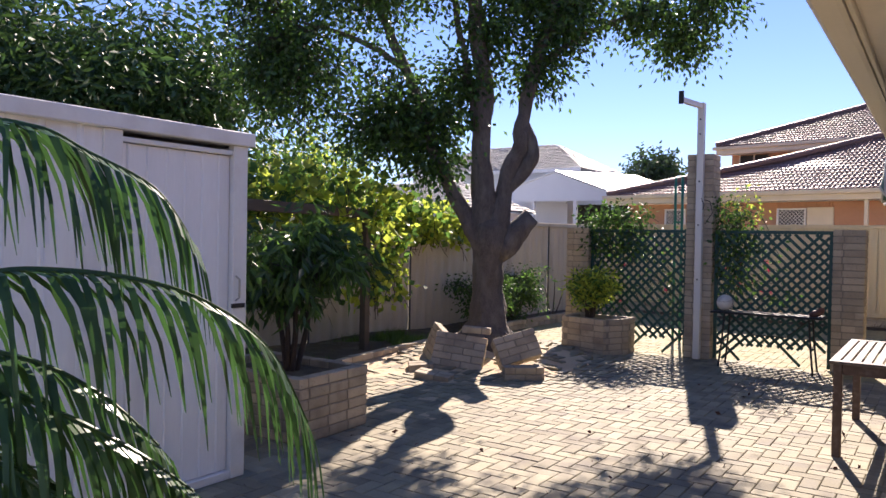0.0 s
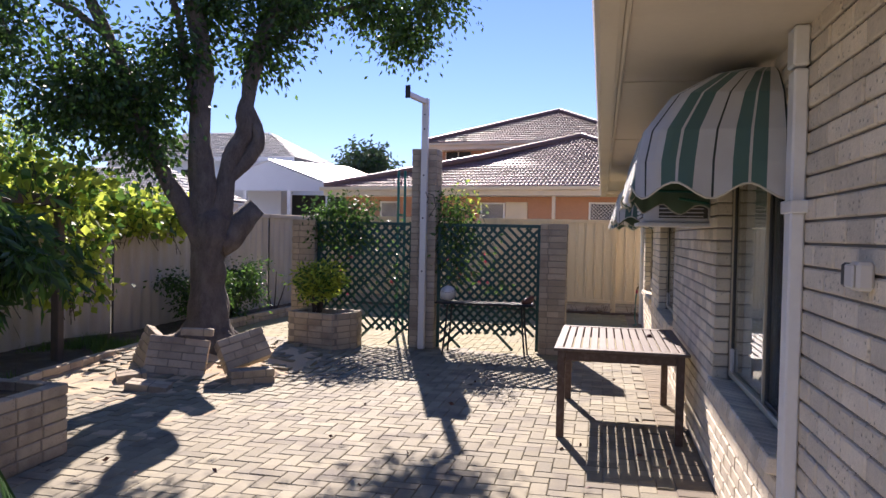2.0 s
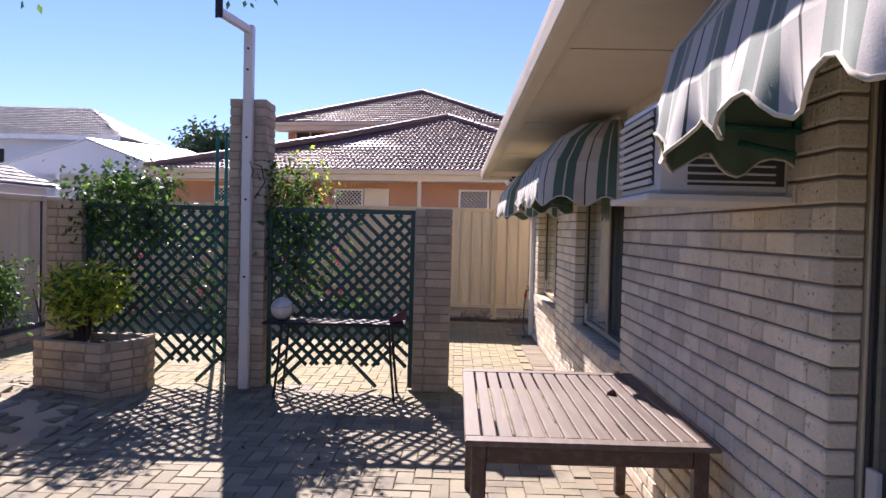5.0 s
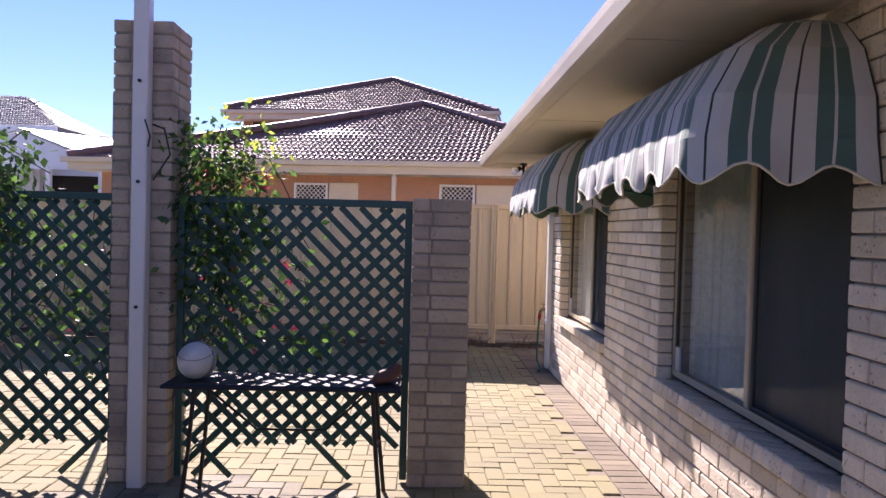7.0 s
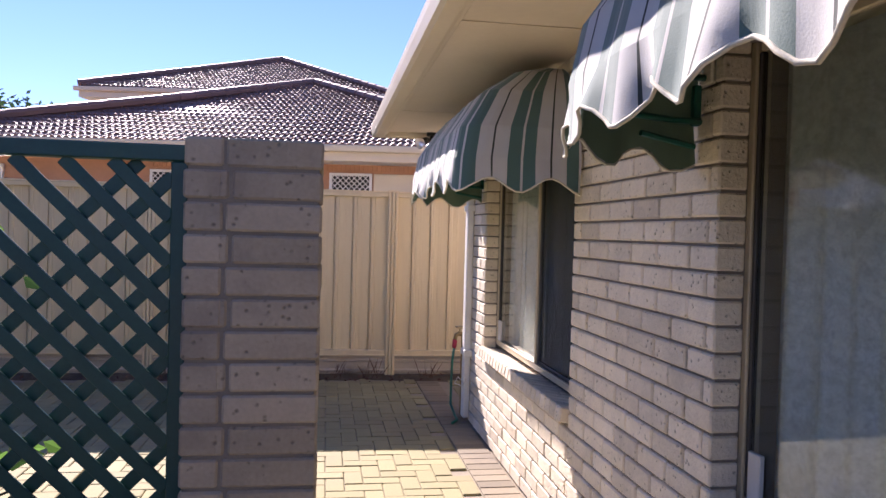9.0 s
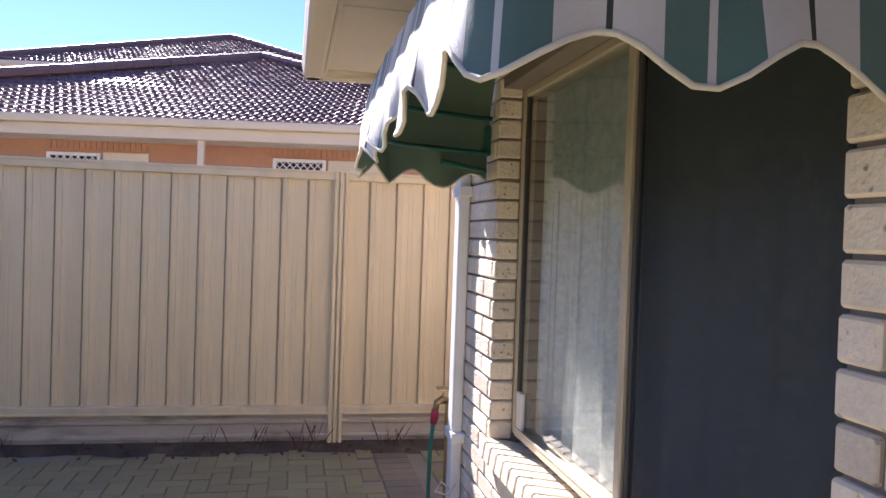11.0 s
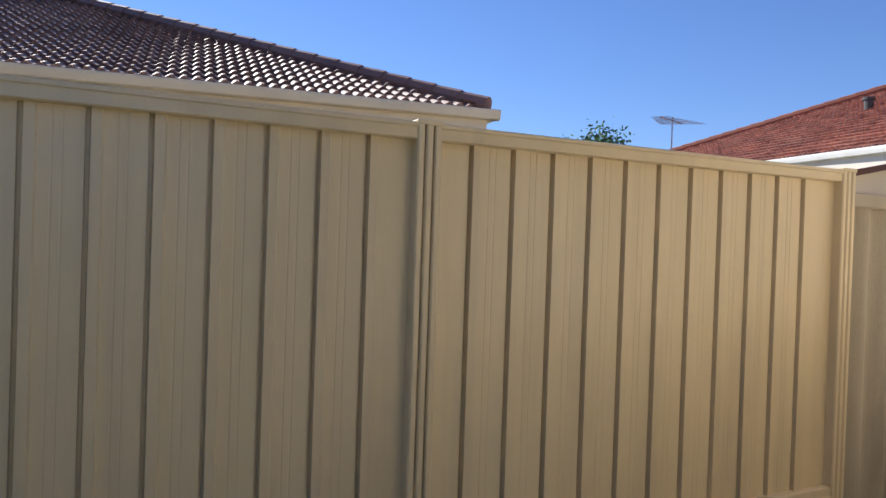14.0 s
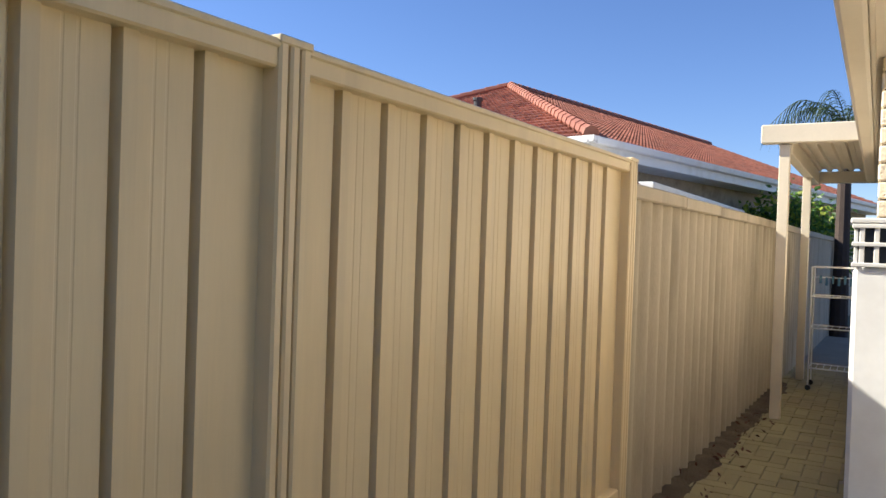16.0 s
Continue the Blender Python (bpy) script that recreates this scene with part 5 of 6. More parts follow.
part("brace", Shape().tube([(-2.42, 10.165, 0.68), (-2.1, 10.165, 0.42), (-1.7, 10.165, 0.42), (-1.42, 10.165, 0.68)], 0.008, 6), IRON, bn)
bl = bmesh.new()
bmesh.ops.create_icosphere(bl, subdivisions=4, radius=0.108)
bme = bpy.data.meshes.new("ball")
for v in bl.verts:
    s = 1 - 0.008 * abs(math.sin(4 * math.atan2(v.co.y, v.co.x)) * math.cos(2.2 * v.co.z / 0.108)) ** 8
    v.co *= s
bl.to_mesh(bme)
bl.free()
bme.polygons.foreach_set("use_smooth", [True] * len(bme.polygons))
bme.materials.append(BALL)
tagged(part("ball", bme, BALL, m=pose(-2.44, 10.12, 0.823)), "scuffed white ball resting on the iron table", "ball")
ball = bpy.data.objects["ball"]
for k, (tx, ty) in enumerate(((20, 0), (80, 25), (65, -50))):
    ring = Shape()
    ring.tube([(0.1085 * math.cos(2 * math.pi * i / 40) * math.cos(0.5 - 0.25 * k), 0.1085 * math.sin(2 * math.pi * i / 40) * math.cos(0.5 - 0.25 * k), 0.1085 * math.sin(0.5 - 0.25 * k)) for i in range(41)], 0.0018, 5, cap=False)
    part("seam", ring, FRAME_DARK, ball, "dark stitched seam", m=pose(0, 0, 0, tx, ty, 0))
sh = Shape()
sh.tube([(-1.42, 10.06, 0.735), (-1.38, 10.08, 0.75), (-1.33, 10.10, 0.765), (-1.30, 10.12, 0.79), (-1.285, 10.13, 0.825)], [0.022, 0.042, 0.046, 0.042, 0.026], 9)
tagged(part("old_shoe", sh, RUST_CLOTH, smooth=True), "crumpled brown leather shoe on the iron table", "shoe")

# ---- white shed ----
shed = thing("garden_shed", "white ribbed metal garden shed with a sliding door", "shed")
SX, SY0, SY1 = -3.90, 0.2, 3.30


def sheet(y0, y1, x, z0, z1, pitch=0.19):
    s = Shape()
    n = max(2, int((y1 - y0) / pitch))
    ys = []
    for i in range(n):
        o, p = y0 + (y1 - y0) * i / n, (y1 - y0) / n
        ys += [(o, 0.0), (o + 0.3 * p, 0.0), (o + 0.36 * p, 0.010), (o + 0.44 * p, 0.010), (o + 0.5 * p, 0.0)]
    ys.append((y1, 0.0))
    s.grid([[(x + d, y, z) for y, d in ys] for z in (z0, z1)])
    return s


part("front_wall", sheet(SY0, 2.28, SX - 0.02, 0.02, 2.20), SHED_WHITE, shed)
part("side_wall", Shape().box(-6.0, SY1 - 0.03, 0.02, SX - 0.04, SY1, 2.2), SHED_WHITE, shed)
part("side_wall", Shape().box(-6.0, SY0, 0.02, SX - 0.04, SY0 + 0.03, 2.2), SHED_WHITE, shed)
part("back_wall", Shape().box(-6.03, SY0, 0.02, -6.0, SY1, 2.2), SHED_WHITE, shed)
part("door", sheet(2.40, 3.18, SX - 0.045, 0.06, 2.13, 0.13), SHED_WHITE, shed, "pale ribbed sliding door")
for a, b in ((2.28, 2.395), (3.185, 3.30)):
    part("door_post", Shape().box(SX - 0.06, a, 0.0, SX, b, 2.2, 0.005), WHITE_PAINT, shed)
part("door_sill", Shape().box(SX - 0.06, 2.396, 0.0, SX - 0.005, 3.184, 0.055, 0.005), WHITE_PAINT, shed)
part("door_track", Shape().box(SX - 0.06, 2.396, 2.135, SX - 0.012, 3.184, 2.165, 0.004), WHITE_PAINT, shed)
part("roof_edge", Shape().box(-6.1, SY0 - 0.05, 2.20, SX + 0.03, SY1 + 0.04, 2.29, 0.006), WHITE_PAINT, shed, "white steel roof edge")
part("handle", Shape().tube([(SX + 0.0, 3.21, 1.34), (SX + 0.035, 3.21, 1.32), (SX + 0.035, 3.21, 1.20), (SX + 0.0, 3.21, 1.18)], 0.007, 6), STEEL, shed)
part("hasp", Shape().box(SX - 0.001, 3.17, 1.13, SX + 0.012, 3.28, 1.16, 0.003), IRON, shed, "dark hasp and padlock")

# ---- pergola beam by the side fence ----
pg = thing("pergola", "weathered timber pergola beam on posts carrying a vine", "pergola")
part("post", Shape().box(-6.46, 7.42, 0.05, -6.36, 7.52, 1.86, 0.008), WOOD_GREY, pg)
part("post", Shape().box(-6.0, 4.9, 0.05, -5.9, 5.0, 1.86, 0.008), WOOD_GREY, pg)
part("beam", Shape().box(-1.7, -0.05, 0.0, 1.7, 0.05, 0.12, 0.008, m=pose(-6.17, 6.16, 1.862, 0, 0, 101)), WOOD_GREY, pg)


# ---- air conditioner, lights, meter, tap ----
ac = thing("air_conditioner", "white window air conditioner boxed through the brick wall", "air conditioner")
part("casing", Shape().box(-0.10, 5.86, 1.76, 0.37, 6.42, 2.10, 0.012), PLASTIC_WHITE, ac)
part("shelf", Shape().box(-0.14, 5.82, 1.73, 0.37, 6.46, 1.756, 0.004), PLASTIC_WHITE, ac)
for i in range(9):
    part("louvre", Shape().box(-0.02, -0.008, -0.002, 0.30, 0.0, 0.016, 0.002, m=pose(0.02, 5.861, 1.80 + 0.028 * i, -25)), PLASTIC_WHITE, ac)
part("grille", Shape().box(-0.104, 5.90, 1.79, -0.1005, 6.38, 2.07), FRAME_DARK, ac, "dark grille behind the louvres")
for i in range(9):
    part("louvre", Shape().box(-0.016, 0.0, -0.002, 0.0, 0.48, 0.016, 0.002, m=pose(-0.105, 5.90, 1.80 + 0.03 * i, 0, -25)), PLASTIC_WHITE, ac)
part("grille", Shape().box(-0.012, 0.0, 0.0, 0.33, 0.004, 0.27, m=pose(0.02, 5.856, 1.79)), FRAME_DARK, ac, "dark grille behind the louvres")

sl = thing("spotlight", "twin bulb security floodlight under the eave corner", "light")
part("base", Shape().tube([(0.085, 15.08, SOFFIT_Z), (0.085, 15.08, SOFFIT_Z - 0.03)], 0.045, 14), PLASTIC_BLACK, sl)
part("arm", Shape().tube([(0.085, 15.08, SOFFIT_Z - 0.03), (0.08, 15.07, SOFFIT_Z - 0.075), (0.09, 15.07, SOFFIT_Z - 0.12)], 0.017, 9), PLASTIC_BLACK, sl, smooth=True)
for c, d in (((0.055, 15.065, SOFFIT_Z - 0.06), (-0.85, -0.25, -0.45)), ((0.092, 15.08, SOFFIT_Z - 0.11), (0.15, 0.15, -0.95))):
    c, d = Vector(c), Vector(d).normalized()
    part("holder", Shape().tube([c, c + d * 0.03, c + d * 0.055], [0.020, 0.030, 0.031], 12), PLASTIC_BLACK, sl, smooth=True)
    part("bulb", Shape().tube([c + d * 0.054, c + d * 0.075, c + d * 0.105, c + d * 0.118, c + d * 0.122], [0.028, 0.042, 0.055, 0.048, 0.02], 18), CLEAR, sl, "clear reflector bulb", smooth=True)

mt = thing("wall_tap_box", "small grey weatherproof power box on the brick wall", "power outlet")
part("box", Shape().box(0.315, 2.52, 1.505, 0.364, 2.605, 1.588, 0.010), PLASTIC_WHITE, mt)
part("lid", Shape().box(0.303, 2.528, 1.512, 0.314, 2.597, 1.581, 0.005), PLASTIC_WHITE, mt)
# left end of the box drawn as its own dark piece
part("side_plate", Shape().box(0.31, 2.607, 1.51, 0.364, 2.655, 1.583, 0.008), FRAME_DARK, mt, "dark grey left face of the power box")

tp = thing("garden_tap", "brass garden tap with red fitting and green hose", "tap")
part("pipe", Shape().tube([(0.345, 14.66, 0.0), (0.345, 14.66, 0.62), (0.345, 14.66, 0.70)], 0.012, 8), BRASS, tp)
part("body", Shape().tube([(0.345, 14.66, 0.69), (0.315, 14.65, 0.70), (0.285, 14.645, 0.685), (0.275, 14.64, 0.645)], [0.018, 0.022, 0.018, 0.015], 9), BRASS, tp, smooth=True)
part("handle", Shape().box(0.285, 14.60, 0.748, 0.35, 14.70, 0.76, 0.004).box(0.312, 14.645, 0.70, 0.322, 14.655, 0.75), BRASS, tp)
part("hose_fitting", Shape().tube([(0.275, 14.64, 0.648), (0.272, 14.64, 0.60), (0.268, 14.638, 0.575)], [0.019, 0.021, 0.016], 9), PETAL, tp, "red plastic hose fitting", smooth=True)
part("hose", Shape().tube([(0.268, 14.638, 0.58), (0.255, 14.635, 0.45), (0.25, 14.63, 0.25), (0.245, 14.60, 0.10), (0.27, 14.52, 0.02), (0.27, 14.40, 0.012), (0.21, 14.3, 0.012)], 0.011, 8), HOSE, tp, "green garden hose", smooth=True)
part("tie_wire", Shape().tube([(0.29, 14.30, 0.35), (0.24, 14.26, 0.40), (0.22, 14.3, 0.34), (0.29, 14.32, 0.31), (0.31, 14.27, 0.38)], 0.005, 5), PLASTIC_WHITE, tp, "knotted white cord")

# ---- hot water unit and patio beyond ----
hw = thing("water_heater", "tall cream gas water heater standing against the house", "water heater")
part("cabinet", Shape().box(1.04, 14.66, 0.0, 1.55, 15.15, 1.51, 0.012), WHITE_PAINT, hw)
part("cowl", Shape().box(1.05, 14.66, 1.512, 1.54, 15.14, 1.63, 0.008), PLASTIC_BLACK, hw, "black flue grille")
for i in range(13):
    y = 14.672 + 0.0375 * i
    part("grille_bar", Shape().box(1.034, y, 1.515, 1.048, y + 0.014, 1.63, 0.002), PLASTIC_WHITE, hw)
for i in range(13):
    x = 1.06 + 0.0375 * i
    part("grille_bar", Shape().box(x, 15.136, 1.515, x + 0.014, 15.15, 1.63, 0.002), PLASTIC_WHITE, hw)
for z in (1.512, 1.572, 1.625):
    part("grille_rail", Shape().box(1.030, 14.66, z, 1.040, 15.155, z + 0.012, 0.002).box(1.041, 15.145, z, 1.54, 15.155, z + 0.012, 0.002), PLASTIC_WHITE, hw)
part("lid", Shape().box(1.03, 14.65, 1.638, 1.56, 15.16, 1.655, 0.004), PLASTIC_WHITE, hw)

pt = thing("patio_cover", "cream steel patio cover on square posts", "patio cover")
for x, y in ((6.0, 15.86), (8.45, 15.86), (6.0, 11.0)):
    part("post", Shape().box(x - 0.045, y - 0.045, 0.0, x + 0.045, y + 0.045, 2.52, 0.005), CREAM_PAINT, pt)
part("beam", Shape().box(5.90, 11.0, 2.53, 6.02, 16.06, 2.70, 0.008), CREAM_PAINT, pt)
part("beam", Shape().box(6.02, 15.80, 2.44, 9.6, 15.90, 2.60, 0.006), CREAM_PAINT, pt)
rs = Shape()
ys = []
for i in range(40):
    o = 11.0 + 5.04 * i / 40
    ys += [(o, 0.0), (o + 0.05, 0.0), (o + 0.063, 0.03), (o + 0.113, 0.03)]
rs.grid([[(x, y, 2.62 + dz) for y, dz in ys] for x in (6.03, 9.6)])
part("roof_sheet", rs, CREAM_PAINT, pt, "cream ribbed roof sheet")
part("end_beam", Shape().box(9.5, 11.0, 2.46, 9.6, 15.8, 2.61, 0.006), CREAM_PAINT, pt)

rk = thing("drying_rack", "white wire clothes airer on castors", "airer")
for x in (7.75, 8.15):
    for y in (15.30, 15.72):
        part("upright", Shape().tube([(x, y, 0.06), (x, y, 1.38)], 0.009, 6), PLASTIC_WHITE, rk)
        part("castor", Shape().tube([(x - 0.012, y, 0.03), (x + 0.012, y, 0.03)], 0.03, 10), PLASTIC_BLACK, rk)
for z in (0.25, 0.70, 1.05, 1.38):
    part("shelf_frame", Shape().tube([(7.75, 15.30, z), (8.15, 15.30, z), (8.15, 15.72, z), (7.75, 15.72, z), (7.75, 15.30, z)], 0.008, 6), PLASTIC_WHITE, rk)
    for i in range(1, 6):
        part("rod", Shape().tube([(7.75, 15.30 + 0.07 * i, z), (8.15, 15.30 + 0.07 * i, z)], 0.004, 5), PLASTIC_WHITE, rk)
pegs = thing("clothes_pegs", "blue clothes pegs hanging on the wire airer", "pegs")
for i in range(6):
    part("peg", Shape().box(7.742, 15.32 + 0.06 * i, 1.18 + 0.02 * (i % 2), 7.758, 15.345 + 0.06 * i, 1.27 + 0.02 * (i % 2), 0.003), BLUE_CLOTH, pegs)
part("line", Shape().tube([(7.75, 15.30, 1.27), (7.75, 15.72, 1.27)], 0.004, 5), PLASTIC_WHITE, pegs)


# ---- neighbouring houses ----
def inside(p, poly):
    n, c = len(poly), False
    for i in range(n):
        (xa, ya), (xb, yb) = poly[i], poly[i - 1]
        if (ya > p[1]) != (yb > p[1]) and p[0] < (xb - xa) * (p[1] - ya) / (yb - ya) + xa:
            c = not c
    return c


def tiled_face(house_ob, corners, across, mat, w=0.26, gauge=0.29, singles=0):
    """Lays curved tiles on a flat roof face. corners: 3D points; across: the way along the eave."""
    cs = [Vector(c) for c in corners]
    nrm = (cs[1] - cs[0]).cross(cs[2] - cs[0]).normalized()
    if nrm.z < 0:
        nrm = -nrm
    u = Vector(across)
    u = (u - nrm * u.dot(nrm)).normalized()
    v = nrm.cross(u).normalized()
    if v.z < 0:
        v = -v
    o = cs[0]
    poly = [((c - o).dot(u), (c - o).dot(v)) for c in cs]
    base = Shape()
    base.add([c - nrm * 0.03 for c in cs], [tuple(range(len(cs)))])
    face = part("roof_face", base, mat, house_ob)
    tile = Shape()
    prof = [(-0.5, 0.0), (-0.38, -0.010), (-0.22, 0.022), (-0.10, 0.026), (0.0, 0.0), (0.12, -0.010), (0.28, 0.022), (0.40, 0.026), (0.5, 0.0)]
    front = [(w * a, 0.0, 0.052 + b) for a, b in prof]
    back = [(w * a, gauge * 1.06, 0.012 + b) for a, b in prof]
    lip = [(w * a, 0.004, 0.016 + b) for a, b in prof]
    tile.grid([lip, front, back])
    single = None
    joined = Shape()
    us, vs = [p[0] for p in poly], [p[1] for p in poly]
    rows = int((max(vs) - min(vs)) / gauge) + 1
    cols = int((max(us) - min(us)) / w) + 2
    m0 = Matrix((u, v, nrm)).transposed()
    count = 0
    for j in range(rows):
        for i in range(cols):
            q = (min(us) + (i + 0.5) * w, min(vs) + j * gauge)
            if not inside((q[0], q[1] + gauge * 0.45), poly):
                continue
            at = o + u * q[0] + v * q[1]
            if count < singles:
                single = single or tile.mesh("roof_tile", mat)
                part("roof_tile", single, mat, face, m=Matrix.Translation(at) @ (m0 @ Matrix.Rotation(jitter(0.01), 3, "Z")).to_4x4())
            else:
                joined.add([at + m0 @ Vector(p) + nrm * jitter(0.004) for p in tile.v], tile.f)
            count += 1
    if joined.v:
        t = part("roof_tiles", joined, mat, face)
        tagged(t, kind="stuff")


def ridge(house_ob, a, b, mat, step=0.36, r=0.11):
    a, b = Vector(a), Vector(b)
    n = max(1, int((b - a).length / step))
    for i in range(n):
        p, q = a.lerp(b, i / n), a.lerp(b, (i + 1.08) / n)
        part("ridge_tile", Shape().tube([p, q], [r, r * 0.86], 8), mat, house_ob)


ha = thing("house", "orange brick two-storey house with brown tiled hip roofs", "house", "neighbouring houses")
EL, EK, EP, ER = (-9.4, 23.2, 3.06), (-4.35, 25.0, 4.20), (-1.2, 27.2, 5.18), (3.08, 21.1, 3.06)
EB = (4.75, 31.0, 3.06)
tiled_face(ha, [EL, ER, EP, EK], (ER[0] - EL[0], ER[1] - EL[1], 0), TILE_BROWN, singles=300)
tiled_face(ha, [ER, EB, EP], (EB[0] - ER[0], EB[1] - ER[1], 0), TILE_BROWN)
for a, b in ((ER, EP), (EL, EK), (EK, EP)):
    ridge(ha, (a[0], a[1], a[2] + 0.07), (b[0], b[1], b[2] + 0.07), TILE_BROWN)
UL, UR, UP, UB = (-7.8, 30.6, 5.44), (1.12, 29.2, 5.34), (-2.4, 34.0, 7.22), (2.4, 37.2, 5.34)
tiled_face(ha, [UL, UR, UP], (UR[0] - UL[0], UR[1] - UL[1], 0), TILE_BROWN)
tiled_face(ha, [UR, UB, UP], (UB[0] - UR[0], UB[1] - UR[1], 0), TILE_BROWN)
for a, b in ((UR, UP), (UL, UP)):
    ridge(ha, (a[0], a[1], a[2] + 0.07), (b[0], b[1], b[2] + 0.07), TILE_BROWN)


def eave_frame(a, b):
    """Frame at an eave's end: x along the eave, y into the house, z from the ground."""
    return pose(a[0], a[1], 0, 0, 0, math.degrees(math.atan2(b[1] - a[1], b[0] - a[0]))), math.hypot(b[0] - a[0], b[1] - a[1])


low, low_len = eave_frame(EL, ER)
part("wall", Shape().box(0.4, 0.72, -0.05, low_len - 0.6, 8.5, 2.80), RENDER_ORANGE, ha, "orange brick wall", m=low)
so = Shape().box(0.02, 0.03, 2.80, low_len - 0.02, 0.71, 2.82)
so.box(low_len - 0.6, 0.71, 2.80, low_len - 0.02, 9.0, 2.82)
part("soffit", so, WHITE_PAINT, ha, m=low)
part("fascia", Shape().box(0.0, 0.0, 2.80, low_len, 0.03, 3.03, 0.01), CREAM_PAINT, ha, m=low)
part("fascia", Shape().box(low_len - 0.03, 0.03, 2.80, low_len, 9.6, 3.03, 0.01), CREAM_PAINT, ha, m=low)
part("gutter", gutter("gutter", [(-0.1, -0.003, 3.09), (low_len + 0.12, -0.003, 3.09)], (0, -1)), CREAM_PAINT, ha, m=low)
part("gutter", gutter("gutter", [(low_len + 0.003, -0.11, 3.09), (low_len + 0.003, 9.6, 3.09)], (1, 0)), CREAM_PAINT, ha, m=low)
wy = 0.70
for x0, x1, z0, z1 in ((1.8, 2.4, 1.5, 2.60), (5.28, 5.98, 1.5, 2.57), (8.66, 9.36, 1.5, 2.59)):
    wn_ = part("window", Shape().box(x0, wy - 0.02, z0, x1, wy + 0.04, z1), NEAR_BLACK, ha, "dark window with white diamond screen", m=low)
    for a, b in ((x0 - 0.05, x0), (x1, x1 + 0.05)):
        part("frame_side", Shape().box(a, wy - 0.06, z0 - 0.05, b, wy + 0.01, z1 + 0.05, 0.005), WHITE_PAINT, wn_)
    for a, b in ((z1, z1 + 0.05), (z0 - 0.05, z0)):
        part("frame_rail", Shape().box(x0, wy - 0.06, a, x1, wy + 0.01, b, 0.005), WHITE_PAINT, wn_)
    gd = Shape()
    step = 0.105
    for i in range(-14, 22):
        for sg in (1, -1):
            a = Vector((x0 + step * i, wy - 0.045, z0))
            b = Vector((a.x + sg * (z1 - z0), wy - 0.045, z1))
            lo, hi = (x0 - a.x) / (b.x - a.x), (x1 - a.x) / (b.x - a.x)
            t0, t1 = max(0, min(lo, hi)), min(1, max(lo, hi))
            if t1 - t0 > 0.03:
                gd.tube([a.lerp(b, t0), a.lerp(b, t1)], 0.009, 4, cap=False)
    part("diamond_screen", gd, WHITE_PAINT, wn_)
part("panel", Shape().box(6.05, wy - 0.03, 1.3, 6.74, wy + 0.03, 2.64, 0.01), CREAM_PAINT, ha, "pale cream wall panel", m=low)
part("panel", Shape().box(9.44, wy - 0.03, 1.3, 10.3, wy + 0.03, 2.64, 0.01), CREAM_PAINT, ha, "pale cream wall panel", m=low)
part("downpipe", Shape().box(7.63, 0.10, 0.0, 7.73, 0.18, 2.82, 0.01), CREAM_PAINT, ha, m=low)
# soldier course over the openings
me = Shape().box(0.0, -0.012, 0.0, 0.072, 0.02, 0.13, 0.004).mesh("brick", RENDER_ORANGE)
for x0, n in ((5.2, 18), (8.5, 22)):
    for i in range(n):
        part("brick", me, RENDER_ORANGE, ha, m=low @ pose(x0 + 0.084 * i, wy + 0.01, 2.675))
top, top_len = eave_frame(UL, UR)
part("upper_wall", Shape().box(0.4, 0.62, -0.05, top_len - 0.5, 7.0, 5.12), RENDER_ORANGE, ha, "orange brick upper wall", m=top)
part("soffit", Shape().box(0.02, 0.03, 5.12, top_len - 0.02, 0.62, 5.14), WHITE_PAINT, ha, m=top)
part("fascia", Shape().box(0.0, 0.0, 5.12, top_len, 0.03, 5.36, 0.01), CREAM_PAINT, ha, m=top)
part("fascia", Shape().box(top_len - 0.03, 0.03, 5.12, top_len, 8.0, 5.36, 0.01), CREAM_PAINT, ha, m=top)
part("gutter", gutter("gutter", [(-0.1, -0.003, 5.42), (top_len + 0.12, -0.003, 5.42)], (0, -1)), CREAM_PAINT, ha, m=top)
for x0, x1 in ((0.76, 1.28), (1.33, 1.86)):
    uw = part("upper_window", Shape().box(x0, 0.56, 4.3, x1, 0.64, 5.08, 0.01), NEAR_BLACK, ha, "dark sliding window", m=top)
    part("frame_side", Shape().box(x0 - 0.04, 0.53, 4.26, x0, 0.60, 5.10, 0.005), CREAM_PAINT, uw)
    part("frame_side", Shape().box(x1, 0.53, 4.26, x1 + 0.006, 0.60, 5.10, 0.002), CREAM_PAINT, uw)
part("downpipe", Shape().box(2.7, 0.50, 3.0, 2.8, 0.58, 5.12, 0.01), CREAM_PAINT, ha, m=top)

hbd = thing("house", "house with a red clay tiled hip roof and white gutters", "house", "neighbouring houses")
red = pose(9.6, 19.0, 0, 0, 0, -11.5)     # x along the front eave, y into the house


def on_red(x, y, z):
    return tuple(red @ Vector((x, y, z)))


C0, C1, CF, CB = on_red(0, 0, 3.2), on_red(0, 13.4, 3.2), on_red(20.7, 0, 3.2), on_red(20.7, 13.4, 3.2)
PK, PE = on_red(6.7, 6.7, 5.88), on_red(20.7, 6.7, 5.88)
tiled_face(hbd, [C0, C1, PK], (C1[0] - C0[0], C1[1] - C0[1], 0), TILE_RED)
tiled_face(hbd, [C0, CF, PE, PK], (CF[0] - C0[0], CF[1] - C0[1], 0), TILE_RED)
part("roof_face", Shape().add([C1, CB, PE, PK], [(0, 1, 2, 3)]), TILE_RED, hbd)
for a, b in ((C0, PK), (C1, PK), (PK, PE)):
    ridge(hbd, (a[0], a[1], a[2] + 0.07), (b[0], b[1], b[2] + 0.07), TILE_RED, r=0.13)
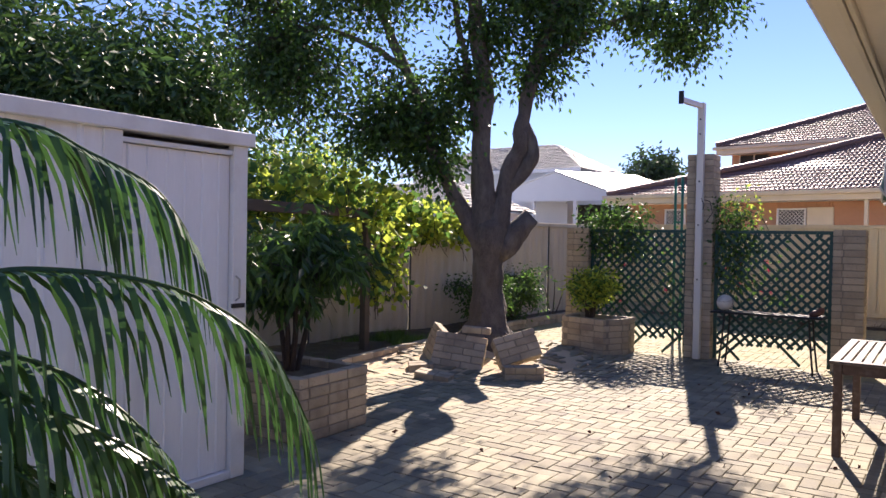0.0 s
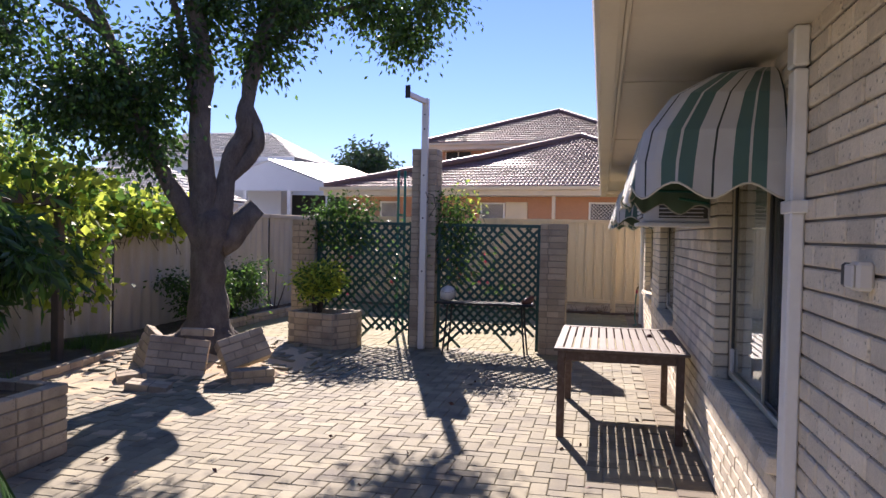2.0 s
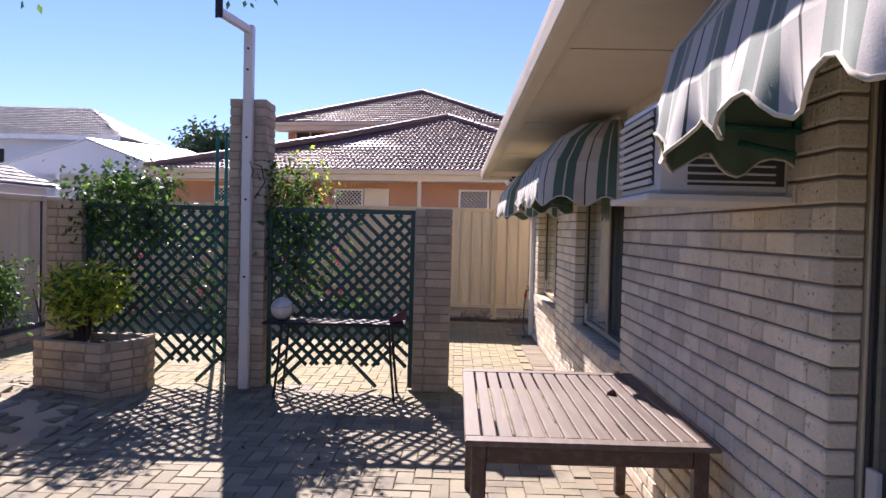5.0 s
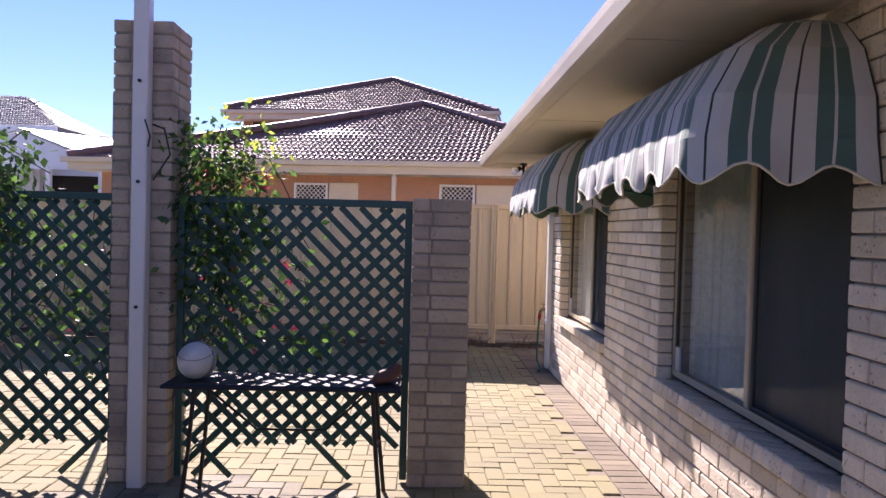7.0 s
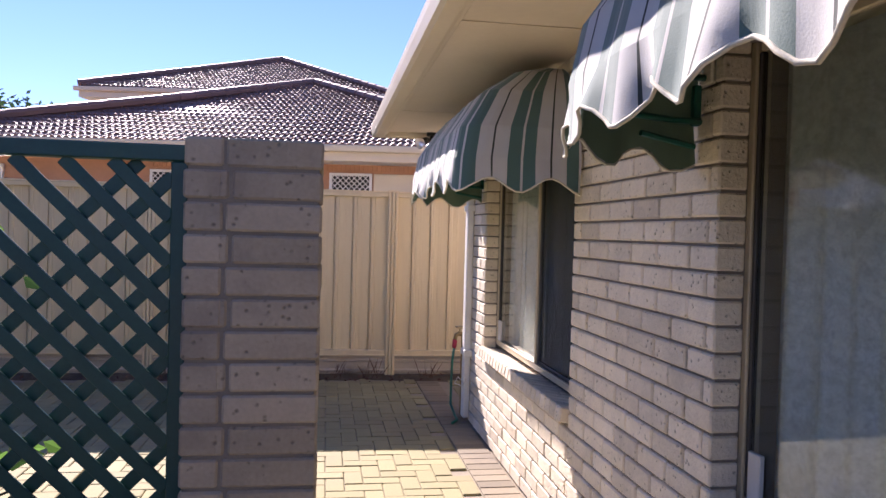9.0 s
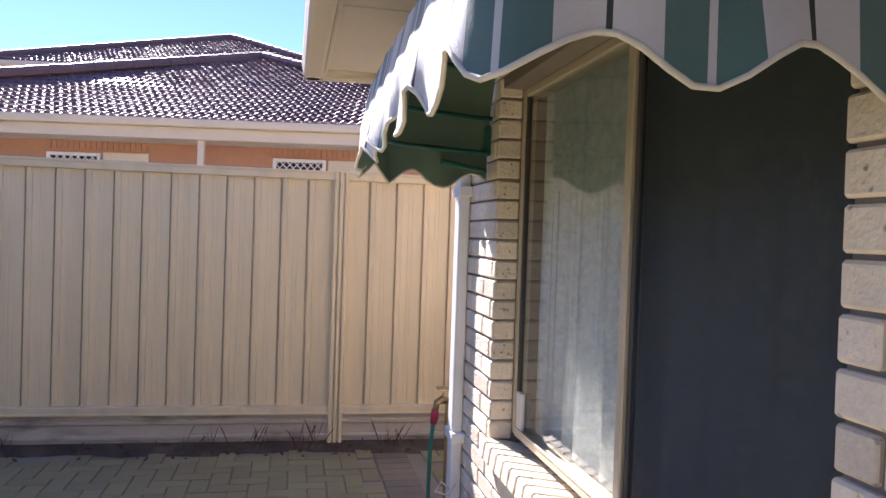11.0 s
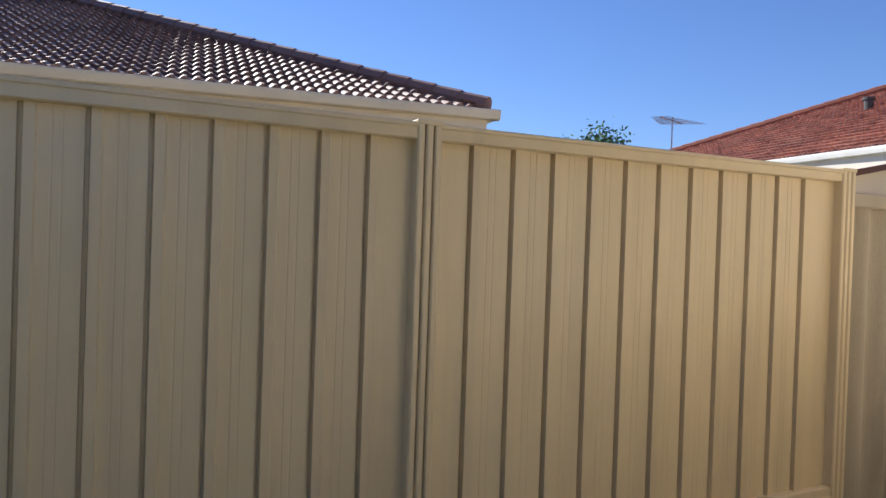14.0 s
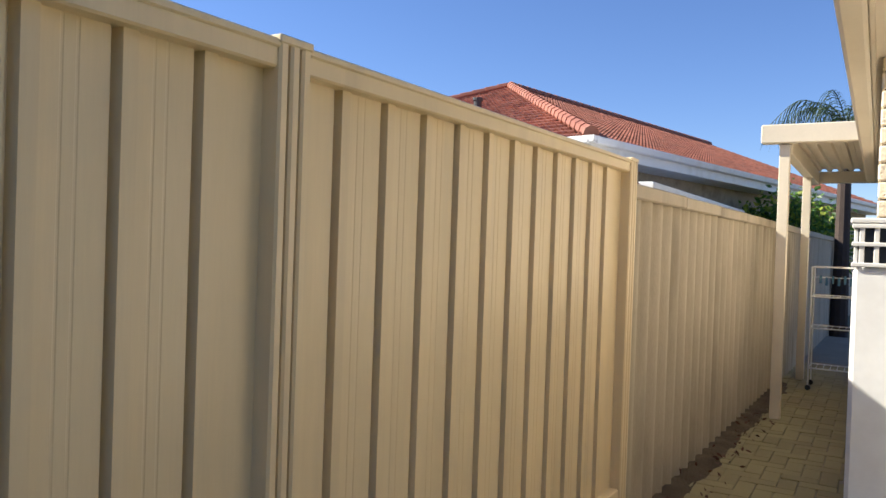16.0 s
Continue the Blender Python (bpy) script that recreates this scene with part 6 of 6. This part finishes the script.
# the darker buff brick puts the shade under the eaves into the colour
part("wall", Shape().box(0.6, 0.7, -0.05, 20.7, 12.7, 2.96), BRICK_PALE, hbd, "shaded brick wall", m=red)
part("soffit", Shape().box(0.03, 0.03, 2.96, 20.7, 13.3, 2.98), WHITE_PAINT, hbd, m=red)
part("gutter", gutter("gutter", [(-0.12, -0.003, 3.24), (20.7, -0.003, 3.24)], (0, -1)), WHITE_PAINT, hbd, m=red)
part("gutter", gutter("gutter", [(-0.003, -0.12, 3.24), (-0.003, 13.5, 3.24)], (-1, 0)), WHITE_PAINT, hbd, m=red)
part("fascia", Shape().box(0.0, 0.0, 2.94, 20.7, 0.03, 3.18, 0.01), WHITE_PAINT, hbd, m=red)
part("fascia", Shape().box(0.0, 0.031, 2.94, 0.03, 13.4, 3.18, 0.01), WHITE_PAINT, hbd, m=red)
part("vent_pipe", Shape().tube([(14.4, 23.6, 4.5), (14.4, 23.6, 4.93), (14.4, 23.6, 4.94), (14.4, 23.6, 5.0)], [0.10, 0.10, 0.13, 0.13], 12), FRAME_DARK, hbd, "dark roof vent pipe")

an = thing("tv_antenna", "thin metal television antenna on a mast", "antenna")
part("mast", Shape().tube([(12.0, 27.0, -0.05), (12.0, 27.0, 4.75)], 0.02, 6), STEEL, an)
part("boom", Shape().tube([(11.2, 26.6, 4.62), (12.7, 27.35, 4.70)], 0.014, 6), STEEL, an)
for i in range(9):
    u = i / 8
    c = Vector((11.2, 26.6, 4.62)).lerp(Vector((12.7, 27.35, 4.70)), u)
    part("element", Shape().tube([c + Vector((-0.16, 0.33, 0.02)) * (0.6 + u), c - Vector((-0.16, 0.33, 0.02)) * (0.6 + u)], 0.007, 5), STEEL, an)

gs_ = thing("garden_shed", "cream metal shed with a low gable roof behind the fence", "shed")
gx, gw, gy = 4.77, 1.65, 17.2
part("gable_wall", Shape().add([(gx - gw, gy, -0.05), (gx + gw, gy, -0.05), (gx + gw, gy, 2.0), (gx, gy, 2.31), (gx - gw, gy, 2.0), (gx - gw, 19.2, -0.05), (gx + gw, 19.2, -0.05), (gx + gw, 19.2, 2.0), (gx, 19.2, 2.31), (gx - gw, 19.2, 2.0)],
     [(0, 1, 2, 3, 4), (5, 9, 8, 7, 6), (1, 6, 7, 2), (0, 4, 9, 5)]), CREAM_PAINT, gs_)
part("cross_strip", Shape().box(gx - gw, gy - 0.03, 1.98, gx + gw, gy - 0.004, 2.02, 0.004), CREAM_PAINT, gs_)
part("upright_strip", Shape().box(gx - 0.02, gy - 0.02, 2.022, gx + 0.02, gy - 0.004, 2.28, 0.003), CREAM_PAINT, gs_)
for sg in (-1, 1):
    slope = pose(gx, 0, 2.31, 0, 0, 0) @ Matrix.Rotation(sg * math.atan2(0.31, gw), 4, "Y")
    rr = Shape()
    rr.box(0.0 if sg > 0 else -1.78, gy - 0.06, 0.004, 1.78 if sg > 0 else 0.0, 19.26, 0.03, 0.004, m=slope)
    part("roof_sheet", rr, CREAM_PAINT, gs_)
    part("barge_trim", Shape().box(0.0 if sg > 0 else -1.8, gy - 0.075, -0.012, 1.8 if sg > 0 else 0.0, gy - 0.062, 0.036, 0.003, m=slope), RUST_CLOTH, gs_, "dark brown barge trim")

cp = thing("lean_to", "pale green ribbed sheet lean-to with a glass side", "lean-to")
part("roof", Shape().box(7.5, 17.45, 2.25, 14.5, 19.0, 2.33, 0.01), WHITE_PAINT, cp)
part("side_sheet", wavy((10.2, 17.55), (14.4, 17.55), -0.05, 2.24, 0.25, 0.02), SHEET_GREEN, cp)
part("pane", Shape().box(7.7, 17.54, -0.05, 10.15, 17.56, 2.24), SHEET_GREEN, cp)
for x in (7.66, 10.17):
    part("post", Shape().box(x - 0.03, 17.5, -0.05, x + 0.03, 17.6, 2.25, 0.004), WHITE_PAINT, cp)

wh = thing("house", "white rendered house with a grey roof", "house", "neighbouring houses")
part("wall", Shape().box(-30.0, 40.0, -0.05, -18.6, 48.0, 5.8), WHITE_WALL, wh, "white rendered wall")
tiled_face(wh, [(-30.6, 39.4, 5.75), (-17.6, 39.4, 5.75), (-21.0, 43.5, 7.7), (-27.0, 43.5, 7.7)], (1, 0, 0), TILE_GREY)
tiled_face(wh, [(-17.6, 39.4, 5.75), (-17.6, 48.0, 5.75), (-21.0, 43.5, 7.7)], (0, 1, 0), TILE_GREY)
part("fascia", Shape().box(-30.6, 39.34, 5.55, -17.55, 39.42, 5.78, 0.01), WHITE_PAINT, wh)
part("fascia", Shape().box(-17.62, 39.42, 5.55, -17.54, 48.0, 5.78, 0.01), FRAME_DARK, wh, "dark barge board")
for x in (-28.5, -25.0):
    part("window", Shape().box(x, 39.95, 4.0, x + 1.3, 40.02, 5.1, 0.01), NEAR_BLACK, wh, "dark window")
vr = thing("veranda", "white sheet-roofed gable veranda on posts", "veranda")
part("gable", Shape().add([(-22.5, 37.5, 3.75), (-14.6, 37.5, 3.75), (-14.6, 37.5, 4.0), (-18.2, 37.5, 5.35), (-22.5, 37.5, 4.0)], [(0, 1, 2, 3, 4)]), WHITE_WALL, vr)
for a, b in (((-22.7, 3.95), (-18.2, 5.38)), ((-18.2, 5.38), (-14.3, 3.95))):
    rr = Shape()
    rr.add([(a[0], 37.4, a[1]), (b[0], 37.4, b[1]), (b[0] + 3.0, 42.0, b[1]), (a[0] + 3.0, 42.0, a[1]), (a[0], 37.4, a[1] + 0.08), (b[0], 37.4, b[1] + 0.08), (b[0] + 3.0, 42.0, b[1] + 0.08), (a[0] + 3.0, 42.0, a[1] + 0.08)],
           [(3, 2, 1, 0), (4, 5, 6, 7), (0, 1, 5, 4), (1, 2, 6, 5), (2, 3, 7, 6), (3, 0, 4, 7)])
    part("roof_sheet", rr, WHITE_SHEET, vr)
for x in (-22.3, -19.6, -17.0, -14.8):
    part("post", Shape().box(x - 0.1, 37.5, -0.05, x + 0.1, 37.7, 3.75, 0.01), WHITE_PAINT, vr)
# near-black sheet that paints in the shade below the veranda roof
part("back_wall", Shape().box(-22.3, 41.0, -0.05, -14.0, 41.2, 3.7), NEAR_BLACK, vr, "near-black panel standing for the shade under the veranda")
gh = thing("house", "low house with a dark grey tiled roof", "house", "neighbouring houses")
tiled_face(gh, [(-27.5, 26.5, 2.9), (-17.2, 26.5, 2.9), (-19.6, 30.0, 4.3), (-25.0, 30.0, 4.3)], (1, 0, 0), TILE_GREY)
tiled_face(gh, [(-17.2, 26.5, 2.9), (-17.2, 33.5, 2.9), (-19.6, 30.0, 4.3)], (0, 1, 0), TILE_GREY)
part("wall", Shape().box(-27.0, 27.0, -0.05, -17.6, 33.0, 2.85), WHITE_WALL, gh)


# ---- bricks of the house wall ----
def lay_wall(parent, lo, hi, courses, place, openings, mat, single):
    """Running bond along a wall; place(s, z, e) poses a brick, single(s, z) picks those that stand as parts."""
    joined = Shape()
    count = 0
    for row in range(courses):
        z = COURSE * row + 0.043
        cuts = [(lo, hi)]
        for a, b, c, d in openings:
            if c < z + 0.03 and d > z - 0.03:
                cuts = [q for s, e in cuts for q in ((s, min(e, a)), (max(s, b), e)) if q[1] - q[0] > 0.03]
        for s0, e0 in cuts:
            x = s0
            # keep the bond running through openings
            ph = math.floor((s0 - lo) / 0.24) * 0.24 + lo + (0.12 if row % 2 else 0.0)
            edges = [s0]
            q = ph
            while q < e0:
                if s0 + 0.04 < q < e0 - 0.04:
                    edges.append(q)
                q += 0.24
            edges.append(e0)
            for a, b in zip(edges, edges[1:]):
                # full to the edge at a corner or opening, half a joint elsewhere
                a, b = a + (0.0 if a == s0 else 0.006), b - (0.0 if b == e0 else 0.006)
                l = b - a
                if l < 0.03:
                    continue
                m = place((a + b) / 2, z) @ pose(0, jitter(0.0025), 0, jitter(0.4), 0, jitter(0.4))
                if count < 300 and single((a + b) / 2, z):
                    count += 1
                    part("brick", brick_mesh(round(l, 2), mat), mat, parent, m=m)
                else:
                    joined.box(-l / 2, 0.0, -0.038, l / 2, 0.10, 0.038, 0.006, m=m)
    t = part("brickwork", joined, mat, parent)
    tagged(t, kind="stuff")


OPENB = [(a, b, SILL_Z - 0.10, HEAD_Z) for a, b, _ in WINDOWS]
lay_wall(house, -5.0, CORNER_Y, 29, lambda s, z: pose(WALL_X, s, z, 0, 0, -90), OPENB, BRICK, lambda s, z: s > 10.6 and z > 0.55)
lay_wall(house, WALL_X, 2.60, 29, lambda s, z: pose(s, CORNER_Y, z, 0, 0, 180), [], BRICK, lambda s, z: False)
lay_wall(house, CORNER_Y, 15.10, 29, lambda s, z: pose(2.59, s, z, 0, 0, -90), [], BRICK, lambda s, z: False)
lay_wall(house, 2.60, 9.0, 29, lambda s, z: pose(s, 15.10, z, 0, 0, 180), [], BRICK, lambda s, z: False)


# ---- pavers ----
PW = 0.1165
EDGE_X = WALL_X - 0.245
paver_a = Shape()
paver_single = {}


def paver(s, cx, cy, lx, ly, z, slot, tilt=0.0):
    b, h = 0.005, 0.004
    hx, hy = lx / 2, ly / 2
    vs = []
    for dx, dy, dz in [(-hx, -hy, -0.04), (hx, -hy, -0.04), (hx, hy, -0.04), (-hx, hy, -0.04), (-hx, -hy, -h), (hx, -hy, -h), (hx, hy, -h), (-hx, hy, -h),
                       (-hx + b, -hy + b, 0), (hx - b, -hy + b, 0), (hx - b, hy - b, 0), (-hx + b, hy - b, 0)]:
        vs.append((cx + dx, cy + dy, z + dz + tilt * dx * 0.6 + tilt * dy))
    s.add(vs, [(8, 9, 10, 11), (4, 5, 9, 8), (5, 6, 10, 9), (6, 7, 11, 10), (7, 4, 8, 11), (0, 1, 5, 4), (1, 2, 6, 5), (2, 3, 7, 6), (3, 0, 4, 7)], slot)


def paver_mesh(lx, ly, mat):
    k = (lx, ly, mat.name)
    if k not in paver_single:
        s = Shape()
        paver(s, 0, 0, lx, ly, 0, 0)
        paver_single[k] = s.mesh("paver", mat)
    return paver_single[k]


L, W = 2 * PW - 0.005, PW - 0.005
rp = random.Random(99)
singles = 0
i0, i1, j0, j1 = int(-6.6 / PW), int(EDGE_X / PW), int(-4.5 / PW), int(16.25 / PW)
for j in range(j0, j1):
    for i in range(i0, i1):
        k = (i - j) % 4
        if k not in (0, 3):
            continue
        cx, cy = (i + 1.0, j + 0.5) if k == 0 else (i + 0.5, j + 1.0)
        cx, cy = cx * PW, cy * PW
        # right margin meets the edge course
        if (cx + PW if k == 0 else cx + PW / 2) > EDGE_X + 0.01 or cy > 16.1:
            continue
        n_ = max(0, min(len(edge_pts) - 2, sum(1 for p in edge_pts if p[1] < cy) - 1))
        (xa, ya), (xb, yb) = edge_pts[n_], edge_pts[n_ + 1]
        ex = xa + (xb - xa) * max(0.0, min(1.0, (cy - ya) / (yb - ya)))
        if cx < (ex if cy > 5.2 else -6.5) + 0.06:
            continue
        lift = heave(cx, cy)
        loose = lift > 0.05
        if math.hypot(cx + 5.08, cy - 8.44) < 0.62 or (loose and rp.random() < 0.30):
            continue
        z = lift + rp.uniform(-0.002, 0.0025) + (rp.uniform(-0.02, 0.012) if loose else 0)
        tilt = rp.uniform(-0.012, 0.012) + (rp.uniform(-0.16, 0.16) if loose else 0)
        yellow = cy > 10.3 + 0.3 * math.sin(cx * 2.0)
        lx, ly = (L, W) if k == 0 else (W, L)
        if singles < 240 and -2.2 < cx < -0.3 and 3.4 < cy < 6.0 and not yellow:
            singles += 1
            part("paver", paver_mesh(lx, ly, PAVER), PAVER, floor, m=pose(cx, cy, z, tilt * 40, tilt * 30, 0))
        elif singles < 300 and -0.9 < cx < 0.1 and 10.8 < cy < 12.2:
            singles += 1
            part("paver", paver_mesh(lx, ly, PAVER_YELLOW), PAVER_YELLOW, floor, m=pose(cx, cy, z, tilt * 40, tilt * 30, 0))
        else:
            paver(paver_a, cx, cy, lx, ly, z, 1 if yellow else 0, tilt)
# edge course along the wall
y = -4.5
while y < 16.1:
    paver(paver_a, WALL_X - 0.125, y, 0.23, W, rp.uniform(-0.002, 0.002), 2, rp.uniform(-0.01, 0.01))
    y += PW
# side passage
i0, i1, j0, j1 = int(0.37 / PW) + 1, int(10.0 / PW), int(15.2 / PW), int(16.22 / PW)
for j in range(int(14.66 / PW), j1):
    for i in range(i0, i1):
        k = (i - j) % 4
        if k not in (0, 3):
            continue
        cx, cy = ((i + 1.0) * PW, (j + 0.5) * PW) if k == 0 else ((i + 0.5) * PW, (j + 1.0) * PW)
        if cy > 16.2 or (cx > 2.4 and cy < 15.2):
            continue
        lx, ly = (L, W) if k == 0 else (W, L)
        paver(paver_a, cx, cy, lx, ly, rp.uniform(-0.003, 0.003), 1, rp.uniform(-0.02, 0.02))
t = part("pavers", paver_a, (PAVER, PAVER_YELLOW, PAVER_EDGE), floor)
tagged(t, kind="stuff")
sand = Shape()
n = 40
sand.grid([[(-6.3 + 2.6 * i / n, 5.2 + 4.2 * j / n, heave(-6.3 + 2.6 * i / n, 5.2 + 4.2 * j / n) - 0.006 + 0.02 * noise.noise(Vector((i * 0.35, j * 0.35, 0)))
            - (0.05 if i in (0, n) or j in (0, n) else 0.0)) for i in range(n + 1)] for j in range(n + 1)])
fixture("sand_patch", sand, SAND_PALE, "pale loose sand round the tree where roots lifted the paving", "sand")
lt = leaf_cloud([(rp.uniform(-4.0, 0.2), rp.uniform(2.0, 9.5), 0.012) for _ in range(70)], 1, 0.06, 0.03, 0.005, rp, 0.0)
tagged(part("fallen_leaves", lt, RUST_CLOTH), "scattered dry brown leaves on the paving", "leaves", kind="stuff")

# ---- dirt and dead grass along the foot of the fences ----
rd = random.Random(12)
dirt = Shape()
rows = []
for i in range(121):
    x = -6.0 + 14.0 * i / 120
    y = FENCE_Y + FENCE_TURN * (x + 0.137)
    w = 0.20 + 0.10 * noise.noise(Vector((x * 1.3, 0, 0))) + 0.05 * noise.noise(Vector((x * 6.0, 3, 0)))
    rows.append([(x, y - 0.005, 0.03), (x, y - 0.4 * w, 0.022 + 0.012 * noise.noise(Vector((x * 5, 1, 0)))), (x, y - w, -0.010)])
dirt.grid(rows)
fixture("dirt_strip", dirt, SOIL, "dark leaf-littered dirt along the fence foot", "dirt")
litter = leaf_cloud([(x, FENCE_Y + FENCE_TURN * (x + 0.137) - rd.uniform(0.03, 0.32), 0.025) for x in [rd.uniform(-4.0, 6.0) for _ in range(260)]], 1, 0.05, 0.022, 0.008, rd, 0.0)
tagged(part("leaf_litter", litter, RUST_CLOTH), "dry brown leaf litter at the fence foot", "leaves", kind="stuff")
weeds = Shape()
for c in (-1.05, -0.72, -0.35, 0.3, 1.2, 1.6, -2.4, 2.0):
    for _ in range(14):
        x, y = c + rd.gauss(0, 0.07), FENCE_Y - rd.uniform(0.05, 0.14)
        h, lx, ly = rd.uniform(0.08, 0.24), rd.uniform(-0.10, 0.10), rd.uniform(-0.06, 0.02)
        weeds.add([(x - 0.003, y, 0.0), (x + 0.003, y, 0.0), (x + lx * 0.6, y + ly * 0.5, h * 0.7), (x + lx, y + ly, h)], [(0, 1, 2), (0, 2, 3)])
tagged(part("dead_grass", weeds, RUST_CLOTH), "wisps of dead grass against the stained plinth", "grass", kind="stuff")
